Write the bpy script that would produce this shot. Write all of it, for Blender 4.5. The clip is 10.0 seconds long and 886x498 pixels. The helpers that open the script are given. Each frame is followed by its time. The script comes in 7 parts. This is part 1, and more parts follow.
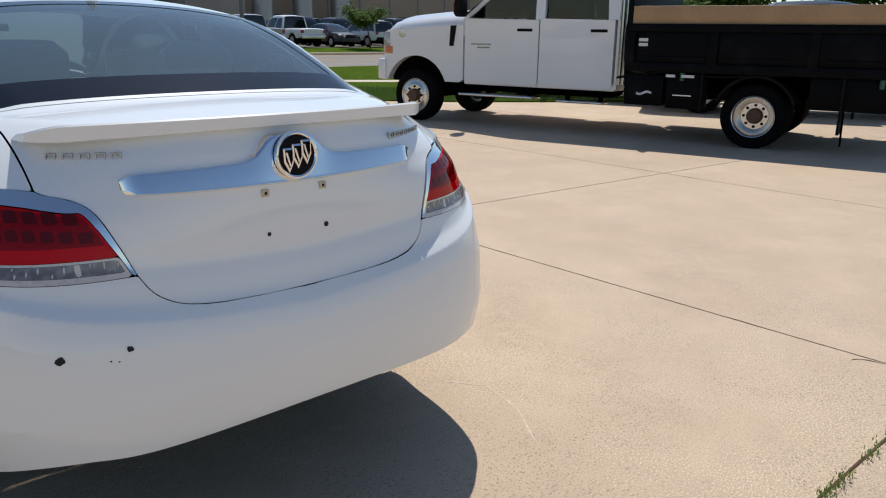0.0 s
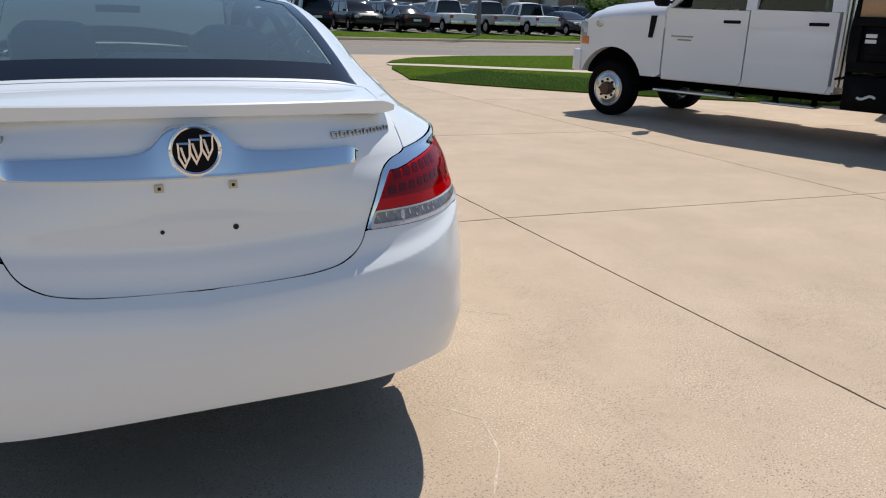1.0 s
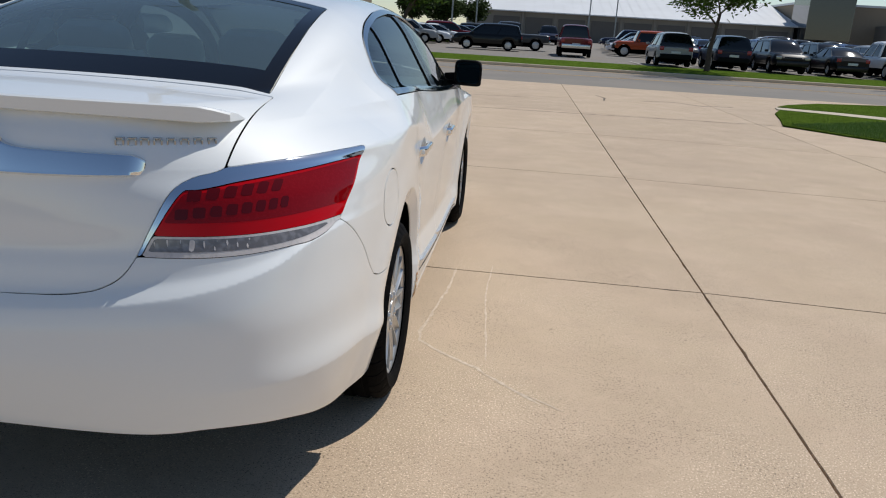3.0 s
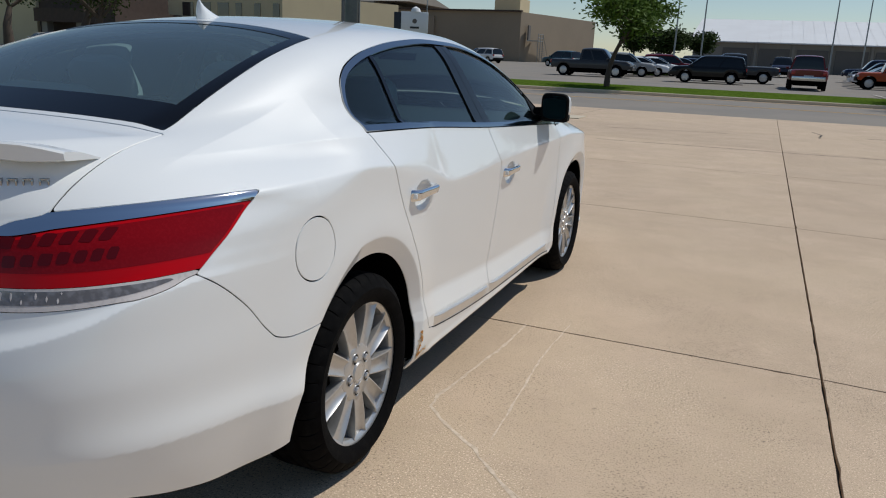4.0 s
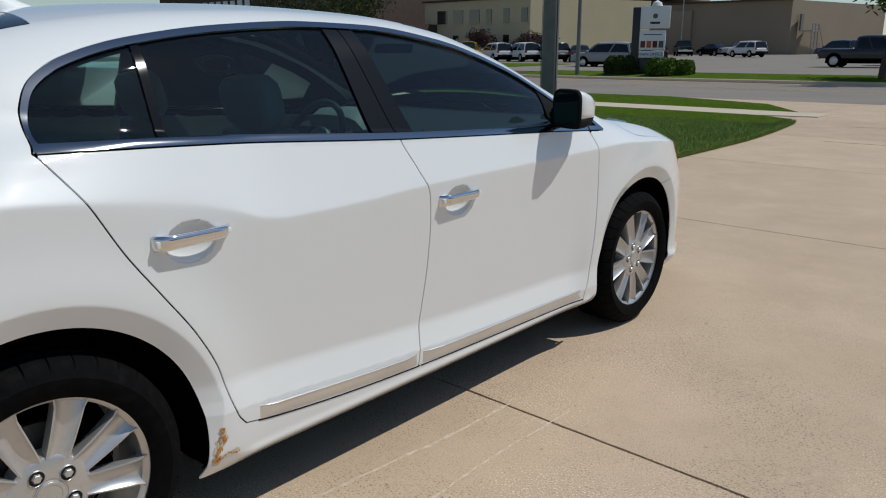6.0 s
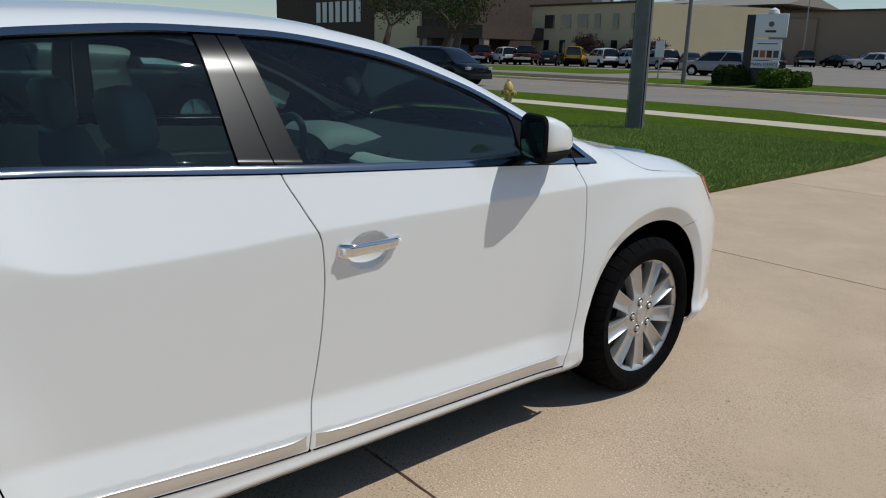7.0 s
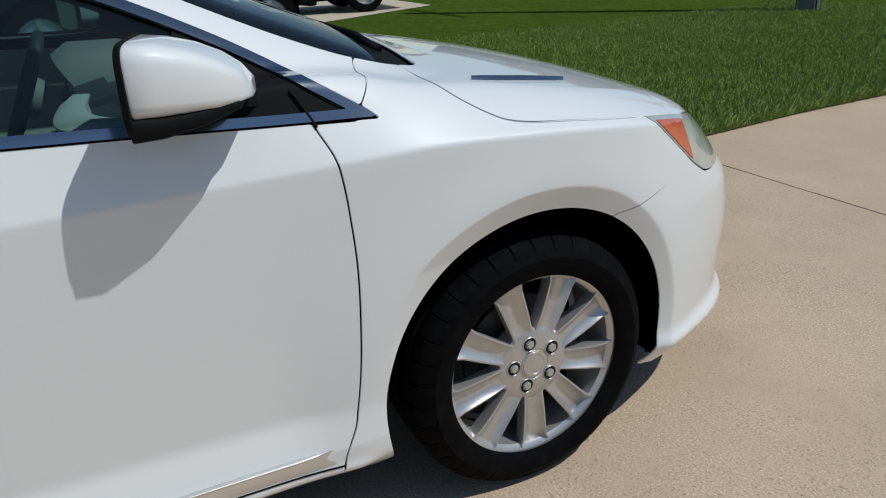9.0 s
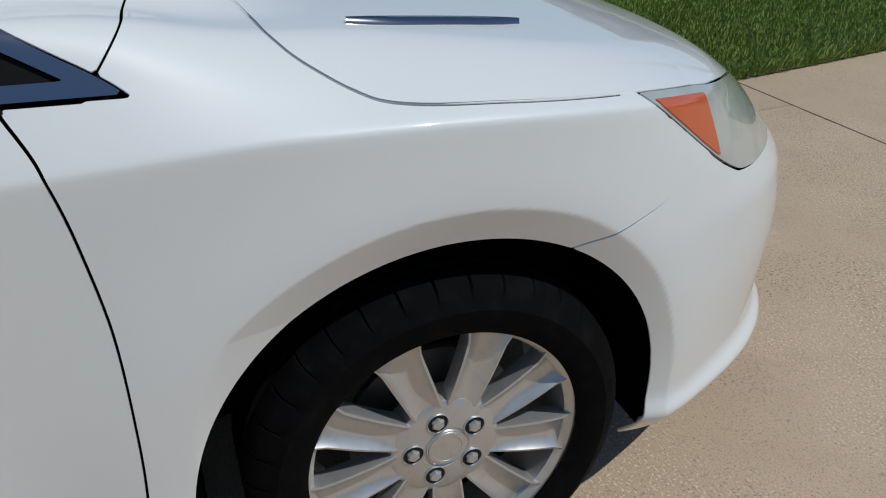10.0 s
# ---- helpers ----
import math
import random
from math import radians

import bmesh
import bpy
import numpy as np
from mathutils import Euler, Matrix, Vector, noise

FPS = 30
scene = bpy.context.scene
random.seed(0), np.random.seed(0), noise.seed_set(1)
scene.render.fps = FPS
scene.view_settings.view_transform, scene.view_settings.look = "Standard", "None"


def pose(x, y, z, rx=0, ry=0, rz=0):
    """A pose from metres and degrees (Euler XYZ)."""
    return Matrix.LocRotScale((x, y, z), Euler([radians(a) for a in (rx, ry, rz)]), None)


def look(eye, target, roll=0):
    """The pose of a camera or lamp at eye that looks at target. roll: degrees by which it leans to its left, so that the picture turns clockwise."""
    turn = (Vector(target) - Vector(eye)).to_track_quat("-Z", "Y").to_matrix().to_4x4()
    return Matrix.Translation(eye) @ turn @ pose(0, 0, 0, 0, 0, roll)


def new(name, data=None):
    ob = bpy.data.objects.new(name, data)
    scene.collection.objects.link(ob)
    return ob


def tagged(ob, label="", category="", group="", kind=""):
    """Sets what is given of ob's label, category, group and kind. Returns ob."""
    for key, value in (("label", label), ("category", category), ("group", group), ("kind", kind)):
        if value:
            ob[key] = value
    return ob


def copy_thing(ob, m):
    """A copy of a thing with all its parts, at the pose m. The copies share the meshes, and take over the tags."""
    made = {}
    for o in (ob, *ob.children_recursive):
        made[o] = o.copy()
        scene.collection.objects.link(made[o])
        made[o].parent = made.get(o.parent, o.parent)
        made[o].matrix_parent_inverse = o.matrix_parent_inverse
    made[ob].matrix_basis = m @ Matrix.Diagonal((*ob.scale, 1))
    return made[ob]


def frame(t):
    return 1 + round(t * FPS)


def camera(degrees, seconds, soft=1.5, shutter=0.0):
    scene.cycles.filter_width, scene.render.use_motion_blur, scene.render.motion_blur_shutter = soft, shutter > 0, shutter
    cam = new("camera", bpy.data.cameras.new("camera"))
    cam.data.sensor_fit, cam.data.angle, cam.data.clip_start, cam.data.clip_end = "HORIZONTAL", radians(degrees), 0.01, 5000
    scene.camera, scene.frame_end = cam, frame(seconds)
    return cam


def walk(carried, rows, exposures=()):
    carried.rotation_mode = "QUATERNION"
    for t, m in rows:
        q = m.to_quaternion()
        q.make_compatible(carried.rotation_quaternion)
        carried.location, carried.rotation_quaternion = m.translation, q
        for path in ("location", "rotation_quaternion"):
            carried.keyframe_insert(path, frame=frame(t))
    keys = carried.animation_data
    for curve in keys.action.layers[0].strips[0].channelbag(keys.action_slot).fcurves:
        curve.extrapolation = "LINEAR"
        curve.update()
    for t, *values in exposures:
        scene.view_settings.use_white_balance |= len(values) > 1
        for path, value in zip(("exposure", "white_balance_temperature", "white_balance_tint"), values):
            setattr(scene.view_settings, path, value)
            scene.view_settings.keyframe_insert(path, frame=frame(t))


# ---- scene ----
import functools

cam = camera(60.5, 10.0, 1.1)
PATH = [
    (0, (-1.073, -2.767, 1.355), (0.238, -1.36, 0.807), 0.8),
    (0.5, (-0.691, -2.941, 1.391), (0.354, -1.329, 0.835), 1.6),
    (1, (-0.238, -2.97, 1.376), (0.584, -1.245, 0.787), 1.9),
    (1.5, (0.153, -2.993, 1.345), (0.672, -1.151, 0.764), 1.7),
    (2, (0.551, -2.967, 1.36), (0.712, -1.056, 0.792), 1.8),
    (2.5, (0.951, -2.802, 1.345), (0.953, -0.889, 0.764), 2.2),
    (3, (1.308, -2.655, 1.34), (1.128, -0.74, 0.794), 3.5),
    (3.2, (1.473, -2.565, 1.362), (1.164, -0.658, 0.846), 3.7),
    (4.3, (2.158, -1.868, 1.356), (1.318, -0.122, 0.861), 1.8),
    (4.5, (2.261, -1.736, 1.333), (1.35, -0.027, 0.832), 1.3),
    (5, (2.461, -1.367, 1.357), (1.339, 0.21, 0.854), -0.8),
    (5.5, (2.538, -0.957, 1.329), (1.303, 0.523, 0.8), -2.1),
    (6, (2.6, -0.573, 1.331), (1.32, 0.88, 0.831), -0.0),
    (6.2, (2.646, -0.399, 1.329), (1.318, 1.022, 0.861), 0.9),
    (7.3, (2.589, 0.481, 1.378), (1.095, 1.705, 0.858), 0.6),
    (7.5, (2.581, 0.666, 1.356), (1.064, 1.855, 0.82), -0.4),
    (8, (2.538, 1.103, 1.368), (0.93, 2.132, 0.774), -2.4),
    (8.5, (2.387, 1.526, 1.34), (0.766, 2.468, 0.643), -3.0),
    (9, (2.235, 1.913, 1.312), (0.581, 2.747, 0.557), -2.3),
    (9.5, (2.034, 2.239, 1.315), (0.33, 2.891, 0.496), -3.0),
    (10, (1.777, 2.506, 1.257), (0.142, 3.112, 0.277), -1.4),
]
walk(cam, [(t, look(eye, target, roll)) for t, eye, target, roll in PATH],
     exposures=[(0.0, 0.03, 6500, 10), (2.0, -0.10, 6500, 10), (3.0, -0.27, 6450, 9), (4.5, -0.54, 6350, 8), (5.5, -0.58, 6300, 7), (6.2, -0.48, 6300, 7), (7.5, -0.48, 6250, 7), (9.0, -0.54, 6150, 6), (10.0, -0.76, 6100, 6)])

# ---- world and sun -----------------------------------------------------------
SUN_FROM = Vector((0.45, 0.45, 1.0)).normalized()
world = bpy.data.worlds.new("world")
scene.world = world
world.use_nodes = True
sky = world.node_tree.nodes.new("ShaderNodeTexSky")
sky.sky_type, sky.sun_disc = "NISHITA", False
sky.sun_elevation, sky.sun_rotation = math.asin(SUN_FROM.z), math.atan2(SUN_FROM.x, SUN_FROM.y)
sky.air_density, sky.dust_density, sky.ozone_density = 1.0, 0.2, 2.4
backdrop_node = world.node_tree.nodes["Background"]
backdrop_node.inputs["Strength"].default_value = 0.108
world.node_tree.links.new(sky.outputs[0], backdrop_node.inputs["Color"])
sun_lamp = bpy.data.lights.new("sun", "SUN")
sun_lamp.energy, sun_lamp.angle, sun_lamp.color = 4.0, radians(0.53), (1.0, 0.96, 0.90)
sun = new("sun", sun_lamp)
sun.matrix_world = look(SUN_FROM * 60, (0, 0, 0))

# ---- materials ---------------------------------------------------------------
def material(name, color, rough=0.5, metal=0.0, coat=0.0, spots=(), bump=(), spec=0.5, random_tint=0.0):
    """A principled material. spots: rows of (scale, strength, colour, threshold, detail) of noise mixed into the base,
    a sixth number confines a row to the patches of a coarser noise;
    bump: rows of (scale, depth in metres)."""
    m = bpy.data.materials.new(name)
    m.use_nodes = True
    nodes, links = m.node_tree.nodes, m.node_tree.links
    shader = nodes["Principled BSDF"]
    shader.inputs["Roughness"].default_value = rough
    shader.inputs["Metallic"].default_value = metal
    shader.inputs["Coat Weight"].default_value = coat
    shader.inputs["Coat Roughness"].default_value = 0.03
    shader.inputs["Specular IOR Level"].default_value = spec
    place = nodes.new("ShaderNodeNewGeometry").outputs["Position"]
    base = nodes.new("ShaderNodeRGB").outputs[0]
    base.default_value = (*color, 1)
    for scale, strength, other, threshold, detail, *patch in spots:
        noise_node = nodes.new("ShaderNodeTexNoise")
        noise_node.inputs["Scale"].default_value = scale
        noise_node.inputs["Detail"].default_value = detail
        links.new(place, noise_node.inputs["Vector"])
        ramp = nodes.new("ShaderNodeMapRange")
        edge = 0.1 if scale < 80 else 0.035
        ramp.inputs["From Min"].default_value, ramp.inputs["From Max"].default_value = threshold - edge, threshold + edge
        ramp.inputs["To Max"].default_value = strength
        links.new(noise_node.outputs[0], ramp.inputs[0])
        amount = ramp.outputs[0]
        if patch:
            coarse = nodes.new("ShaderNodeTexNoise")
            coarse.inputs["Scale"].default_value, coarse.inputs["Detail"].default_value = patch[0], 5
            links.new(place, coarse.inputs["Vector"])
            gate = nodes.new("ShaderNodeMapRange")
            gate.inputs["From Min"].default_value, gate.inputs["From Max"].default_value = 0.42, 0.60
            links.new(coarse.outputs[0], gate.inputs[0])
            both_nodes = nodes.new("ShaderNodeMath")
            both_nodes.operation = "MULTIPLY"
            links.new(amount, both_nodes.inputs[0])
            links.new(gate.outputs[0], both_nodes.inputs[1])
            amount = both_nodes.outputs[0]
        mix = nodes.new("ShaderNodeMix")
        mix.data_type = "RGBA"
        links.new(amount, mix.inputs["Factor"])
        links.new(base, mix.inputs["A"])
        mix.inputs["B"].default_value = (*other, 1)
        base = mix.outputs["Result"]
    if random_tint:
        info = nodes.new("ShaderNodeObjectInfo")
        ramp = nodes.new("ShaderNodeMapRange")
        ramp.inputs["To Min"].default_value, ramp.inputs["To Max"].default_value = 1 - random_tint, 1 + random_tint
        links.new(info.outputs["Random"], ramp.inputs[0])
        hue = nodes.new("ShaderNodeHueSaturation")
        links.new(ramp.outputs[0], hue.inputs["Value"])
        links.new(base, hue.inputs["Color"])
        base = hue.outputs[0]
    links.new(base, shader.inputs["Base Color"])
    normal = None
    for scale, depth in bump:
        noise_node = nodes.new("ShaderNodeTexNoise")
        noise_node.inputs["Scale"].default_value = scale
        noise_node.inputs["Detail"].default_value = 4
        links.new(place, noise_node.inputs["Vector"])
        b = nodes.new("ShaderNodeBump")
        b.inputs["Distance"].default_value = depth
        links.new(noise_node.outputs[0], b.inputs["Height"])
        if normal:
            links.new(normal, b.inputs["Normal"])
        normal = b.outputs[0]
    if normal:
        links.new(normal, shader.inputs["Normal"])
    return m


def glass_material(name, tint, gloss=1.5, sky_veil=0.0):
    """Thin tinted window glass: lets the view through, mirrors by Fresnel, and takes a painted veil of sky sheen."""
    m = bpy.data.materials.new(name)
    m.use_nodes = True
    nodes, links = m.node_tree.nodes, m.node_tree.links
    nodes.remove(nodes["Principled BSDF"])
    clear, mirror, mix, fresnel = (nodes.new("ShaderNode" + k) for k in ("BsdfTransparent", "BsdfGlossy", "MixShader", "Fresnel"))
    clear.inputs[0].default_value = (*tint, 1)
    mirror.inputs["Roughness"].default_value = 0.01
    fresnel.inputs[0].default_value = gloss
    links.new(fresnel.outputs[0], mix.inputs[0])
    # teal diffuse veil: sky sheen and haze put into the glass colour
    film, veil = nodes.new("ShaderNodeBsdfDiffuse"), nodes.new("ShaderNodeMixShader")
    film.inputs[0].default_value = (0.45, 0.66, 0.70, 1)
    veil.inputs[0].default_value = sky_veil
    links.new(clear.outputs[0], veil.inputs[1])
    links.new(film.outputs[0], veil.inputs[2])
    links.new(veil.outputs[0], mix.inputs[1])
    links.new(mirror.outputs[0], mix.inputs[2])
    links.new(mix.outputs[0], nodes["Material Output"].inputs[0])
    return m


def lamp_lens(name, color, rough=0.08):
    m = material(name, color, rough, 0.0, 1.0)
    shader = m.node_tree.nodes["Principled BSDF"]
    shader.inputs["Transmission Weight"].default_value = 0.35
    return m


PAINT = material("pearl_white_paint", (0.80, 0.815, 0.805), 0.45, 0.0, 1.0, spec=0.4, spots=[(900, 0.10, (0.92, 0.92, 0.93), 0.62, 1), (1.1, 0.05, (0.70, 0.69, 0.65), 0.55, 6)])
CHROME = material("chrome", (0.78, 0.79, 0.81), 0.06, 1.0, bump=[(900, 0.00002)])
# copy of the chrome with shade put into its base colour
SHADED_CHROME = material("shadowed_chrome", (0.35, 0.37, 0.40), 0.12, 1.0)
STRIP = material("satin_trim_metal", (0.74, 0.72, 0.69), 0.34, 0.6, bump=[(700, 0.00003)], spots=[(3, 0.2, (0.42, 0.39, 0.35), 0.5, 4)])
BRAKE = material("brake_steel", (0.10, 0.095, 0.09), 0.5, 0.6)
ALLOY = material("silver_alloy", (0.58, 0.575, 0.565), 0.36, 0.7, spots=[(60, 0.25, (0.40, 0.38, 0.35), 0.62, 5)])
TYRE = material("tyre_rubber", (0.0038, 0.0038, 0.0042), 0.8, spots=[(30, 0.4, (0.012, 0.0115, 0.011), 0.6, 5)], bump=[(400, 0.0006)], spec=0.06)
BLACK = material("black_plastic", (0.006, 0.006, 0.0065), 0.7, bump=[(900, 0.0002)], spec=0.12)
GLOSS_BLACK = material("gloss_black_trim", (0.004, 0.004, 0.005), 0.10, coat=0.25, spec=0.2)
ENAMEL = material("black_enamel", (0.003, 0.003, 0.006), 0.35, spec=0.1)
PILLAR = material("satin_black_pillar", (0.005, 0.005, 0.006), 0.24, spec=0.25)
# near black without sheen: shade in wheel wells and below put into the colour
UNDER = material("shaded_underbody", (0.003, 0.003, 0.003), 0.95, spec=0.0)
RED_LENS = material("red_lens", (0.46, 0.001, 0.004), 0.25, coat=0.45, spec=0.0)
CLEAR_LENS = material("clear_lens", (0.40, 0.38, 0.35), 0.10, 0.35, 1.0, spots=[(120, 0.6, (0.60, 0.57, 0.54), 0.55, 1), (70, 0.6, (0.16, 0.15, 0.14), 0.6, 1)])
REVERSE_LENS = material("pale_lens_plastic", (0.62, 0.57, 0.54), 0.15, coat=0.8, spots=[(90, 0.3, (0.40, 0.37, 0.35), 0.55, 2)])
BOWL = material("reflector_bowl", (0.22, 0.20, 0.19), 0.25, 0.5, spots=[(60, 0.6, (0.42, 0.39, 0.37), 0.55, 2)])
AMBER_LENS = lamp_lens("amber_lens", (0.90, 0.16, 0.03), 0.25)
RED_FIELD = material("red_reflector_field", (0.20, 0.001, 0.003), 0.25, coat=0.5, spec=0.0, spots=[(160, 0.5, (0.24, 0.003, 0.006), 0.55, 2)])
LED_RED = material("red_reflector", (0.085, 0.001, 0.002), 0.2, coat=0.6, spec=0.0)
HAZE_LENS = material("hazed_headlamp_plastic", (0.50, 0.52, 0.48), 0.22, coat=1.0, spots=[(14, 0.5, (0.36, 0.39, 0.37), 0.5, 4)])
GLASS = glass_material("window_glass", (0.39, 0.59, 0.575), 1.55, 0.005)
SCREEN_GLASS = glass_material("windshield_glass", (0.80, 0.90, 0.87), 1.5, 0.01)
# strong veil here: the bright sky sheen is painted into the rear window
REAR_GLASS = glass_material("rear_window_glass", (0.60, 0.84, 0.86), 2.0, 0.11)
# dark teal base colour stands in for the dark surroundings it would reflect
MIRROR = material("mirror_glass", (0.13, 0.20, 0.20), 0.02, 1.0)
LEATHER = material("grey_leather", (0.58, 0.58, 0.55), 0.5, bump=[(220, 0.0006)])
SEAT = material("seat_leather", (0.40, 0.41, 0.40), 0.5, spots=[(6, 0.3, (0.33, 0.34, 0.335), 0.55, 4)], bump=[(220, 0.0006)])
LEATHER_DARK = material("dark_trim", (0.035, 0.038, 0.042), 0.55, bump=[(300, 0.0004)])
DASH = material("dash_top", (0.24, 0.25, 0.24), 0.6, bump=[(250, 0.0005)])
RUST = material("rust", (0.55, 0.26, 0.07), 0.9, spots=[(120, 0.8, (0.20, 0.08, 0.03), 0.58, 6)], bump=[(200, 0.001)])
# bare plastic in paint chips; also painted shade in slots, holes and nut pockets
CHIP_HOLE_BLACK = material("bare_plastic_and_hole_shade", (0.006, 0.006, 0.008), 0.7)
PLASTIC_CLIP = material("yellowed_clip", (0.55, 0.48, 0.33), 0.5)

# ---- curves and mesh helpers ------------------------------------------------------------
def pchip(xs, ys):
    """A smooth monotone curve through a few stations, for numpy arrays."""
    xs, ys = np.array(xs, float), np.array(ys, float)
    h, d = np.diff(xs), np.diff(ys) / np.diff(xs)
    m = np.zeros(len(xs))
    m[0], m[-1] = d[0], d[-1]
    for i in range(1, len(xs) - 1):
        if d[i - 1] * d[i] > 0:
            w1, w2 = 2 * h[i] + h[i - 1], h[i] + 2 * h[i - 1]
            m[i] = (w1 + w2) / (w1 / d[i - 1] + w2 / d[i])

    at = np.unique(np.concatenate([np.linspace(xs[0], xs[-1], 3000), xs]))
    i = np.clip(np.searchsorted(xs, at) - 1, 0, len(xs) - 2)
    t = (at - xs[i]) / h[i]
    table = ((2 * t**3 - 3 * t**2 + 1) * ys[i] + (t**3 - 2 * t**2 + t) * h[i] * m[i]
             + (3 * t**2 - 2 * t**3) * ys[i + 1] + (t**3 - t**2) * h[i] * m[i + 1])

    def curve(x):
        return np.interp(x, at, table)
    return curve


def link_mesh(name, verts, faces, mat, parent=None, label="", smooth=35):
    """One mesh object under a thing or part. smooth: the angle in degrees over which edges stay sharp."""
    data = bpy.data.meshes.new(name)
    data.from_pydata([tuple(v) for v in verts], [], faces)
    data.materials.append(mat)
    if smooth:
        data.polygons.foreach_set("use_smooth", [True] * len(data.polygons))
        if smooth < 180:
            data.set_sharp_from_angle(angle=radians(smooth))
    data.update()
    ob = new(name, data)
    if parent is not None:
        ob.parent = parent
    if label:
        tagged(ob, label)
    return ob


def holder(name, m, label, category, group="", kind=""):
    ob = new(name)
    ob.matrix_world = m
    ob.empty_display_size = 0.1
    return tagged(ob, label, category, group, kind)


class Shape:
    """Gathers the vertices and faces of one part."""

    def __init__(self):
        self.v, self.f = [], []

    def add(self, verts, faces, m=None):
        k = len(self.v)
        self.v += [tuple(m @ Vector(v)) if m else tuple(v) for v in verts]
        self.f += [tuple(i + k for i in f) for f in faces]
        return self

    def box(self, x0, x1, y0, y1, z0, z1, bevel=0.0, m=None):
        if not bevel:
            v = [(x, y, z) for x in (x0, x1) for y in (y0, y1) for z in (z0, z1)]
            return self.add(v, [(0, 1, 3, 2), (4, 6, 7, 5), (0, 4, 5, 1), (2, 3, 7, 6), (0, 2, 6, 4), (1, 5, 7, 3)], m)
        bm = bmesh.new()
        bmesh.ops.create_cube(bm, size=1.0, matrix=Matrix.Translation(((x0 + x1) / 2, (y0 + y1) / 2, (z0 + z1) / 2))
                              @ Matrix.Diagonal((abs(x1 - x0), abs(y1 - y0), abs(z1 - z0), 1)))
        b = min(bevel, 0.45 * min(abs(x1 - x0), abs(y1 - y0), abs(z1 - z0)))
        bmesh.ops.bevel(bm, geom=bm.edges[:], offset=b, segments=2, profile=0.5, affect="EDGES")
        self.bm(bm, m)
        return self

    def bm(self, bm, m=None):
        bm.verts.index_update()
        self.add([v.co[:] for v in bm.verts], [[v.index for v in f.verts] for f in bm.faces], m)
        bm.free()
        return self

    def lathe(self, rows, n=32, m=None, cap=True, arc=(0.0, 1.0)):
        """rows of (radius, height) turned about z."""
        whole = arc == (0.0, 1.0)
        steps = n if whole else n + 1
        v = []
        for r, h in rows:
            for i in range(steps):
                a = 2 * math.pi * (arc[0] + (arc[1] - arc[0]) * i / n)
                v.append((r * math.cos(a), r * math.sin(a), h))
        f = []
        for k in range(len(rows) - 1):
            for i in range(n):
                j = (i + 1) % steps
                f.append((k * steps + i, k * steps + j, (k + 1) * steps + j, (k + 1) * steps + i))
        if cap and whole:
            f.append(tuple(range(n))[::-1])
            f.append(tuple((len(rows) - 1) * n + i for i in range(n)))
        return self.add(v, f, m)

    def tube(self, points, radii, n=8, m=None):
        points = [Vector(p) for p in points]
        if not hasattr(radii, "__len__"):
            radii = [radii] * len(points)
        v, f = [], []
        side = None
        for i, p in enumerate(points):
            d = (points[min(i + 1, len(points) - 1)] - points[max(i - 1, 0)]).normalized()
            if side is None:
                side = d.orthogonal().normalized()
            side = (side - d * side.dot(d)).normalized()
            up = d.cross(side)
            v += [p + (side * math.cos(2 * math.pi * k / n) + up * math.sin(2 * math.pi * k / n)) * radii[i] for k in range(n)]
        for i in range(len(points) - 1):
            for k in range(n):
                q = (k + 1) % n
                f.append((i * n + k, i * n + q, (i + 1) * n + q, (i + 1) * n + k))
        f += [tuple(range(n))[::-1], tuple((len(points) - 1) * n + k for k in range(n))]
        return self.add(v, f, m)

    def prism(self, poly, x0, x1, m=None, inset=0.0):
        """A polygon of (y, z) drawn out from x0 to x1; inset: how much smaller the x1 end is, about its middle."""
        n = len(poly)
        cy, cz = sum(p[0] for p in poly) / n, sum(p[1] for p in poly) / n
        v = [(x0, y, z) for y, z in poly] + [(x1, cy + (y - cy) * (1 - inset), cz + (z - cz) * (1 - inset)) for y, z in poly]
        f = [tuple(range(n)), tuple(range(2 * n - 1, n - 1, -1))]
        f += [(i, n + i, n + (i + 1) % n, (i + 1) % n) for i in range(n)]
        return self.add(v, f, m)

    def loft(self, rings, closed=True, caps=True, m=None):
        n = len(rings[0])
        v = [p for r in rings for p in r]
        f = []
        for i in range(len(rings) - 1):
            for k in range(n if closed else n - 1):
                q = (k + 1) % n
                f.append((i * n + k, i * n + q, (i + 1) * n + q, (i + 1) * n + k))
        if caps:
            f += [tuple(range(n))[::-1], tuple((len(rings) - 1) * n + k for k in range(n))]
        return self.add(v, f, m)

    def part(self, name, mat, parent=None, label="", smooth=35):
        return link_mesh(name, self.v, self.f, mat, parent, label, smooth)


FACE_RIGHT = Matrix(((0, 0, 1, 0), (0, 1, 0, 0), (-1, 0, 0, 0), (0, 0, 0, 1)))  # turns z into +x

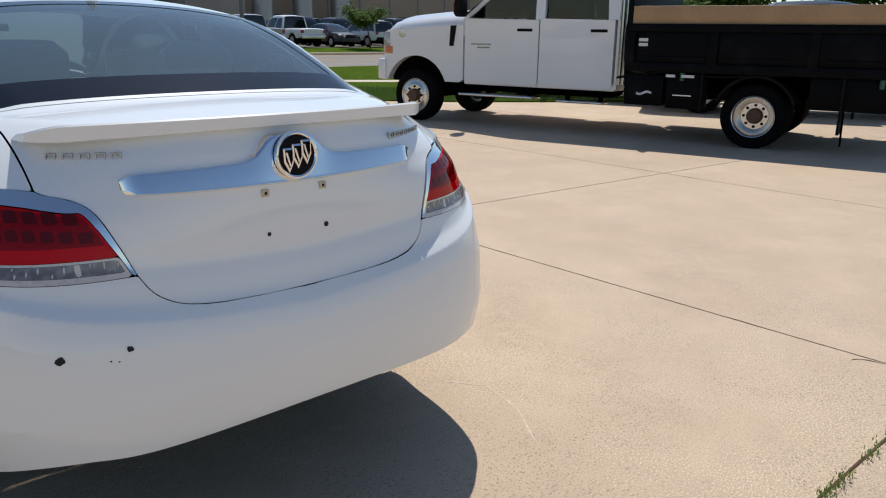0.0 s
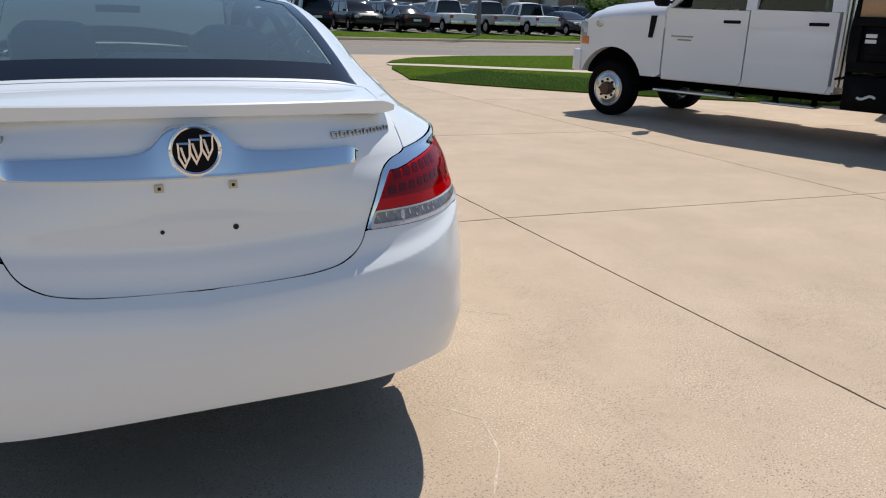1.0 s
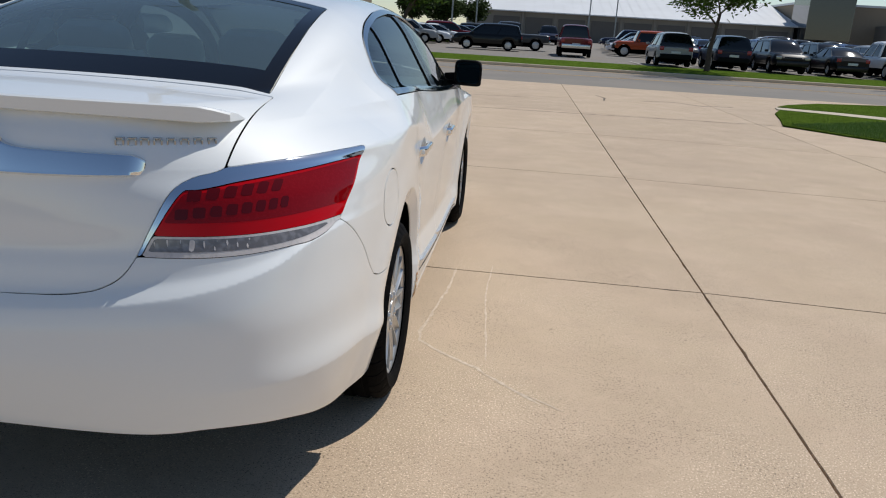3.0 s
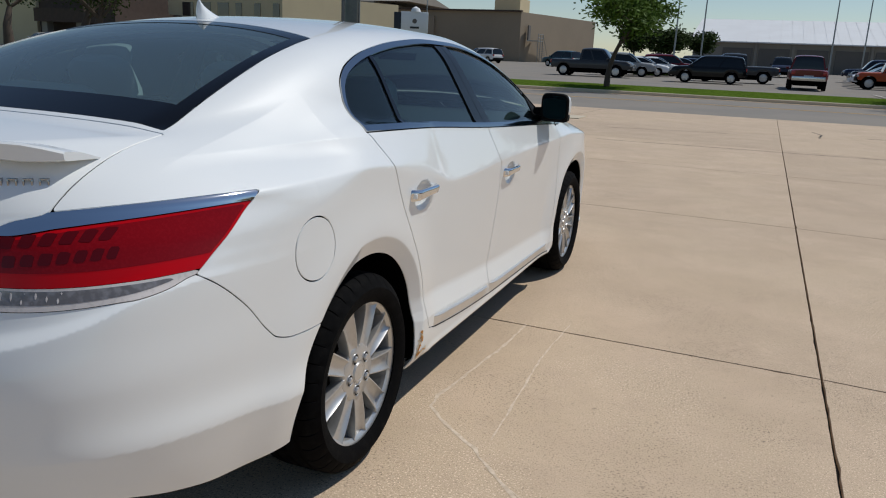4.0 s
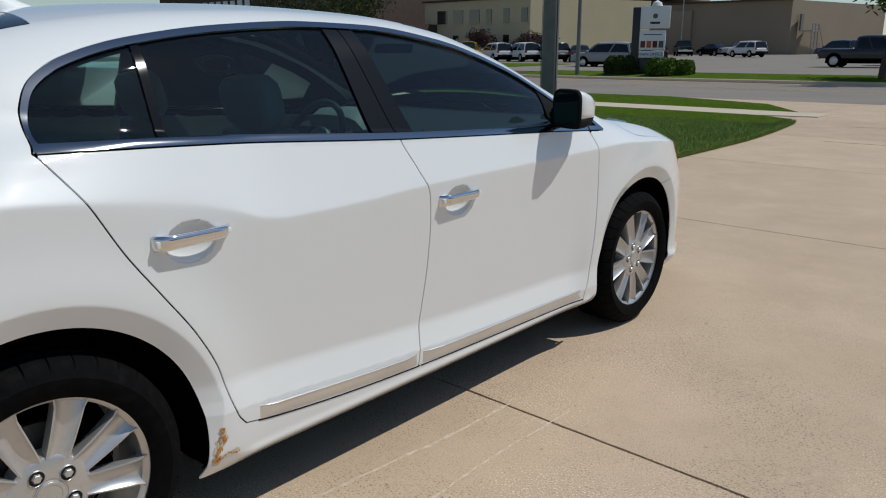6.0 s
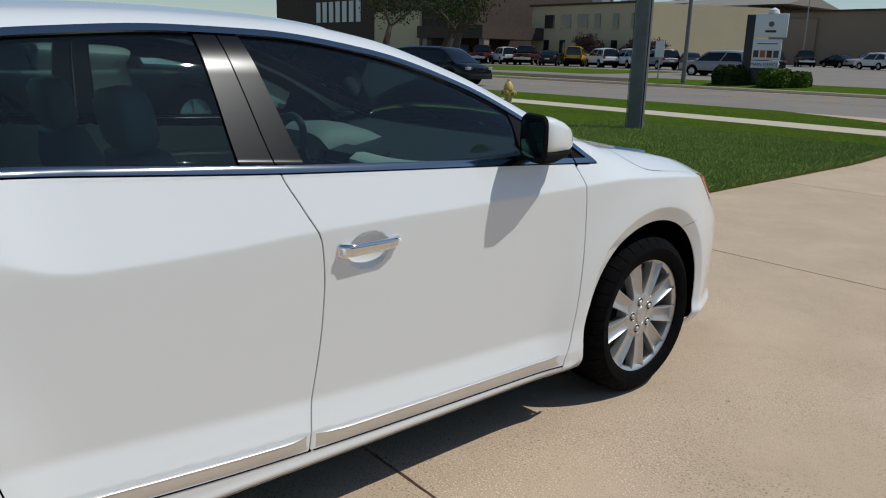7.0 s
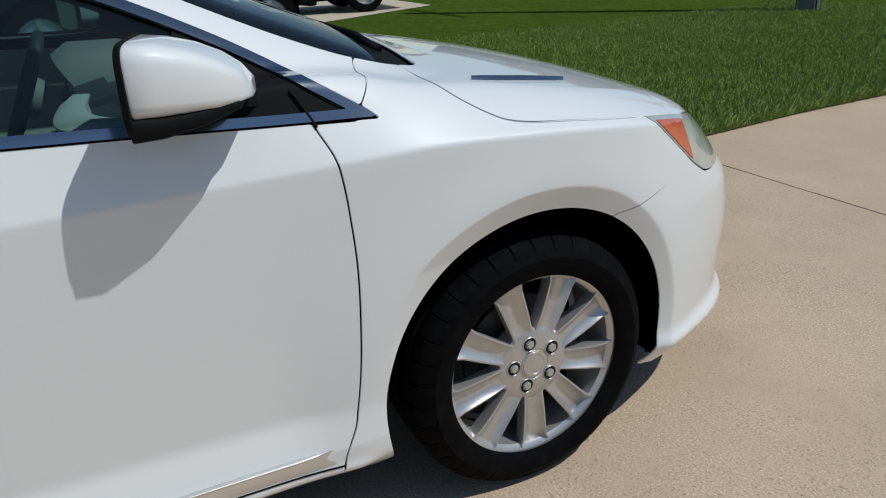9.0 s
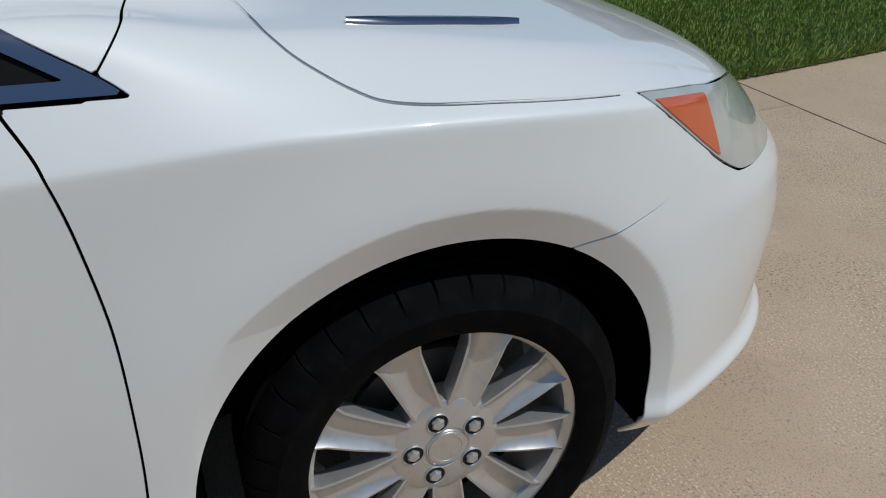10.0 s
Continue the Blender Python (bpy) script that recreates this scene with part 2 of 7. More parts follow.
# ---- ground, road and lawns -----------------------------------------------------
CONCRETE = material("pale_concrete", (0.528, 0.402, 0.272), 0.85, random_tint=0.05,
                    spots=[(0.45, 0.55, (0.465, 0.348, 0.244), 0.5, 6), (2.2, 0.40, (0.615, 0.462, 0.330), 0.56, 8), (7, 0.35, (0.445, 0.328, 0.232), 0.58, 8), (28, 0.25, (0.595, 0.436, 0.305), 0.55, 4),
                           (210, 0.50, (0.36, 0.255, 0.165), 0.56, 3), (140, 0.8, (0.86, 0.70, 0.52), 0.605, 3, 1.3), (115, 0.9, (0.13, 0.095, 0.065), 0.622, 3, 1.9), (170, 0.85, (0.15, 0.11, 0.075), 0.66, 2), (14, 0.35, (0.62, 0.47, 0.33), 0.62, 6, 0.9), (33, 0.9, (0.12, 0.09, 0.065), 0.77, 2)],
                    bump=[(260, 0.0007), (30, 0.0003)])
WALKWAY = material("white_concrete", (0.56, 0.48, 0.35), 0.85, spots=[(2, 0.3, (0.42, 0.37, 0.30), 0.55, 6), (90, 0.3, (0.33, 0.28, 0.22), 0.62, 3)], bump=[(120, 0.003)])
ASPHALT = material("grey_asphalt", (0.235, 0.205, 0.17), 0.9, spots=[(0.3, 0.4, (0.16, 0.15, 0.135), 0.5, 6), (40, 0.3, (0.27, 0.25, 0.22), 0.6, 3)], bump=[(90, 0.004)])
TAR = material("joint_filler", (0.030, 0.024, 0.018), 0.9, spots=[(20, 0.6, (0.09, 0.07, 0.05), 0.55, 4)])
SOIL = material("soil", (0.055, 0.042, 0.030), 0.95, spots=[(15, 0.5, (0.09, 0.07, 0.05), 0.5, 5)], bump=[(60, 0.01)])
TURF = material("turf", (0.118, 0.185, 0.026), 0.95, spots=[(0.6, 0.6, (0.095, 0.150, 0.022), 0.52, 6), (5, 0.45, (0.045, 0.088, 0.009), 0.55, 6), (22, 0.5, (0.030, 0.062, 0.007), 0.55, 6), (80, 0.4, (0.13, 0.18, 0.035), 0.62, 3)], bump=[(70, 0.03), (240, 0.015)], spec=0.0)
BLADE = material("grass_blade", (0.235, 0.325, 0.075), 0.7, spots=[(0.7, 0.6, (0.165, 0.250, 0.045), 0.5, 4), (30, 0.6, (0.42, 0.46, 0.20), 0.58, 2)], spec=0.08)
LINE_YELLOW = material("road_line_yellow", (0.55, 0.33, 0.10), 0.8, spots=[(5, 0.5, (0.33, 0.24, 0.13), 0.55, 6)])
LINE_WHITE = material("road_line_white", (0.60, 0.58, 0.54), 0.8, spots=[(5, 0.5, (0.35, 0.33, 0.30), 0.55, 6)])
SCUFF = material("pale_scratch", (0.66, 0.54, 0.41), 0.85, spots=[(40, 0.8, (0.50, 0.39, 0.28), 0.5, 4)])


def structure(ob, label, category):
    return tagged(ob, label, category, kind="structure")


def sheet(name, points, z, mat, label, category, thick=0.0):
    """A flat polygon on the ground, with sides where it has thickness."""
    s, n = Shape(), len(points)
    s.add([(x, y, z) for x, y in points], [tuple(range(n))])
    if thick:
        s.add([(x, y, z) for x, y in points] + [(x, y, z - thick) for x, y in points], [(i, n + i, n + (i + 1) % n, (i + 1) % n) for i in range(n)])
    return structure(s.part(name, mat, None, "", 0), label, category)


def far_z(y):
    """The far side of the road lies higher and goes on rising."""
    return 0.35 + 0.012 * max(0.0, y - 45)


s = Shape()
ys = [-400, 22.2, 36.0, 36.02, 39.0, 45, 130, 900]
zs = [-0.10, -0.10, -0.10, 0.05, 0.30, 0.33, far_z(130) - 0.02, far_z(130) + 1]
s.add([(x, y, z) for y, z in zip(ys, zs) for x in (-700, 700)], [(2 * i, 2 * i + 1, 2 * i + 3, 2 * i + 2) for i in range(len(ys) - 1)])
structure(s.part("ground", SOIL, None, "", 0), "brown soil reaching to the horizon", "ground")
sheet("road", [(-260, 22.4), (260, 22.4), (260, 36), (-260, 36)], -0.03, ASPHALT, "grey worn asphalt road beyond the lawns", "road", 0.05)
for k, y in enumerate((29.9, 30.15)):
    sheet("road_marking", [(-260, y), (260, y), (260, y + 0.13), (-260, y + 0.13)], -0.026, LINE_YELLOW, "faded yellow centre line on the asphalt road", "road marking")
s = Shape().prism([(35.9, -0.05), (35.9, 0.10), (35.93, 0.13), (36.06, 0.13), (36.06, -0.05)], -260, 260)
structure(s.part("kerb", WALKWAY, None, "", 30), "pale concrete kerb along the far roadside", "kerb")
s = Shape().prism([(35.3, -0.05), (35.3, -0.024), (35.9, -0.024), (35.9, -0.05)], -260, 260)
structure(s.part("gutter", material("tan_gutter", (0.47, 0.33, 0.20), 0.85, spots=[(2, 0.4, (0.36, 0.27, 0.18), 0.5, 5)]), None, "", 0), "tan concrete gutter along the kerb", "gutter")
s = Shape()
s.add([(x, y, z) for y, z in ((36.06, 0.12), (37.5, 0.24), (39.2, 0.33)) for x in (-24, 260)], [(0, 1, 3, 2), (2, 3, 5, 4)])
structure(s.part("verge", TURF, None, "", 30), "green grass verge between road and car park", "grass")
s = Shape()
s.add([(x, y, z) for y, z in ((36.06, 0.12), (42, 0.34), (54.5, far_z(54.5) + 0.012)) for x in (-260, -31)], [(0, 1, 3, 2), (2, 3, 5, 4)])
structure(s.part("far_lawn", TURF, None, "", 30), "green lawn before the office building", "grass")
s = Shape()
s.add([(x, y, far_z(y)) for y in (36.06, 39.0, 45, 70, 100, 140) for x in (-300, 300)], [(2 * i, 2 * i + 1, 2 * i + 3, 2 * i + 2) for i in range(5)])
for i in range(2):
    s.v[i] = (s.v[i][0], s.v[i][1], 0.0)
    s.v[2 + i] = (s.v[2 + i][0], s.v[2 + i][1], 0.31)
structure(s.part("car_park", ASPHALT, None, "", 0), "grey asphalt car park beyond the road", "car park")
for k in range(16):
    x = -0.8 + 2.95 * k + 8
    sheet("bay_line", [(x, 39.3), (x + 0.1, 39.3), (x + 0.1, 44.3), (x, 44.3)], far_z(42) + 0.03, LINE_WHITE, "white painted bay line on the car park", "road marking")

# lawns
LAWN = [(-1.38, 3.0), (-1.45, 5.4), (-1.60, 7.2), (-1.70, 11.4), (-1.84, 13.0), (-2.10, 15.0), (-2.45, 16.0), (-3.2, 16.55), (-6, 16.75), (-30, 17.6), (-60, 18.5), (-60, 3.0)]
sheet("lawn", LAWN, 0.015, TURF, "mown green lawn beside the concrete", "grass", 0.08)
sheet("sidewalk", [(-3.4, 16.6), (-6, 16.8), (-30, 17.65), (-60, 18.55), (-60, 19.95), (-30, 19.05), (-6, 18.15), (-2.2, 17.9), (-2.2, 16.9)], 0.02, WALKWAY, "pale concrete sidewalk through the lawn", "sidewalk", 0.08)
sheet("roadside_lawn", [(-2.9, 18.0), (-6, 18.2), (-30, 19.1), (-60, 20.0), (-60, 22.3), (-8, 22.3), (-4.5, 20.6)], 0.015, TURF, "green grass strip beside the road", "grass", 0.08)
sheet("driveway", [(-7.0, 3.0), (-7.6, 5.3), (-9.8, 5.5), (-11.0, 6.15), (-12.9, 9.5), (-15.5, 9.6), (-20, 3.0)], 0.025, WALKWAY, "pale concrete parking pad beside the lawn", "driveway")
sheet("island_lawn", [(6.25, 12.6), (6.6, 13.9), (7.0, 15.6), (7.45, 16.75), (8.5, 16.3), (11.2, 14.5), (17, 11.0), (26, 6.5), (26, 0.5), (14, 5.6), (9.9, 8.4), (8.4, 9.8), (7.0, 11.4)], 0.03, TURF, "green grass island beside the driveway", "grass", 0.1)
sheet("island_walk", [(7.45, 16.95), (7.6, 17.6), (8.8, 17.2), (11.7, 15.35), (17.4, 11.9), (26, 7.5), (26, 6.6), (17, 11.1), (11.2, 14.6), (8.5, 16.4)], 0.03, WALKWAY, "pale concrete path through the grass island", "sidewalk", 0.1)
sheet("island_strip", [(7.75, 17.9), (8.3, 18.9), (9.6, 20.4), (12, 21.6), (17.5, 22.3), (60, 22.3), (60, 5), (26, 7.6), (17.4, 12.0), (11.7, 15.45), (8.9, 17.3)], 0.03, TURF, "green grass strip between path and road", "grass", 0.1)


def blades(name, count, spot, label, tall=0.05, seed=3):
    """Single blades of grass, two triangles each."""
    rng = random.Random(seed)
    v, f = [], []
    for _ in range(count):
        x, y = spot(rng)
        h, w, a = tall * rng.uniform(0.5, 1.4), rng.uniform(0.0015, 0.0035), rng.uniform(0, 6.283)
        dx, dy, b = math.cos(a), math.sin(a), rng.uniform(0.1, 0.8) * h
        ox, oy = -dy * w, dx * w
        k = len(v)
        v += [(x - ox, y - oy, 0.012), (x + ox, y + oy, 0.012), (x + dx * b * 0.35 + ox * 0.8, y + dy * b * 0.35 + oy * 0.8, 0.012 + h * 0.6), (x + dx * b, y + dy * b, 0.012 + h)]
        f += [(k, k + 1, k + 2), (k, k + 2, k + 3)]
    return tagged(link_mesh(name, v, f, BLADE, None, "", 0), label, "grass", kind="stuff")


edge_x = pchip([3.0, 5.4, 7.2, 11.4, 13.0, 15.0], [-1.38, -1.45, -1.60, -1.70, -1.84, -2.10])


def near_lawn(rng):
    y = rng.uniform(4.6, 14.5)
    return float(edge_x(np.array(y))) + 0.02 - rng.random() ** 1.8 * 6.0, y


blades("grass", 150000, near_lawn, "green mown grass blades on the lawn", 0.034)


def lawn_rim(rng):
    y = rng.uniform(4.6, 15.0)
    return float(edge_x(np.array(y))) + 0.03 - abs(rng.gauss(0, 0.10)), y


blades("edge_grass", 26000, lawn_rim, "longer grass blades overhanging the concrete edge", 0.065, 5)
blades("joint_grass", 300, lambda r: ((lambda t: (1.15 + 1.0 * t, -2.11 - 0.022 * (1.15 + t - 2.4) + r.gauss(0, 0.012)))(r.choice((r.uniform(0.0, 0.22), r.uniform(0.3, 0.62), r.uniform(0.7, 1.0))))), "small green weeds in a concrete joint", 0.016, 7)



def island_edge(rng):
    t, y = rng.random() ** 1.5, rng.uniform(0, 1)
    corner = [(6.3, 12.6), (7.0, 11.4), (8.4, 9.8), (9.9, 8.4), (14, 5.6)]
    k = min(3, int(y * 4))
    f = y * 4 - k
    (ax, ay), (bx, by) = corner[k], corner[k + 1]
    return ax + (bx - ax) * f + 0.10 + 2.6 * t + rng.gauss(0, 0.02), ay + (by - ay) * f + 0.05 + 2.2 * t


blades("island_grass", 30000, island_edge, "green mown grass blades on the island", 0.06, 9)

# ---- car surface -----------------------------------------------------------
def smax(a, b, k):
    h = np.maximum(k - np.abs(a - b), 0) / k
    return np.maximum(a, b) + h * h * k / 4


def smin(a, b, k):
    return -smax(-a, -b, k)


def soft(x, k):
    """x where positive, 0 where negative, rounded over about k."""
    return 0.5 * (x + np.sqrt(x * x + k * k))


REAR_AXLE, FRONT_AXLE, HUB = 0.0, 2.837, 0.333
half_width = pchip([-1.2, -0.6, -0.2, 0.3, 1.3, 2.2, 2.7, 3.1, 3.9], [0.905, 0.915, 0.926, 0.922, 0.922, 0.916, 0.926, 0.922, 0.90])
shoulder = pchip([-1.1, -0.5, -0.2, -0.05, 0.15, 0.3, 0.42, 0.53, 0.62, 0.70, 0.8, 1.0, 1.24, 1.8, 2.15, 2.4, 2.6, 2.73, 2.85, 3.02, 3.3],
                 [0.985, 1.013, 1.020, 1.024, 1.008, 0.988, 0.962, 0.930, 0.900, 0.891, 0.891, 0.895, 0.907, 0.916, 0.921, 0.928, 0.934, 0.930, 0.924, 0.910, 0.872])
upper_slope = pchip([-1.0, -0.5, -0.2, 0.1, 0.5, 1.0, 2.2, 2.45, 2.64, 2.8, 3.2], [1.9, 1.65, 1.0, 0.66, 0.36, 0.30, 0.34, 0.60, 1.15, 1.6, 1.8])
door_waist = pchip([-0.6, 0.3, 0.7, 2.2, 2.45, 2.9], [0.0, 0.010, 0.024, 0.022, 0.006, 0.0])
lower_line = pchip([0.4, 1.4, 2.3], [0.47, 0.405, 0.375])
rear_end = pchip([0.22, 0.30, 0.40, 0.52, 0.60, 0.64, 0.655, 0.664, 0.70, 0.75, 0.79, 0.86, 0.95, 1.05, 1.12],
                 [1.03, 1.095, 1.133, 1.142, 1.131, 1.119, 1.112, 1.105, 1.077, 1.060, 1.046, 1.038, 1.026, 1.004, 0.965])
shelf_edge = pchip([0.0, 0.3, 0.46, 0.64, 0.75, 0.81, 0.86], [0.655, 0.679, 0.701, 0.737, 0.776, 0.818, 0.838])
front_end = pchip([0.16, 0.24, 0.32, 0.5, 0.64, 0.72, 0.79, 0.86, 0.95], [0.90, 1.0, 0.958, 0.973, 0.945, 0.875, 0.80, 0.715, 0.62])
deck = pchip([-1.1, -0.95, -0.6, 0.15, 0.6, 1.0, 1.5, 2.0, 2.3, 2.6, 2.9, 3.2, 3.45, 3.65, 3.85],
             [1.118, 1.132, 1.160, 1.14, 1.116, 1.094, 1.066, 1.058, 1.085, 1.068, 1.030, 0.975, 0.905, 0.83, 0.72])
roof = pchip([-0.95, -0.62, -0.3, 0.0, 0.25, 0.6, 1.0, 1.35, 1.65, 1.95, 2.35, 2.78, 3.0],
             [1.03, 1.165, 1.292, 1.392, 1.447, 1.484, 1.497, 1.490, 1.457, 1.378, 1.226, 1.055, 0.97])
cabin = pchip([-0.8, -0.5, -0.2, 0.1, 0.5, 1.2, 1.8, 2.45, 2.9], [0.60, 0.69, 0.775, 0.838, 0.862, 0.866, 0.845, 0.772, 0.70])


tail_square = pchip([0.2, 0.62, 0.74, 0.82, 0.92, 1.0, 1.2], [5.0, 5.0, 4.7, 4.5, 4.0, 3.3, 3.2])
bumper_crease = pchip([-1.0, -0.76, -0.6, -0.445, -0.3], [0.486, 0.470, 0.456, 0.436, 0.428])
house_foot = pchip([-0.6, -0.1, 0.1, 0.3, 0.6, 1.0, 1.5, 2.0, 2.6], [0.98, 1.04, 1.10, 1.110, 1.097, 1.073, 1.046, 1.022, 0.98])


def flare(y, z, hub):
    """The radius of the crease round a wheel opening."""
    if hub < 1.0:
        return 0.404 + 0.056 * np.clip((y + 0.30) / 0.22, 0, 1) * np.clip((z - 0.22) / 0.2, 0.2, 1)
    fade = np.where(y < hub, np.clip((z - 0.45) / 0.22, 0, 1), 0.75 + 0.25 * np.clip((z - 0.5) / 0.25, 0, 1))
    return 0.407 + 0.058 * fade


def side_width(y, z):
    """Half the body's width at the height z of the station y."""
    up = z - shoulder(y)
    x = half_width(y) - upper_slope(y) * soft(up, 0.005 + 0.022 * np.exp(-((y - 0.36) / 0.16) ** 2))
    low = lower_line(y)
    fall = smin(np.maximum(-up, 0) / np.maximum(shoulder(y) - low, 0.1), 1 - (low - z) / 0.085, 0.22)
    x = x - door_waist(y) * np.maximum(fall, 0)
    x = x - 0.035 * soft(-up, 0.005)
    x = x + 0.013 * np.exp(-((z - 0.262) / 0.024) ** 2) / (1 + np.exp((3.22 - y) / 0.03)) + 0.010 * np.exp(-((z - 0.226) / 0.018) ** 2) * np.clip((y - 0.48) / 0.06, 0, 1) * np.clip((2.42 - y) / 0.06, 0, 1) - 0.9 * soft(0.235 - z, 0.02) - 0.006 * np.exp(-((y + 0.57) / 0.16) ** 2) / (1 + np.exp((z - 0.50) / 0.05))
    tail = 1 / (1 + np.exp((y + 0.345) / 0.012))
    rise = z - bumper_crease(y)
    x = x + tail * (np.where(rise > 0, 0.013, 0.0) * np.exp(-(rise / 0.06) ** 2) - np.where(rise > 0, 0.0, 1.0) * (0.22 * np.abs(rise) - 0.013))
    for cup_y, cup_z in ((0.392, 0.876), (1.424, 0.833)):
        d = 1 - ((y - cup_y) / 0.070) ** 2 - ((z - cup_z) / 0.053) ** 2
        x = x - 0.021 * np.sqrt(np.clip(d, 0, 1))
    for hub in (REAR_AXLE, FRONT_AXLE):
        d = np.hypot(y - hub, z - HUB)
        edge = flare(y, z, hub)
        x = x - 0.40 * soft(edge - d, 0.0015) + 0.012 * np.exp(-((np.maximum(d, edge) - 0.46) / 0.10) ** 2)
    return x


def rear_reach(x, z):
    """How far the tail reaches back: the bumper's shelf rises towards the sides."""
    brow = shelf_edge(x)
    low, high = 0.45, 0.97
    even = np.where(z < brow, low + (z - low) * (0.655 - low) / (brow - low), high - (high - z) * (high - 0.655) / (high - brow))
    return rear_end(np.where((z > low) & (z < high), even, z))


def car_body(x, y, z):
    """Below zero inside the painted body, above outside; about metres near the skin."""
    x = np.abs(x)
    w = np.maximum(side_width(y, z), 0.05)
    tail, nose = np.clip(-y / rear_reach(x, z), 0, 2), np.clip((y - 2.87) / front_end(z), 0, 2)
    a, b = tail_square(z), tail_square(z) * 0.86 - 0.25
    plan = np.where(y < 1.4, ((x / w) ** a + tail ** b) ** (1 / 3.0), ((x / w) ** 3.2 + nose ** 2.6) ** (1 / 3.0)) - 1
    over = np.maximum(x - 0.55, 0)
    crown_rear = 0.026 * (x / 0.6) ** 2 + 0.5 * over ** 2
    crown_front = 0.022 * (x / 0.6) ** 2
    top = z - (deck(y) - crown_rear / (1 + np.exp((y + 0.05) / 0.07)) - crown_front / (1 + np.exp((2.52 - y) / 0.05)))
    lower = smax(plan * 0.9, top, np.interp(y, [-0.8, -0.6, -0.3, 0.3, 2.3, 2.5], [0.03, 0.05, 0.08, 0.02, 0.02, 0.05]))
    side = (x - (cabin(y) - 0.576 * (z - 1.065))) * 0.86
    lid = (z - (roof(y) - 0.10 * np.minimum(x, 0.75) ** 2 - 0.10 * np.minimum(x, 0.75) ** 4)) * 0.92
    house = smax(side, lid, 0.10)
    house = np.maximum.reduce([house, house_foot(y) - z, (-0.72 - y) * 0.5, (y - 2.80) * 0.5])
    k = np.interp(y, [-0.6, -0.08, 0.20, 0.5, 2.2, 2.6], [0.10, 0.13, 0.035, 0.012, 0.012, 0.02])
    k = 0.015 + (k - 0.015) * np.clip((x - 0.50) / 0.2, 0, 1) ** 2 * np.clip((z - shoulder(y) - 0.005) / 0.08, 0.0, 1)
    return smin(lower, house, k)


def cast(ox, oy, oz, dx, dy, dz, near, far):
    """Points where rays leave the body."""
    lo, hi = np.full(ox.shape, near), np.full(ox.shape, far)
    for _ in range(22):
        m = (lo + hi) / 2
        inside = car_body(ox + dx * m, oy + dy * m, oz + dz * m) < 0
        lo, hi = np.where(inside, m, lo), np.where(inside, hi, m)
    return np.stack([ox + dx * lo, oy + dy * lo, oz + dz * lo], -1)


def skin_normals(p, e=0.003):
    g = []
    for k in range(3):
        d = np.zeros(3)
        d[k] = e
        a, b = p + d, p - d
        g.append(car_body(a[..., 0], a[..., 1], a[..., 2]) - car_body(b[..., 0], b[..., 1], b[..., 2]))
    g = np.stack(g, -1)
    return g / np.maximum(np.linalg.norm(g, axis=-1, keepdims=True), 1e-9)


def around_grid(step=0.010, rows=450):
    """The skin of the right half from the tail round the side to the nose, by rays from a spine."""
    fan = np.radians(np.arange(90, 0, -math.degrees(step / 0.75)))
    spans = [(-0.2, f) for f in fan] + [(y, 0.0) for y in np.arange(-0.2, 2.9, step)] + [(2.9, -f) for f in fan[::-1]]
    lift = np.radians(np.linspace(-40, 90, rows))
    oy = np.array([s[0] for s in spans])[:, None] + 0 * lift
    turn = np.array([s[1] for s in spans])[:, None] + 0 * lift
    lift = lift + 0 * turn
    flat = np.cos(lift)
    return cast(0 * oy, oy, 0.7 + 0 * oy, np.cos(turn) * flat, -np.sin(turn) * flat, np.sin(lift), 0.05, 1.8)


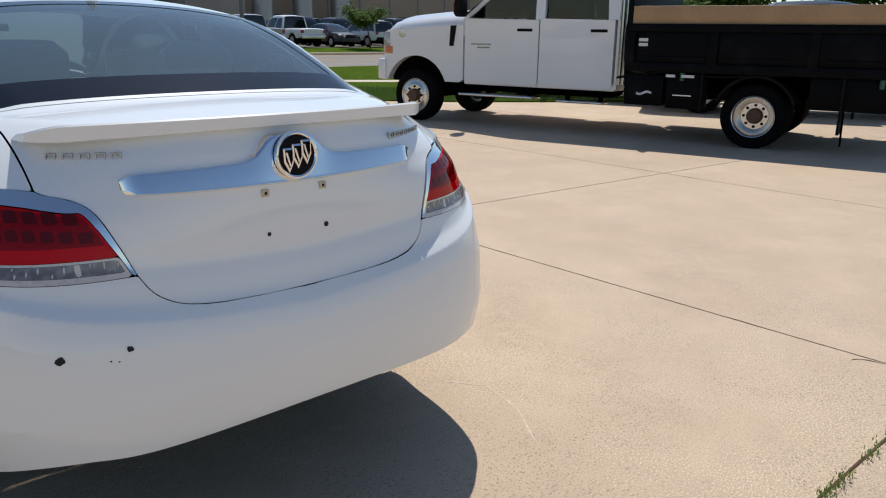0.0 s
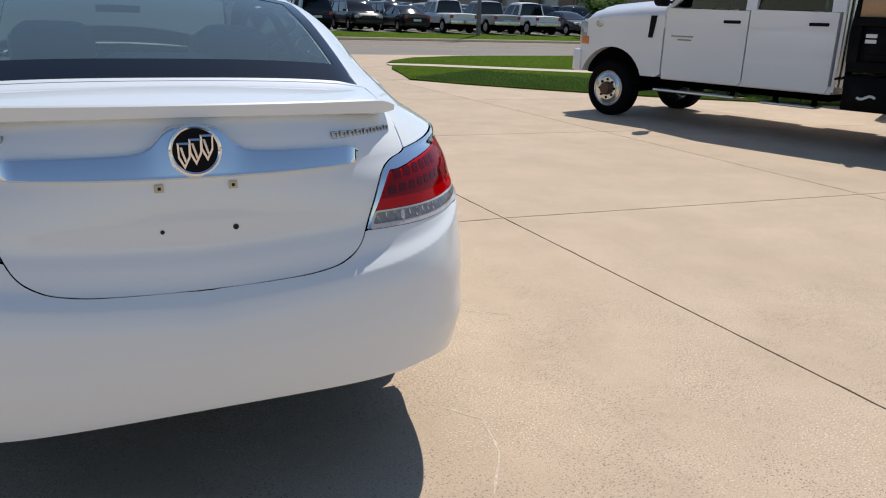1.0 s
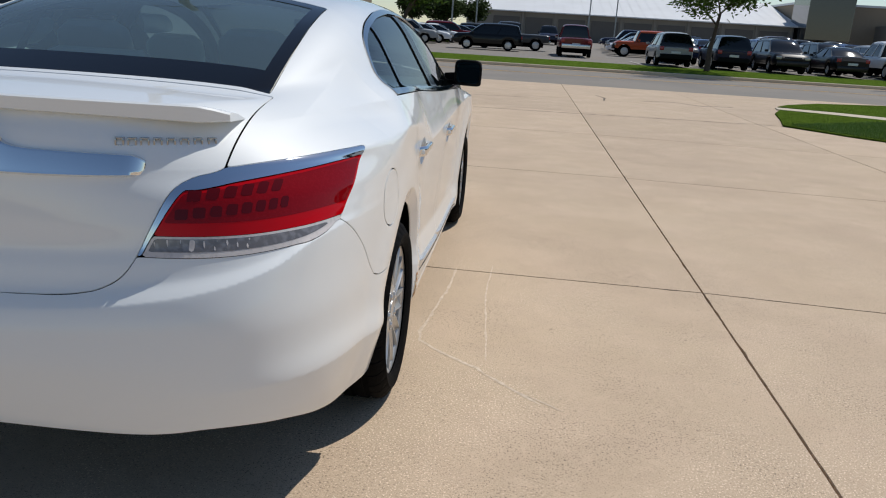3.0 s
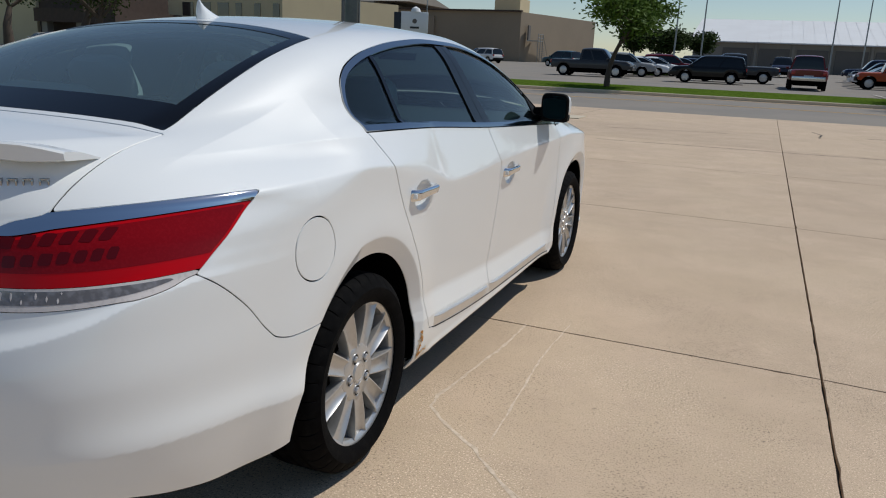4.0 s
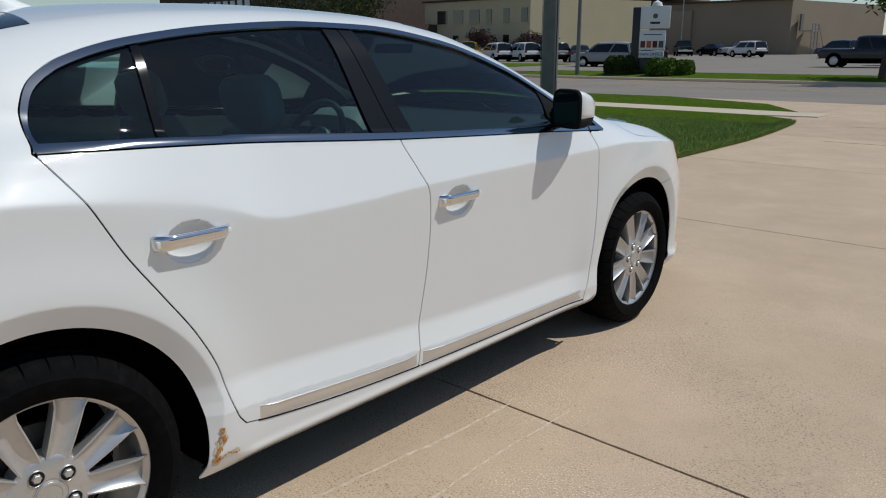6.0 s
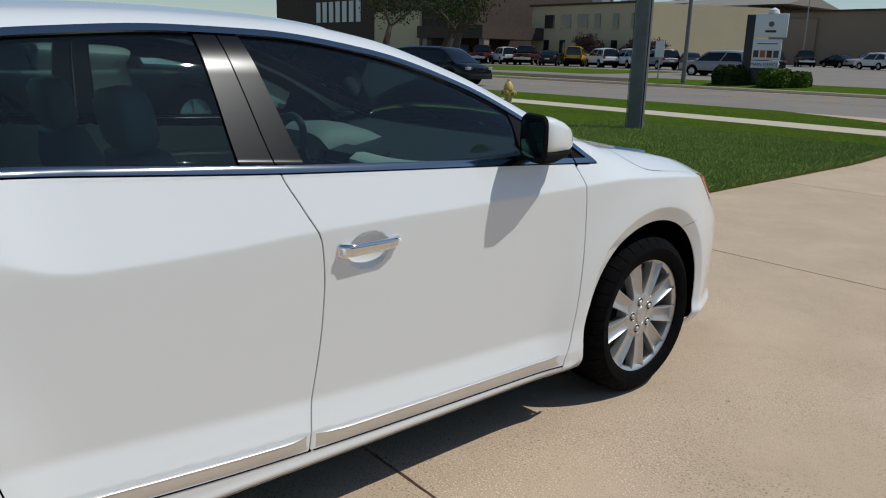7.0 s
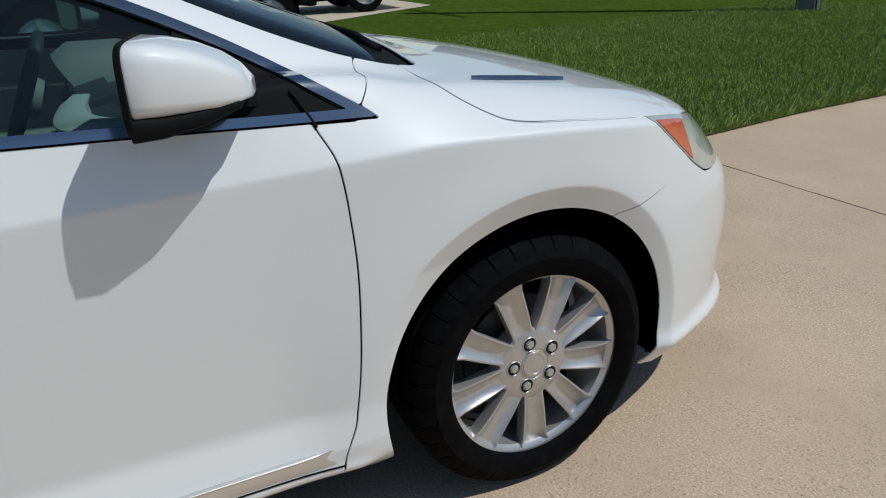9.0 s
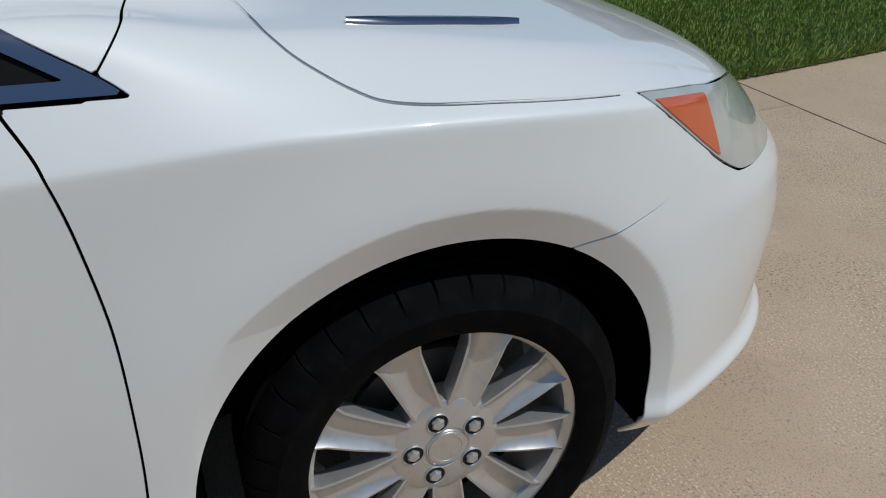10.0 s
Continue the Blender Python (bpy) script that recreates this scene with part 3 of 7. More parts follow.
def cut_skin(points, normals, region, lift=0.0, flange=0.012):
    """Vertices and faces of that part of a grid of points where region is below zero, with the rim turned inwards."""
    f = region(points[..., 0], points[..., 1], points[..., 2])
    f = np.where(np.abs(f) < 1e-7, -1e-7, f)
    p = points + normals * lift
    n, m = f.shape
    neg = f < 0
    full = neg[:-1, :-1] & neg[1:, :-1] & neg[1:, 1:] & neg[:-1, 1:]
    some = (neg[:-1, :-1] | neg[1:, :-1] | neg[1:, 1:] | neg[:-1, 1:]) & ~full
    used = np.zeros(f.shape, bool)
    for di, dj in ((0, 0), (1, 0), (1, 1), (0, 1)):
        used[di:n - 1 + di, dj:m - 1 + dj] |= full
    number = np.cumsum(used).reshape(f.shape) - 1
    verts, norms = list(p[used]), list(normals[used])
    quads = np.stack([number[:-1, :-1], number[1:, :-1], number[1:, 1:], number[:-1, 1:]], -1)[full]
    faces, rims = [tuple(q) for q in quads.tolist()], []
    index = {(int(i), int(j)): int(number[i, j]) for i, j in np.argwhere(used)}

    def corner(i, j):
        key = (i, j)
        if key not in index:
            index[key] = len(verts)
            verts.append(p[i, j])
            norms.append(normals[i, j])
        return index[key]

    def crossing(a, b):
        key = (a, b) if a < b else (b, a)
        if key not in index:
            t = f[key[0]] / (f[key[0]] - f[key[1]])
            index[key] = len(verts)
            verts.append(p[key[0]] * (1 - t) + p[key[1]] * t)
            norms.append(normals[key[0]] * (1 - t) + normals[key[1]] * t)
        return index[key]

    for i, j in np.argwhere(some):
        ring = [(i, j), (i + 1, j), (i + 1, j + 1), (i, j + 1)]
        poly, edge = [], []
        for k in range(4):
            a, b = ring[k], ring[(k + 1) % 4]
            if neg[a]:
                poly.append(corner(*a))
            if neg[a] != neg[b]:
                c = crossing(a, b)
                poly.append(c)
                edge.append((c, neg[a]))
        if len(set(poly)) >= 3:
            faces.append(tuple(dict.fromkeys(poly)))
            for k in range(len(edge)):
                if edge[k][1]:
                    rims.append((edge[k][0], edge[(k + 1) % len(edge)][0]))
    if flange:
        twin = {}

        def inner(v, depth, slot):
            if (v, slot) not in twin:
                twin[v, slot] = len(verts)
                verts.append(verts[v] - norms[v] * depth)
                norms.append(norms[v])
            return twin[v, slot]

        for a, b in rims:
            if a != b:
                faces.append((inner(a, 0.0, 0), inner(a, flange, 1), inner(b, flange, 1), inner(b, 0.0, 0)))
    return verts, faces

# ---- the white sedan: seams, panels and glass ----------------------------------
def over(curve, u, v, e=0.004):
    """How far v lies over the curve at u, square to it."""
    slope = np.clip((curve(u + e) - curve(u - e)) / (2 * e), -12, 12)
    return (v - curve(u)) / np.sqrt(1 + slope * slope)


rear_seam = pchip([0.30, 0.335, 0.36, 0.391, 0.513, 0.626, 0.754, 0.872, 1.0, 1.13], [0.545, 0.512, 0.494, 0.482, 0.447, 0.390, 0.303, 0.222, 0.149, 0.065])
mid_seam = pchip([0.25, 0.34, 0.437, 0.652, 0.75, 0.867, 0.966, 1.065, 1.25, 1.41, 1.5], [1.228, 1.238, 1.254, 1.279, 1.282, 1.272, 1.226, 1.177, 1.145, 1.121, 1.11])
front_seam = pchip([0.18, 0.265, 0.351, 0.543, 0.699, 0.835, 0.935, 1.0, 1.1, 1.2], [2.315, 2.329, 2.361, 2.383, 2.389, 2.380, 2.364, 2.336, 2.30, 2.27])
door_foot = pchip([0.4, 0.52, 0.62, 1.22, 1.6, 2.33, 2.5], [0.345, 0.328, 0.309, 0.267, 0.257, 0.243, 0.24])
glass_low = pchip([0.02, 0.10, 0.4, 1.2, 2.13, 2.46, 2.6], [1.120, 1.117, 1.108, 1.061, 1.017, 0.998, 0.99])
glass_up = pchip([0.03, 0.075, 0.09, 0.137, 0.26, 0.42, 0.70, 1.0, 1.25, 1.6, 1.95, 2.2, 2.40, 2.465, 2.5],
                 [1.06, 1.13, 1.205, 1.275, 1.334, 1.372, 1.408, 1.425, 1.421, 1.378, 1.278, 1.165, 1.045, 1.000, 0.96])
lid_edge = pchip([0.66, 0.690, 0.694, 0.703, 0.722, 0.755, 0.794, 0.84, 0.88, 0.92, 0.945, 0.962, 0.977, 0.990, 0.999, 1.3], [0.0, 0.02, 0.13, 0.27, 0.365, 0.416, 0.440, 0.459, 0.476, 0.493, 0.506, 0.522, 0.550, 0.594, 0.605, 0.607])
lamp_top = pchip([-1.1, -0.97, -0.945, -0.91, -0.79, -0.6, -0.505, -0.4], [0.978, 0.981, 0.987, 0.995, 1.007, 1.015, 1.016, 1.012])
lamp_low = pchip([-1.1, -1.03, -0.95, -0.87, -0.80, -0.74, -0.5], [0.792, 0.798, 0.808, 0.819, 0.833, 0.850, 0.87])
lens_split = pchip([-1.1, -1.0, -0.8, -0.6], [0.843, 0.846, 0.858, 0.866])
quarter_seam = pchip([-1.2, -0.76, -0.71, -0.6, -0.53, -0.49, -0.43, -0.27, 0.1], [0.87, 0.862, 0.835, 0.742, 0.660, 0.626, 0.611, 0.607, 0.605])
hood_seam = pchip([2.55, 2.62, 2.645, 2.666, 2.692, 2.724, 2.759, 2.80, 2.925, 3.15, 3.29, 3.417, 3.50, 3.62, 3.75], [1.14, 1.05, 1.026, 1.007, 0.989, 0.970, 0.955, 0.947, 0.934, 0.907, 0.884, 0.858, 0.835, 0.79, 0.72])
head_low = pchip([3.1, 3.152, 3.178, 3.242, 3.304, 3.375, 3.43, 3.5, 3.72], [0.94, 0.905, 0.886, 0.837, 0.789, 0.740, 0.714, 0.705, 0.70])
nose_seam = pchip([0.1, 0.66, 0.682, 0.690, 0.702, 0.716, 0.732, 0.76, 0.80, 0.87, 0.95], [2.99, 3.0, 3.03, 3.05, 3.10, 3.155, 3.208, 3.245, 3.262, 3.20, 3.15])
screen_edge = pchip([1.4, 1.62, 2.0, 2.45, 2.55, 2.64, 2.686, 2.705], [0.55, 0.565, 0.63, 0.695, 0.682, 0.645, 0.593, 0.30])
bumper_foot = pchip([-1.2, -1.12, -1.08, -0.96, -0.80, -0.65, -0.35], [0.372, 0.376, 0.388, 0.366, 0.318, 0.285, 0.268])
GAP = 0.0023


def wheel_gap(y, z):
    return np.maximum(0.402 - np.hypot(y - REAR_AXLE, z - HUB), 0.406 - np.hypot(y - FRONT_AXLE, z - HUB))


def in_lid(x, y, z):
    return np.maximum.reduce([over(lid_edge, z, np.abs(x)), 0.690 - z, y + 0.612 - 0.165 * x * x])


def in_lamp(x, y, z):
    return np.maximum.reduce([z - lamp_top(y), lamp_low(y) - z, (y + 0.728 - (z - 0.855) * 1.38) / 1.70, -over(lid_edge, z, np.abs(x)), y + 0.4])


def in_lens(x, y, z):
    return np.maximum.reduce([in_lamp(x, y, z) - 0.0006, z - lamp_top(y) + 0.027 - 0.03 * np.clip(y + 0.75, -0.2, 0.25), -over(lid_edge, z, np.abs(x)) + 0.010 + 0.09 * np.clip(z - 0.82, 0, 0.12)])


def in_bumper(x, y, z):
    return np.maximum.reduce([-in_lid(x, y, z), -in_lamp(x, y, z), over(quarter_seam, y, z), wheel_gap(y, z), bumper_foot(y) - z, y - 0.1])


def in_fuel(x, y, z):
    return np.hypot(y + 0.325, z - 0.832) - 0.090


def in_dlo(x, y, z):
    return np.maximum.reduce([over(glass_up, y, z), -over(glass_low, y, z), y - 2.47, 0.03 - y])


def in_door(x, y, z):
    return np.maximum.reduce([over(rear_seam, z, -y + 2 * rear_seam(z)), over(mid_seam, z, y), -over(door_foot, y, z), over(glass_low, y, z)])


def in_front_door(x, y, z):
    return np.maximum.reduce([-over(mid_seam, z, y), over(front_seam, z, y), -over(door_foot, y, z), over(glass_low, y, z)])


def in_screen(x, y, z):
    return np.maximum.reduce([over(screen_edge, y, np.abs(x)), 1.60 - 0.25 * x * x - y, y - 2.70, 1.02 - z])


def in_backlight(x, y, z):
    x = np.abs(x)
    return np.maximum.reduce([-0.590 + 0.165 * x * x - y, x - 0.588 + (y + 0.535) * 0.043, y - 0.262 + 0.16 * x * x, 1.1 - z])


def in_head(x, y, z):
    return np.maximum.reduce([-over(head_low, y, z), over(hood_seam, y, z), 3.10 - y, y - 3.70])


def in_hood(x, y, z):
    return np.maximum.reduce([-over(hood_seam, y, z), 2.60 - y, -in_screen(x, y, z), y - 3.76])


def in_nose(x, y, z):
    return np.maximum.reduce([-over(nose_seam, z, y), -in_head(x, y, z), -in_hood(x, y, z), wheel_gap(y, z), 0.185 - z])


def in_fender(x, y, z):
    return np.maximum.reduce([-over(front_seam, z, y), -in_nose(x, y, z), -in_head(x, y, z), -in_hood(x, y, z), -in_screen(x, y, z), -in_dlo(x, y, z), wheel_gap(y, z), 0.20 - z, np.minimum(over(glass_low, y, z) + 0.002, 2.420 + 0.85 * (z - 1.0) - y), 2.25 - y])


def in_shell(x, y, z):
    return np.maximum.reduce([-in_lid(x, y, z), -in_lamp(x, y, z), -in_bumper(x, y, z), -in_dlo(x, y, z), -in_door(x, y, z), -in_front_door(x, y, z),
                              -in_screen(x, y, z), -in_backlight(x, y, z), -in_hood(x, y, z), -in_head(x, y, z), -in_nose(x, y, z), -in_fender(x, y, z), wheel_gap(y, z), 0.195 - z, np.where(y < -0.05, quarter_seam(y) - z, -1.0), y - 2.56])


def shrunk(region, by=GAP):
    return lambda x, y, z: region(x, y, z) + (by(x, y, z) if callable(by) else by)


def tight_gap(x, y, z):
    """The bumper fits closely to the wing below the headlamp."""
    return GAP * (1 - 0.97 * np.clip((z - 0.722) / 0.018, 0, 1) * (y > 3.12) * (y < 3.32))


def both(verts, faces):
    """Adds the mirror image of a half, welded along the middle."""
    v, where = list(verts), []
    for p in verts:
        if abs(p[0]) < 1e-4:
            where.append(len(where))
        else:
            where.append(len(v))
            v.append((-p[0], p[1], p[2]))
    return v, list(faces) + [tuple(where[i] for i in f)[::-1] for f in faces]


def mirrored(verts, faces):
    return [(-p[0], p[1], p[2]) for p in verts], [tuple(f)[::-1] for f in faces]


SKIN = around_grid(0.0054)
SKIN_N = skin_normals(SKIN, 0.0015)
car = holder("sedan", pose(0, 0, 0), "pearl white four-door sedan with chrome trim parked on concrete", "car")


def true_shading(ob):
    """Takes the shading of a painted panel from the body's own form, so that its creases stay crisp."""
    data = ob.data
    co = np.empty(3 * len(data.vertices), np.float32)
    data.vertices.foreach_get("co", co)
    co = co.reshape(-1, 3).astype(float)
    n = skin_normals(co, 0.0012)
    deep = np.abs(car_body(co[:, 0], co[:, 1], co[:, 2])) > 0.0035
    n[deep] = 0
    data.normals_split_custom_set_from_vertices(n.tolist())
    return ob


def panel(name, region, mat, parent, label="", lift=0.0, flange=0.006, sides="both", gap=GAP):
    """Cuts one panel out of the skin. sides: one welded part over both halves, or a part on each."""
    v, f = cut_skin(SKIN, SKIN_N, shrunk(region, gap), lift, flange)
    if sides == "both":
        return [true_shading(link_mesh(name, *both(v, f), mat, parent, label, 180))]
    made = [true_shading(link_mesh(name, v, f, mat, parent, label, 180))]
    if sides == "pair":
        made.append(true_shading(link_mesh(name, *mirrored(v, f), mat, parent, label, 180)))
    return made


def no_fuel(x, y, z):
    return np.maximum(in_shell(x, y, z), -in_fuel(x, y, z))


body_right_v, body_right_f = cut_skin(SKIN, SKIN_N, shrunk(no_fuel), 0.0, 0.006)
body_left_v, body_left_f = cut_skin(SKIN, SKIN_N, shrunk(in_shell), 0.0, 0.006)
mv, mf = mirrored(body_left_v, body_left_f)
weld, joined_v, joined_i = {}, list(body_right_v), []
for i, p in enumerate(body_right_v):
    if abs(p[0]) < 1e-4:
        weld[round(p[1], 4), round(p[2], 4)] = i
for p in mv:
    key = (round(p[1], 4), round(p[2], 4))
    if abs(p[0]) < 1e-4 and key in weld:
        joined_i.append(weld[key])
    else:
        joined_i.append(len(joined_v))
        joined_v.append(p)
body_shell = link_mesh("body_shell", joined_v, list(body_right_f) + [tuple(joined_i[i] for i in f) for f in mf], PAINT, car, "white roof, pillars and rear wings", 180)
true_shading(body_shell)
panel("fuel_door", in_fuel, PAINT, car, sides="right", lift=0.0005)
panel("rear_bumper", in_bumper, PAINT, car, "white rear bumper with two black chips", gap=0.0012)
trunk_lid = panel("trunk_lid", in_lid, PAINT, car, "white trunk lid with a lip spoiler")[0]
hood = panel("hood", in_hood, PAINT, car, gap=0.0008)[0]
panel("front_bumper", in_nose, PAINT, car, gap=tight_gap)
panel("front_fender", in_fender, PAINT, car, sides="pair", gap=tight_gap)
rear_doors = panel("rear_door", in_door, PAINT, car, sides="pair")
front_doors = panel("front_door", in_front_door, PAINT, car, sides="pair")

# tail lamps and headlamps
for s in (0, 1):
    flip = (lambda v, f: (v, f)) if s == 0 else mirrored
    v, f = cut_skin(SKIN, SKIN_N, shrunk(lambda x, y, z: np.maximum(in_lamp(x, y, z), -in_lens(x, y, z)), 0.001), 0.004, 0.02)
    lamp = link_mesh("tail_lamp", *flip(v, f), CHROME, car, "red tail lamp in a chrome surround", 180)
    v, f = cut_skin(SKIN, SKIN_N, shrunk(lambda x, y, z: np.maximum(in_lens(x, y, z), lens_split(y) - z), 0.0006), 0.002, 0.02)
    link_mesh("red_lens", *flip(v, f), RED_LENS, lamp, "red plastic lens", 180)
    v, f = cut_skin(SKIN, SKIN_N, lambda x, y, z: np.maximum(in_lens(x, y, z) + 0.006, lens_split(y) + 0.030 - z), 0.0026, 0.002)
    link_mesh("lamp_field", *flip(v, f), RED_FIELD, lamp, "darker red reflector field", 180)
    v, f = cut_skin(SKIN, SKIN_N, shrunk(lambda x, y, z: np.maximum(in_lens(x, y, z), z - lens_split(y)), 0.0006), 0.002, 0.02)
    link_mesh("clear_lens", *flip(v, f), REVERSE_LENS, lamp, "clear reversing lens", 180)
    v, f = cut_skin(SKIN, SKIN_N, lambda x, y, z: np.maximum.reduce([in_lens(x, y, z) + 0.008, lamp_low(y) + 0.011 - z, z - lens_split(y) + 0.006]), 0.0028, 0.001)
    link_mesh("reflector_bowl", *flip(v, f), BOWL, lamp, "dark silver reflector", 180)
    for k in range(9):
        xc = 0.478 + 0.030 * k - 0.0006 * k * k
        v, f = cut_skin(SKIN[:235, 130:240], SKIN_N[:235, 130:240], lambda x, y, z: np.maximum.reduce([np.abs(x - xc) - (0.0060 if k == 3 else 0.0022), in_lens(x, y, z) + 0.009, lamp_low(y) + 0.012 - z, z - lens_split(y) + 0.007]), 0.0036, 0.001)
        if f:
            link_mesh("lens_rib", *flip(v, f), REVERSE_LENS, lamp, "", 180)
    for row, (zz, x0, n) in enumerate(((0.936, 0.556, 6), (0.897, 0.534, 8))):
        for k in range(n):
            xc = x0 + 0.039 * k - 0.0014 * k * k
            zc = zz + 0.10 * (xc - 0.55)
            v, f = cut_skin(SKIN[:235, 165:290], SKIN_N[:235, 165:290], lambda x, y, z: np.maximum(np.abs(x - xc) - 0.0140 + 0.0010 * k, np.abs(z - zc) - 0.0120), 0.0034, 0.002)
            if f:
                link_mesh("reflector_cell", *flip(v, f), LED_RED, lamp, "", 180)
    v, f = cut_skin(SKIN, SKIN_N, shrunk(in_head, 0.002), 0.001, 0.02)
    head = link_mesh("headlamp", *flip(v, f), HAZE_LENS, car, "hazed headlamp with an amber side marker", 180)
    v, f = cut_skin(SKIN, SKIN_N, lambda x, y, z: np.maximum.reduce([-over(head_low, y, z) + 0.006, over(hood_seam, y, z) + 0.010, 3.17 - y, y - 3.314 - 0.35 * (0.865 - z)]), 0.003, 0.01)
    link_mesh("amber_marker", *flip(v, f), AMBER_LENS, head, "amber side marker", 180)

# window surround, pillars, glass
for s in (0, 1):
    flip = (lambda v, f: (v, f)) if s == 0 else mirrored

    def opening(x, y, z):
        return np.maximum(in_dlo(x, y, z) + 0.019, -over(glass_low, y, z) + 0.013)

    def sail(x, y, z):
        return 2.125 + 0.10 * (z - 1.1) - y

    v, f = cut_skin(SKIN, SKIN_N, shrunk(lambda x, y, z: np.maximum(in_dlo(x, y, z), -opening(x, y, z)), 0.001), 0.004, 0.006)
    link_mesh("window_chrome", *flip(v, f), SHADED_CHROME, car, "dark chrome side window surround", 180)
    v, f = cut_skin(SKIN[::2, ::2], SKIN_N[::2, ::2], lambda x, y, z: np.maximum(in_dlo(x, y, z) - 0.045, -opening(x, y, z) - 0.003), -0.017, 0.0)
    link_mesh("window_seal", *flip(v, f), BLACK, car, "black rubber seal inside the window surround", 180)
    v, f = cut_skin(SKIN, SKIN_N, shrunk(lambda x, y, z: np.maximum.reduce([opening(x, y, z), over(mid_seam, z, y), mid_seam(z) - 0.10 + 0.10 * (z - 1.06) - y]), 0.002), 0.0, 0.014)
    link_mesh("pillar_cover", *flip(v, f), PILLAR, rear_doors[s], "black pillar cover", 180)
    v, f = cut_skin(SKIN, SKIN_N, shrunk(lambda x, y, z: np.maximum.reduce([opening(x, y, z), -over(mid_seam, z, y), y - mid_seam(z) - 0.085 + 0.06 * (z - 1.06)]), 0.002), 0.0, 0.014)
    link_mesh("pillar_cover", *flip(v, f), PILLAR, front_doors[s], "black pillar cover", 180)
    v, f = cut_skin(SKIN, SKIN_N, shrunk(lambda x, y, z: np.maximum.reduce([opening(x, y, z), np.abs(y - 0.385 - 0.10 * (z - 1.1)) - 0.012]), 0.0), -0.001, 0.014)
    link_mesh("window_divider", *flip(v, f), GLOSS_BLACK, rear_doors[s], "", 180)
    v, f = cut_skin(SKIN, SKIN_N, shrunk(lambda x, y, z: np.maximum(opening(x, y, z), sail(x, y, z)), 0.0), -0.002, 0.014)
    link_mesh("mirror_sail", *flip(v, f), BLACK, front_doors[s], "black corner trim", 180)
    for door, lo, hi in ((rear_doors[s], lambda y, z: 0.395 + 0.10 * (z - 1.1) - y, lambda y, z: y - mid_seam(z) + 0.10 - 0.10 * (z - 1.06)),
                         (rear_doors[s], lambda y, z: 0.0 - y, lambda y, z: y - 0.375 - 0.10 * (z - 1.1)),
                         (front_doors[s], lambda y, z: mid_seam(z) + 0.085 - 0.06 * (z - 1.06) - y, lambda y, z: -sail(0, y, z))):
        v, f = cut_skin(SKIN, SKIN_N, shrunk(lambda x, y, z: np.maximum.reduce([opening(x, y, z), lo(y, z), hi(y, z)]), 0.0), -0.006, 0.0)
        link_mesh("side_window", *flip(v, f), GLASS, door, "tinted side window", 180)

v, f = cut_skin(SKIN, SKIN_N, shrunk(in_backlight, 0.002), -0.003, 0.0)
back_glass = link_mesh("rear_window", *both(v, f), REAR_GLASS, car, "tinted rear window with a black border", 180)


def border(x, y, z):
    x = np.abs(x)
    clear = np.maximum.reduce([-0.475 + 0.165 * x * x - y, x - 0.545 + (y + 0.535) * 0.043, y - 0.20 + 0.16 * x * x])
    return np.maximum(in_backlight(x, y, z) + 0.002, -clear)


v, f = cut_skin(SKIN, SKIN_N, border, -0.0012, 0.0)
link_mesh("black_border", *both(v, f), GLOSS_BLACK, back_glass, "black ceramic border", 180)
v, f = cut_skin(SKIN, SKIN_N, shrunk(lambda x, y, z: np.maximum(in_screen(x, y, z), y - 2.56), 0.002), -0.003, 0.0)
link_mesh("windshield", *both(v, f), SCREEN_GLASS, car, "", 180)
v, f = cut_skin(SKIN[::2, ::2], SKIN_N[::2, ::2], lambda x, y, z: np.maximum.reduce([in_screen(x, y, z) - 0.004, -in_screen(x, y, z) - 0.030, y - 2.55]), -0.015, 0.0)
link_mesh("windshield_border", *both(v, f), BLACK, car, "black border of the windshield", 180)
v, f = cut_skin(SKIN, SKIN_N, shrunk(lambda x, y, z: np.maximum(in_screen(x, y, z), 2.56 - y), 0.001), -0.012, 0.01)
link_mesh("cowl", *both(v, f), BLACK, car, "black plastic cowl below the windshield", 180)
# added black shell under the skin, so that panel gaps look shaded
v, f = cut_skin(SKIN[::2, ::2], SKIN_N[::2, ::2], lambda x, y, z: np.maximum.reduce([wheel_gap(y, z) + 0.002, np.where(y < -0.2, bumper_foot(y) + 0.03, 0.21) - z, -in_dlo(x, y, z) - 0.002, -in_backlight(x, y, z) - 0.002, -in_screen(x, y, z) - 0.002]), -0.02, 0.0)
link_mesh("inner_shade_shell", *both(v, f), UNDER, car, "dark inner structure", 180)

# lip spoiler on the trunk
rings = []
for i in range(41):
    x = -0.597 + 1.194 * i / 40
    e = max(0.0, (abs(x) - 0.53) / 0.067) ** 1.5
    y = -1.003 + 0.118 * (x / 0.597) ** 2 + 0.035 * e
    z = 1.146 - 0.008 * (x / 0.6) ** 2 - 0.018 * e
    h = 0.031 + 0.008 * (x / 0.6) ** 2 - 0.022 * e
    rings.append([(x, y + 0.14, z - 0.034), (x, y + 0.05, z - 0.004), (x, y + 0.006, z + 0.001), (x, y, z - 0.003), (x, y + 0.002, z - h), (x, y + 0.008, z - h - 0.003), (x, y + 0.09, z - h - 0.006)])
Shape().loft(rings).part("spoiler", PAINT, trunk_lid, "white lip spoiler")

# chrome bar with a round emblem, number-plate clips and holes
@functools.lru_cache(None)
def tail_y(x, z):
    """Where the tail's face lies at a width and height."""
    p = cast(np.array([x]), np.array([-0.5]), np.array([z]), np.zeros(1), -np.ones(1), np.zeros(1), 0.0, 1.0)[0]
    return float(p[1])


rings = []
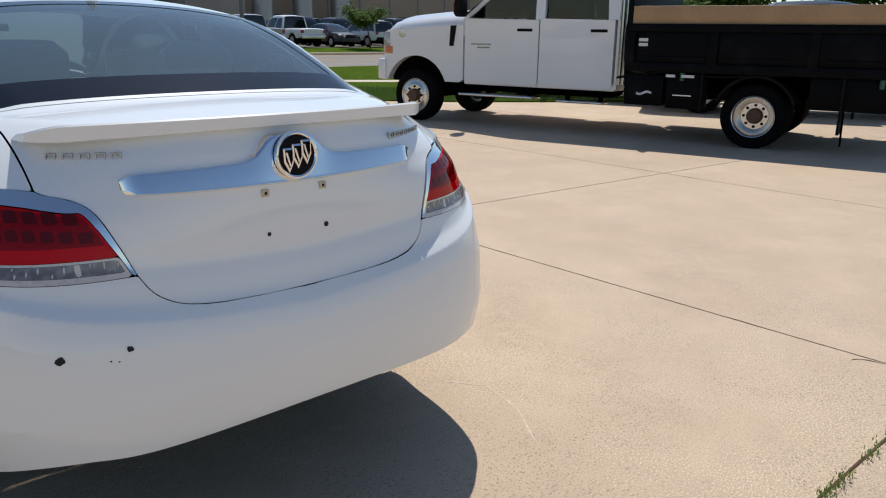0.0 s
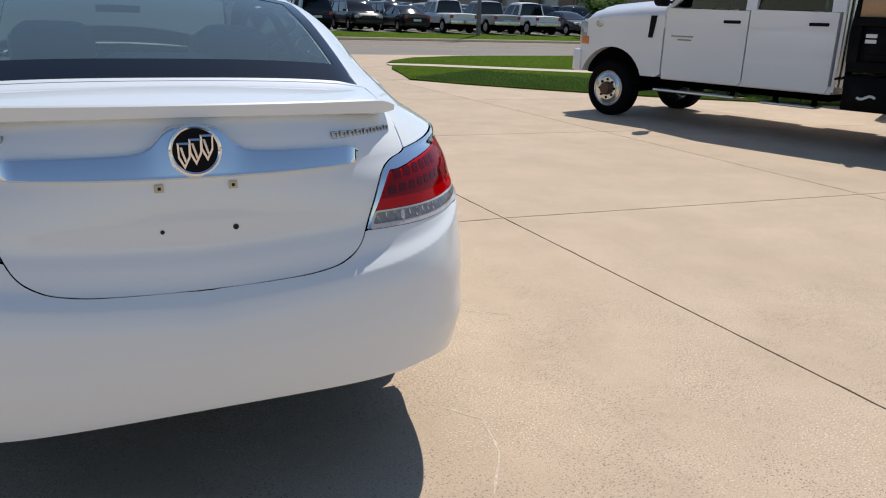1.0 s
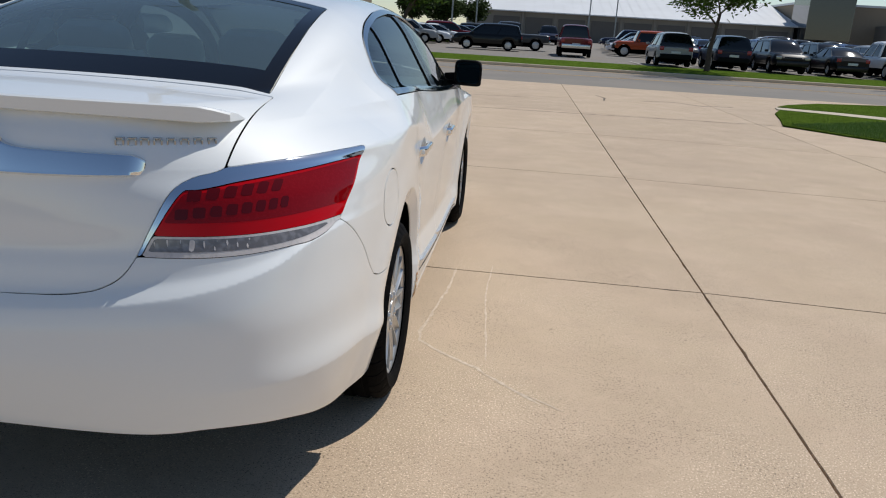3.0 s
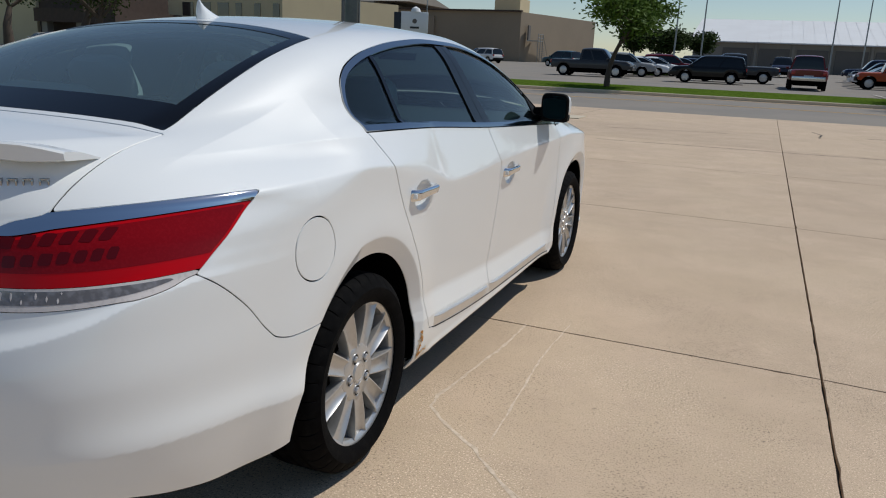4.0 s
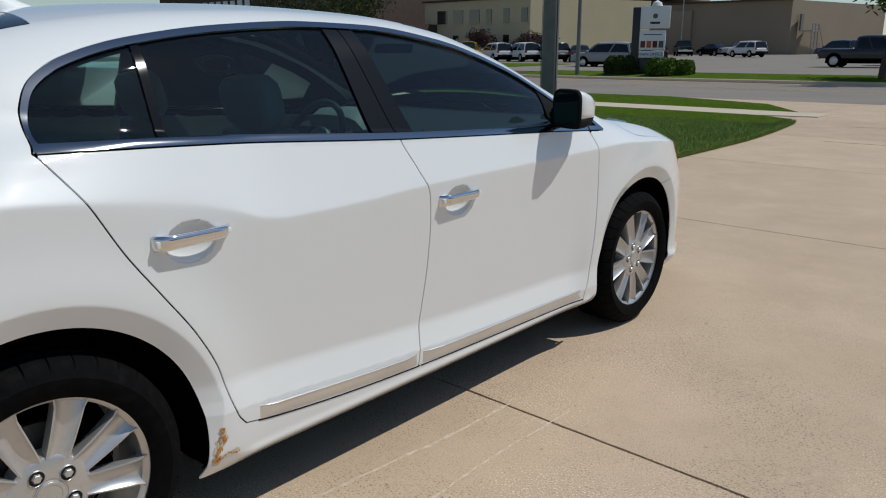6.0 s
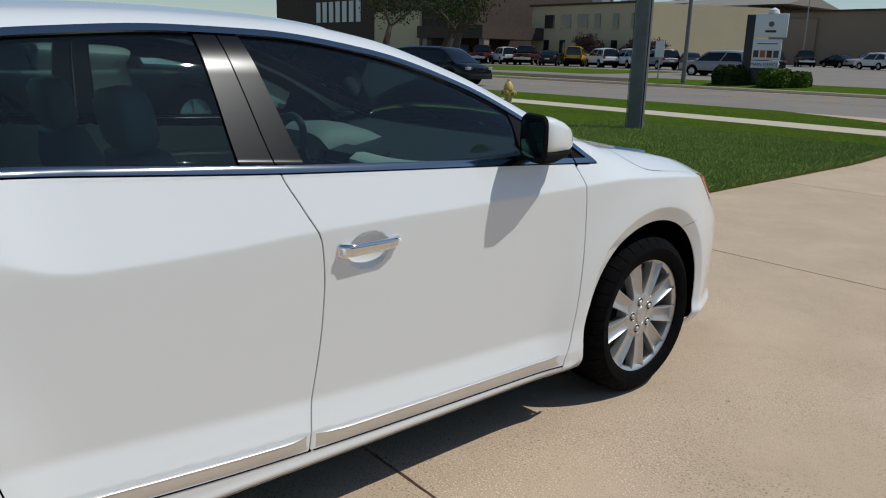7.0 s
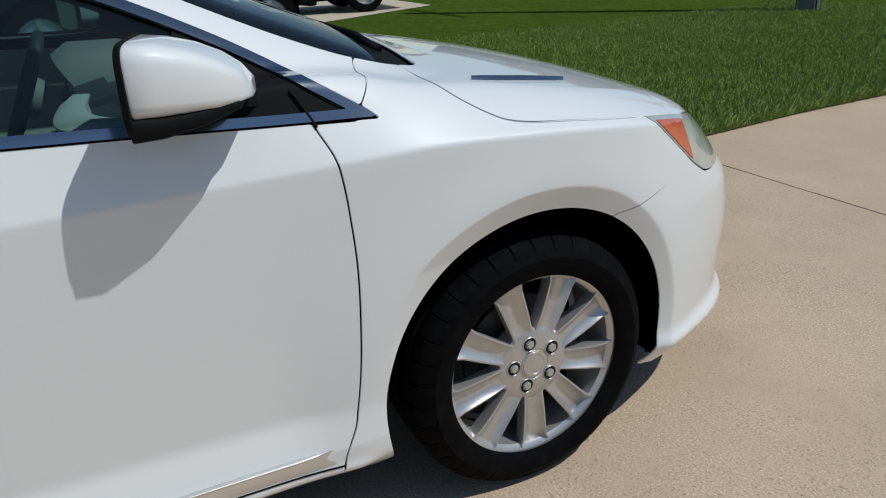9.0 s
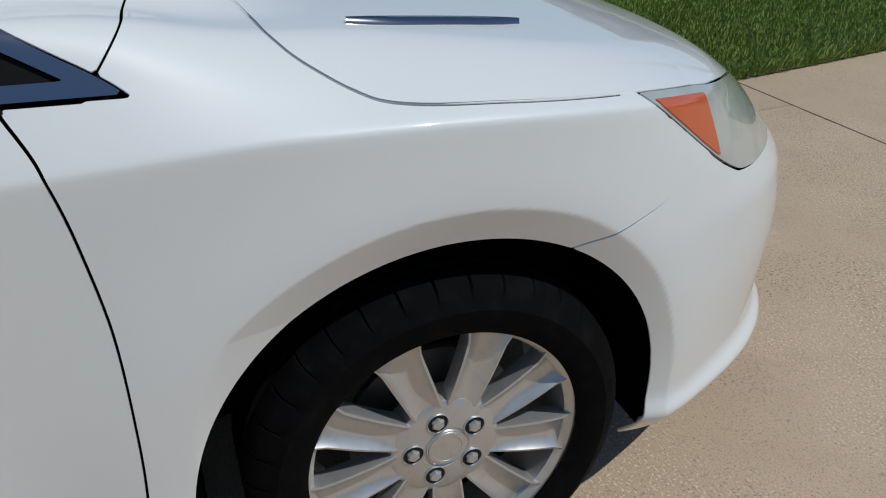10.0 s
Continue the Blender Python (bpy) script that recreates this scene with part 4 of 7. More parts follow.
for i in range(61):
    x = -0.440 + 0.880 * i / 60
    hump = 1 / (1 + (x / 0.088) ** 6)
    top, low = 1.030 - 0.004 * (x / 0.44) ** 2 + 0.066 * hump, 0.966 + 0.010 * (x / 0.44) ** 2
    end = max(0.0, (abs(x) - 0.415) / 0.025)
    top, out = top - 0.012 * end, 0.020 * (1 - 0.75 * end)
    face = tail_y(x, 1.0) + 0.001
    back = face + 0.03
    rings.append([(x, back + 0.012, top), (x, face - out * 0.25, top - 0.002), (x, face - out * 0.38, top - 0.008), (x, face - out * 0.95, low + 0.014), (x, face - out * 1.08, low + 0.006), (x, face - out * 0.6, low), (x, back, low)])
bar = Shape().loft(rings).part("chrome_bar", CHROME, trunk_lid, "chrome bar across the trunk lid", 60)
ey = tail_y(0, 1.0) - 0.027
turn_back = Matrix.Translation((0, ey, 1.040)) @ pose(0, 0, 0, 90 - 4)
emblem = Shape().lathe([(0.061, -0.012), (0.064, 0.0), (0.0625, 0.005), (0.058, 0.006), (0.054, 0.003)], 48, turn_back, cap=False).part("emblem", CHROME, bar, "round chrome and black emblem")
Shape().lathe([(0.0545, -0.004), (0.0545, 0.0025), (0.02, 0.004), (0.0001, 0.0042)], 48, turn_back).part("emblem_disc", ENAMEL, emblem, "black enamel disc")
for k in range(3):
    cx, cy = (k - 1) * 0.0275, (k - 1) * 0.009
    frame_poly = [(-0.0155, 0.029), (0.0155, 0.029), (0.0145, -0.008), (0.0, -0.036), (-0.0145, -0.008)]
    shield = Shape()
    n = len(frame_poly)
    outer = [(cx + a, cy + b - 0.25 * a * 0, 0.006) for a, b in frame_poly]
    inner = [(cx + a * 0.72, cy + 0.002 + b * 0.76, 0.0085) for a, b in frame_poly]
    base = [(x, y, 0.002) for x, y, z in outer]
    shield.add(base + outer + inner, [(i, (i + 1) % n, n + (i + 1) % n, n + i) for i in range(n)] + [(n + i, n + (i + 1) % n, 2 * n + (i + 1) % n, 2 * n + i) for i in range(n)], turn_back)
    slash = [(cx - 0.010, cy + 0.018), (cx - 0.004, cy + 0.018), (cx + 0.005, cy - 0.016), (cx + 0.001, cy - 0.020)]
    shield.add([(a, b, 0.0045) for a, b in slash] + [(a, b, 0.008) for a, b in slash], [(4, 5, 6, 7), (0, 1, 5, 4), (1, 2, 6, 5), (2, 3, 7, 6), (3, 0, 4, 7)], turn_back)
    shield.part("shield", CHROME, emblem, "", 20)
for x, z, w in ((-0.089, 0.946, 0.011), (0.089, 0.946, 0.011)):
    y = tail_y(x, z)
    Shape().box(x - w, x + w, y - 0.005, y + 0.01, z - 0.010, z + 0.010, 0.002).part("plate_clip", PLASTIC_CLIP, trunk_lid, "yellowed plate clip")
    Shape().box(x - 0.004, x + 0.004, y - 0.006, y + 0.01, z - 0.004, z + 0.004, 0.001).part("clip_slot", CHIP_HOLE_BLACK, trunk_lid)
for x, z, r in ((-0.090, 0.838, 0.0055), (0.089, 0.838, 0.0075)):
    Shape().lathe([(r, -0.004), (r, 0.0012), (r * 0.5, 0.0016)], 12, Matrix.Translation((x, tail_y(x, z), z)) @ pose(0, 0, 0, 90)).part("bolt_hole", CHIP_HOLE_BLACK, trunk_lid, "black bolt hole")
# maker's and model names as plain chrome blocks
for x0, x1, z, n in ((-0.563, -0.412, 1.064, 5), (0.362, 0.572, 1.052, 8)):
    for k in range(n):
        a = x0 + (x1 - x0) * (k + 0.10) / n
        b = x0 + (x1 - x0) * (k + 0.90) / n
        y = tail_y((a + b) / 2, z)
        tilt = -math.degrees(math.atan2(tail_y(b, z) - tail_y(a, z), -(b - a)))
        m = Matrix.Translation(((a + b) / 2, y, z)) @ Matrix.Rotation(math.atan2(tail_y(b, z) - tail_y(a, z), b - a), 4, "Z")
        h = (b - a) / 2
        Shape().box(-h, h, -0.005, 0.004, -0.0105, -0.0070, 0.001, m).box(-h, h, -0.005, 0.004, 0.0070, 0.0105, 0.001, m).box(-h, -h + 0.004, -0.005, 0.004, -0.009, 0.009, 0.001, m).box(h - 0.004, h, -0.005, 0.004, -0.009, 0.009, 0.001, m).part("name_block", SHADED_CHROME, trunk_lid, "plain chrome lettering block", 30)
# chips in the rear bumper
rng = random.Random(4)
for x, z, r in ((-0.640, 0.650, 0.011), (-0.500, 0.652, 0.008), (-0.545, 0.632, 0.0025), (-0.528, 0.628, 0.002)):
    ring = []
    for k in range(11):
        a = 2 * math.pi * k / 11
        q = r * rng.uniform(0.65, 1.15)
        ring.append((x + q * math.cos(a), z + q * math.sin(a)))
    s = Shape()
    s.add([(a, tail_y(a, b) - 0.0012, b) for a, b in ring], [tuple(range(11))])
    s.part("paint_chip", CHIP_HOLE_BLACK, car, "black chip in the paint", 0)

# rust on the wing ahead of the rear wheel
STAIN = material("rust_stain", (0.62, 0.50, 0.33), 0.7, spots=[(60, 0.7, (0.70, 0.64, 0.52), 0.5, 5)])


def blister(y, z, ry, rz, mat, out, name, label, n=13):
    ring = []
    for i in range(n):
        q = rng.uniform(0.55, 1.2)
        ring.append((y + ry * q * math.cos(2 * math.pi * i / n), z + rz * q * math.sin(2 * math.pi * i / n)))
    pts = cast(np.full(n, 0.5), np.array([a for a, b in ring]), np.array([b for a, b in ring]), np.ones(n), np.zeros(n), np.zeros(n), 0.0, 0.8)
    Shape().add([(p[0] + out, p[1], p[2]) for p in pts], [tuple(range(n))]).part(name, mat, car, label, 0)


rng = random.Random(8)
for k in range(9):
    blister(0.440 - 0.004 * k + rng.gauss(0, 0.004), 0.325 - 0.010 * k, 0.012, 0.014, STAIN, 0.0008 + 0.0001 * k, "rust_stain", "tan rust stain on the wing")
for k in range(4):
    blister(0.440 + 0.013 * k, 0.256 + 0.002 * k, 0.012, 0.006, STAIN, 0.0018 + 0.0001 * k, "rust_stain", "tan rust stain on the wing")
for k in range(26):
    t = rng.random()
    blister(0.446 - 0.028 * t + rng.gauss(0, 0.006), 0.343 - 0.095 * t, rng.uniform(0.002, 0.006), rng.uniform(0.003, 0.011), RUST, 0.0024 + 0.00005 * k, "rust_patch", "rust blister on the wing")
for k in range(8):
    blister(0.425 + 0.009 * k, 0.257 + rng.gauss(0, 0.003), rng.uniform(0.003, 0.006), 0.003, RUST, 0.0024 + 0.00005 * k, "rust_patch", "rust blister on the wing")

# door handles, door trim strips, hood vents
@functools.lru_cache(None)
def side_x(y, z):
    p = cast(np.array([0.3]), np.array([y]), np.array([z]), np.ones(1), np.zeros(1), np.zeros(1), 0.0, 1.0)[0]
    return float(p[0])


for door, y0, y1, zc in ((rear_doors, 0.285, 0.500, 0.889), (front_doors, 1.318, 1.530, 0.846)):
    for s in (1, -1):
        d = door[0 if s > 0 else 1]
        rings = []
        for i in range(13):
            t = i / 12
            y = y0 + (y1 - y0) * t
            plain = side_x(y0 - 0.03, zc) * (1 - t) + side_x(y1 + 0.03, zc) * t
            x = plain + 0.003 + 0.027 * min(1, 7 * t, 7 * (1 - t)) ** 0.5
            h = 0.0205 - 0.005 * t
            z = zc - 0.002 + 0.004 * t
            ring = [(s * (x - 0.012), y, z + h), (s * (x - 0.003), y, z + h * 0.86), (s * x, y, z + h * 0.40), (s * (x - 0.005), y, z - h * 0.7), (s * (x - 0.012), y, z - h), (s * (x - 0.019), y, z - h * 0.7), (s * (x - 0.019), y, z + h * 0.7)]
            rings.append(ring if s > 0 else ring[::-1])
        handle = Shape().loft(rings).part("door_handle", CHROME, d, "chrome door handle", 60)
        Shape().box(s * side_x(y0 + 0.02, zc) - 0.01, s * (side_x(y0 + 0.02, zc) + 0.02), y0 + 0.005, y0 + 0.03, zc - 0.012, zc + 0.006, 0.003).part("handle_mount", PAINT, handle)
        Shape().box(s * side_x(y1 - 0.02, zc) - 0.01, s * (side_x(y1 - 0.02, zc) + 0.02), y1 - 0.03, y1 - 0.005, zc - 0.004, zc + 0.010, 0.003).part("handle_mount", PAINT, handle)
for s in (0, 1):
    way = 1 - 2 * s
    for door, y0, y1 in ((rear_doors[s], 0.56, 1.235), (front_doors[s], 1.245, 2.32)):
        line = [y0 + (y1 - y0) * i / 20 for i in range(21)]
        # black tube drawn in for the dark gap between door and sill
        Shape().tube([(way * (side_x(y, float(door_foot(np.array(y)))) - 0.0005), y, float(door_foot(np.array(y)))) for y in line], 0.0028, 6).part("door_gap_line", BLACK, door, "black rubber seal", 60)
for s in (0, 1):
    way = 1 - 2 * s
    line = [(2.340, 0.997), (2.333, 1.012), (2.325, 1.028), (2.316, 1.045), (2.305, 1.063), (2.292, 1.085)]
    Shape().tube([(way * (side_x(y, z) + 0.0028), y, z) for y, z in line], 0.0034, 6).part("trim_gap", BLACK, front_doors[s], "black gap in the window trim", 60)
strip_low = pchip([0.5, 1.2, 1.6, 2.4], [0.338, 0.290, 0.279, 0.264])
for s in (0, 1):
    flip = (lambda v, f: (v, f)) if s == 0 else mirrored
    way = 1 - 2 * s
    for door, y0, y1 in ((rear_doors[s], 0.565, 1.222), (front_doors[s], 1.25, 2.305)):
        base, edge = [], []
        for i in range(25):
            t = i / 24
            y, near_end = y0 + (y1 - y0) * t, min(1.0, 14 * t, 14 * (1 - t)) ** 0.5
            zb = float(strip_low(np.array(y)))
            lo, hi = side_x(y, zb - 0.012), side_x(y, zb + 0.036)
            skin = lambda q: lo + (hi - lo) * (q - zb + 0.012) / 0.048
            ring = [(way * (skin(zb + d) + k * near_end), y, zb + d) for d, k in ((-0.014, -0.006), (-0.0135, 0.002), (0.026, 0.0125), (0.0275, 0.012), (0.028, -0.006))]
            base.append(ring if way > 0 else ring[::-1])
            ring = [(way * (skin(zb + d) + k * near_end), y, zb + d) for d, k in ((0.0255, 0.006), (0.0258, 0.0128), (0.0270, 0.0138), (0.0282, 0.0126), (0.0286, -0.003))]
            edge.append(ring if way > 0 else ring[::-1])
        strip = Shape().loft(base).part("door_trim_strip", STRIP, door, "satin metal trim strip with a chrome edge", 40)
        Shape().loft(edge).part("strip_edge", ALLOY, strip, "thin chrome edge", 60)
for s in (1, -1):
    pts, low = [], []
    for i in range(9):
        t = i / 8
        x, y = 0.732 + (0.679 - 0.732) * t, 2.759 + (3.05 - 2.759) * t
        z = float(cast(np.array([x]), np.array([y]), np.array([0.8]), np.zeros(1), np.zeros(1), np.ones(1), 0, 0.6)[0][2])
        w = 0.010 * min(1, 6 * t, 6 * (1 - t)) + 0.002
        pts.append([(s * (x - w), y, z + 0.001), (s * (x - w * 0.4), y, z + 0.009), (s * (x + w * 0.6), y, z + 0.007), (s * (x + w), y, z - 0.002)][::s])
    Shape().loft(pts).part("hood_vent", SHADED_CHROME, hood, "slim chrome vent trim with shade put in its colour", 60)
# roof aerial
z = float(roof(0.4)) - 0.014
rings = []
for i in range(9):
    t = i / 8
    y0, y1, w = 0.312 + 0.012 * t, 0.312 + 0.175 * (1 - t) ** 1.6 + 0.020, 0.024 * (1 - t) ** 0.7 + 0.0025
    rings.append([(w * c, y0 + (y1 - y0) * q, z + 0.074 * t) for c, q in ((0, 0.0), (0.8, 0.10), (1, 0.35), (0.55, 0.75), (0, 1.0), (-0.55, 0.75), (-1, 0.35), (-0.8, 0.10))])
Shape().loft(rings).part("roof_aerial", PAINT, car, "white shark-fin aerial", 60)

# ---- wheels, mirrors and cabin of the sedan ----------------------------------------
def tyre_shape(radius, width, rim, n=72):
    """A tyre about the x axis, its outer face at x = 0, with grooves and shoulder blocks."""
    w, s = width, Shape()
    rows = [(rim - 0.004, -0.012), (rim + 0.010, -0.002), (rim + 0.035, 0.004), (radius - 0.045, 0.006), (radius - 0.030, -0.004), (radius - 0.012, -0.016), (radius - 0.003, -0.030)]
    for g in (0.28, 0.5, 0.72):
        rows += [(radius, -w * (g - 0.06)), (radius - 0.008, -w * (g - 0.05)), (radius - 0.008, -w * (g + 0.03)), (radius, -w * (g + 0.04))]
    rows += [(radius - 0.003, -w + 0.03), (radius - 0.02, -w + 0.01), (radius - 0.06, -w), (rim, -w + 0.01)]
    n = 4 * (n // 2)
    s.lathe(rows, n, FACE_RIGHT, cap=False)
    for row in (4, 5, 6, 7, len(rows) - 4, len(rows) - 3):
        for i in range(1, n, 4):
            for q, turn, sink in ((-1, 0.83, 0), (0, 0.06, 0.007), (1, -0.83, 0)):
                x, y, z = s.v[row * n + i + q]
                a = math.atan2(z, y) + turn * 2 * math.pi / n * (1 if y * s.v[row * n + i + q + 1][2] - z * s.v[row * n + i + q + 1][1] > 0 else -1)
                r = math.hypot(y, z) - sink * (0.4 if row == 4 else 1)
                s.v[row * n + i + q] = (x, r * math.cos(a), r * math.sin(a))
    return s


def alloy_wheel(radius=0.245):
    """Nine broad spokes in a silver rim about the x axis, the face at x = 0."""
    s = Shape()
    r = radius
    s.lathe([(r - 0.020, -0.17), (r - 0.008, -0.16), (r - 0.022, -0.06), (r - 0.018, -0.012), (r - 0.006, -0.001), (r, 0.0), (r + 0.003, -0.006), (r + 0.003, -0.02), (r - 0.004, -0.17)], 72, FACE_RIGHT, cap=False)
    s.lathe([(0.100, -0.06), (0.100, -0.024), (0.097, -0.015), (0.088, -0.010), (0.042, -0.009), (0.040, -0.011), (0.0375, -0.011), (0.036, -0.008), (0.0001, -0.006)], 48, FACE_RIGHT)
    for k in range(9):
        a = 2 * math.pi * k / 9
        m = Matrix.Rotation(a, 4, "X")
        rings = []
        for i in range(8):
            t = i / 7
            q = 0.076 + (r - 0.010 - 0.076) * t
            w = 0.0265 + 0.0105 * t + 0.006 * max(0.0, t - 0.85) / 0.15
            x = -0.012 + 0.004 * math.sin(math.pi * t) + 0.008 * t
            lip = 0.0105 * min(1.0, 0.1 + 2.2 * t)
            rings.append([(x - 0.040, -w * 0.85, q), (x - 0.010, -w * 1.02, q), (x, -w, q), (x + 0.001, -w + 0.004, q), (x - lip, -w * 0.62, q), (x - lip * 1.6, 0, q), (x - lip, w * 0.62, q), (x + 0.001, w - 0.004, q), (x, w, q), (x - 0.010, w * 1.02, q), (x - 0.040, w * 0.85, q)])
        s.loft(rings, m=m)
    return s


def lug_nut():
    s = Shape()
    s.lathe([(0.0195, -0.010), (0.0200, 0.0006), (0.0190, 0.0016), (0.0178, 0.0004), (0.0174, -0.006)], 20, FACE_RIGHT, cap=False)
    s.lathe([(0.0118, -0.014), (0.0118, 0.003), (0.009, 0.006), (0.0001, 0.007)], 6, FACE_RIGHT)
    return s


def road_wheel(parent, x, y, side, spin):
    """One wheel with its tyre, rim, nuts and brake, the outer face at x."""
    m = Matrix.Translation((side * x, y, 0.333)) @ (Matrix.Rotation(math.pi, 4, "Z") if side < 0 else Matrix()) @ Matrix.Rotation(spin, 4, "X")
    wheel = tyre_shape(0.335, 0.235, 0.243).part("wheel", TYRE, parent, "worn black tyre on a silver nine-spoke alloy wheel", 40)
    wheel.matrix_local = m
    rim = alloy_wheel().part("rim", ALLOY, wheel, "silver nine-spoke alloy rim", 40)
    rim.location.x = -0.018
    nuts = None
    for k in range(5):
        a = -2 * math.pi * k / 5 - 0.035
        nut = lug_nut()
        ob = link_mesh("lug_nut", nut.v, nut.f, ALLOY, rim, "", 40) if nuts is None else new("lug_nut", nuts)
        ob.parent = rim
        nuts = ob.data
        ob.location = (-0.008, 0.0600 * math.sin(a), 0.0600 * math.cos(a))
        # flat black disc: the shade of the recess round the nut, as colour
        pocket = Shape().lathe([(0.0180, 0.0), (0.0180, 0.0012), (0.0001, 0.0013)], 20, FACE_RIGHT).part("pocket_shade", CHIP_HOLE_BLACK, rim)
        pocket.location = (-0.0098, 0.0600 * math.sin(a), 0.0600 * math.cos(a))
    Shape().lathe([(0.034, -0.008), (0.033, -0.0055), (0.027, -0.005), (0.026, -0.006), (0.0001, -0.0045)], 32, FACE_RIGHT).part("centre_cap", ALLOY, rim)
    Shape().lathe([(0.155, -0.115), (0.155, -0.10), (0.06, -0.095), (0.06, -0.07), (0.0001, -0.068)], 40, FACE_RIGHT).part("brake_disc", BRAKE, wheel, "worn steel brake disc")
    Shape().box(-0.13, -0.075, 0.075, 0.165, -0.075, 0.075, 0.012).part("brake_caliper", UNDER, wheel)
    return wheel


for side in (1, -1):
    for y, spin in ((REAR_AXLE, radians(22)), (FRONT_AXLE, radians(-60))):
        road_wheel(car, 0.905, y, side, spin)
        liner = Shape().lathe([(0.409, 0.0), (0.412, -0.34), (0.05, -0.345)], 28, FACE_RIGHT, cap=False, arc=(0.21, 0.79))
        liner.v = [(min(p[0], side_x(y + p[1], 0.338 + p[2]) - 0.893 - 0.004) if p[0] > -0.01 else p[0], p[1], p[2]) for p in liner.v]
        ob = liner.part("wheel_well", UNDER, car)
        ob.location = (side * 0.893, y, 0.338)
        if side < 0:
            ob.rotation_euler = (0, 0, math.pi)
Shape().box(-0.78, 0.78, 0.42, 2.42, 0.20, 0.235, 0.01).part("floor_pan", UNDER, car)
Shape().box(-0.52, 0.52, -0.90, -0.43, 0.30, 0.62, 0.05).part("boot_tub", UNDER, car)
Shape().box(-0.52, 0.52, 2.45, 3.5, 0.24, 0.85, 0.05).part("engine_bay", UNDER, car)
# exhaust tip tucked under the bumper
Shape().tube([(0.60, -0.40, 0.27), (0.62, -0.66, 0.30)], 0.032, 16).part("exhaust_pipe", UNDER, car)
# mirrors
for s in (1, -1):
    d = front_doors[0 if s > 0 else 1]

    def ring(y, x0, x1, z0, z1, power=4.6, n=28):
        pts = []
        for k in range(n):
            a = 2 * math.pi * k / n
            c, q = math.cos(a), math.sin(a)
            across = (x0 + x1) / 2 + (x1 - x0) / 2 * math.copysign(abs(c) ** (2 / power), c)
            pts.append((s * across, y - 0.36 * (across - 0.96), (z0 + z1) / 2 + (z1 - z0) / 2 * math.copysign(abs(q) ** (2 / power), q)))
        return pts if s > 0 else pts[::-1]

    mirror = Shape().loft([ring(2.0354, 0.876, 1.030, 1.072, 1.187), ring(2.0428, 0.872, 1.036, 1.070, 1.191), ring(2.0798, 0.872, 1.038, 1.072, 1.186), ring(2.1242, 0.874, 1.032, 1.074, 1.173),
                           ring(2.1642, 0.881, 1.018, 1.074, 1.154), ring(2.1931, 0.887, 0.994, 1.077, 1.132), ring(2.2121, 0.898, 0.966, 1.080, 1.108)][::-1]).part("door_mirror", PAINT, d, "white door mirror with a black base", 50)
    Shape().loft([ring(2.0280, 0.872, 1.034, 1.046, 1.190), ring(2.0383, 0.868, 1.039, 1.044, 1.1945), ring(2.0383, 0.868, 1.039, 1.044, 1.1945)][::-1]).part("mirror_rim", BLACK, mirror)
    Shape().loft([ring(2.0339, 0.872, 1.034, 1.040, 1.085), ring(2.0798, 0.874, 1.035, 1.042, 1.082), ring(2.1464, 0.881, 1.020, 1.054, 1.082), ring(2.1945, 0.891, 0.990, 1.068, 1.084)][::-1]).part("mirror_base", BLACK, mirror, "black lower shell")
    Shape().loft([ring(2.0269, 0.882, 1.025, 1.056, 1.180), ring(2.0277, 0.882, 1.025, 1.056, 1.180)][::-1]).part("mirror_glass", MIRROR, mirror, "mirror glass")
    Shape().loft([[(s * (0.80 + a), 2.20 + b, 1.045 + c) for a, b, c in ((0, -0.05, -0.01), (0, 0.11, -0.01), (0, 0.09, 0.035), (0, -0.04, 0.06))],
                  [(s * (0.90 + a), 2.16 + b, 1.065 + c) for a, b, c in ((0, -0.05, -0.015), (0, 0.05, -0.012), (0, 0.04, 0.02), (0, -0.04, 0.05))],
                  [(s * (0.96 + a), 2.13 + b, 1.075 + c) for a, b, c in ((0, -0.05, -0.015), (0, 0.04, -0.012), (0, 0.03, 0.02), (0, -0.04, 0.04))]], caps=True).part("mirror_arm", BLACK, mirror)

# cabin: seats, dash, wheel, shelf
def seat(x, y, parent, lean=12, head=True, width=0.50, mat=SEAT):
    thing = Shape()

    def pad(c, size, m):
        rings = []
        for i in range(7):
            t = -1 + 2 * i / 6
            k = (1 - abs(t) ** 3) ** 0.5 * 0.25 + 0.75 if abs(t) < 1 else 0.72
            row = []
            for q in range(20):
                a = 2 * math.pi * q / 20
                cx, cy = math.cos(a), math.sin(a)
                row.append((size[0] * k * math.copysign(abs(cx) ** 0.55, cx), size[1] * k * math.copysign(abs(cy) ** 0.55, cy), size[2] * t))
            rings.append(row)
        thing.loft(rings, m=Matrix.Translation(c) @ m)

    pad((x, y + 0.25, 0.46), (width / 2, 0.26, 0.07), Matrix())
    pad((x, y - 0.07, 0.78), (width / 2, 0.075, 0.30), pose(0, 0, 0, lean))
    ob = thing.part("seat", mat, parent, "grey leather seat", 60)
    if head:
        thing = Shape()
        pad((x, y - 0.155, 1.17 + (0.05 if lean > 15 else 0.0)), (0.135, 0.055, 0.085), pose(0, 0, 0, lean))
        thing.part("headrest", mat, ob, "", 60)
    return ob


for x in (-0.38, 0.38):
    seat(x, 1.12, car)
for x in (-0.31, 0.31):
    seat(x, 0.30, car, 20, True, 0.46)
seat(0.0, 0.30, car, 20, False, 0.30)
dash = Shape().prism([(2.0, 0.70), (1.95, 0.86), (2.0, 0.955), (2.25, 1.0), (2.56, 1.045), (2.56, 0.7)], -0.74, 0.74).part("dashboard", LEATHER_DARK, car, "two-tone dashboard with a dark soft top and pale trim", 40)
rows = []
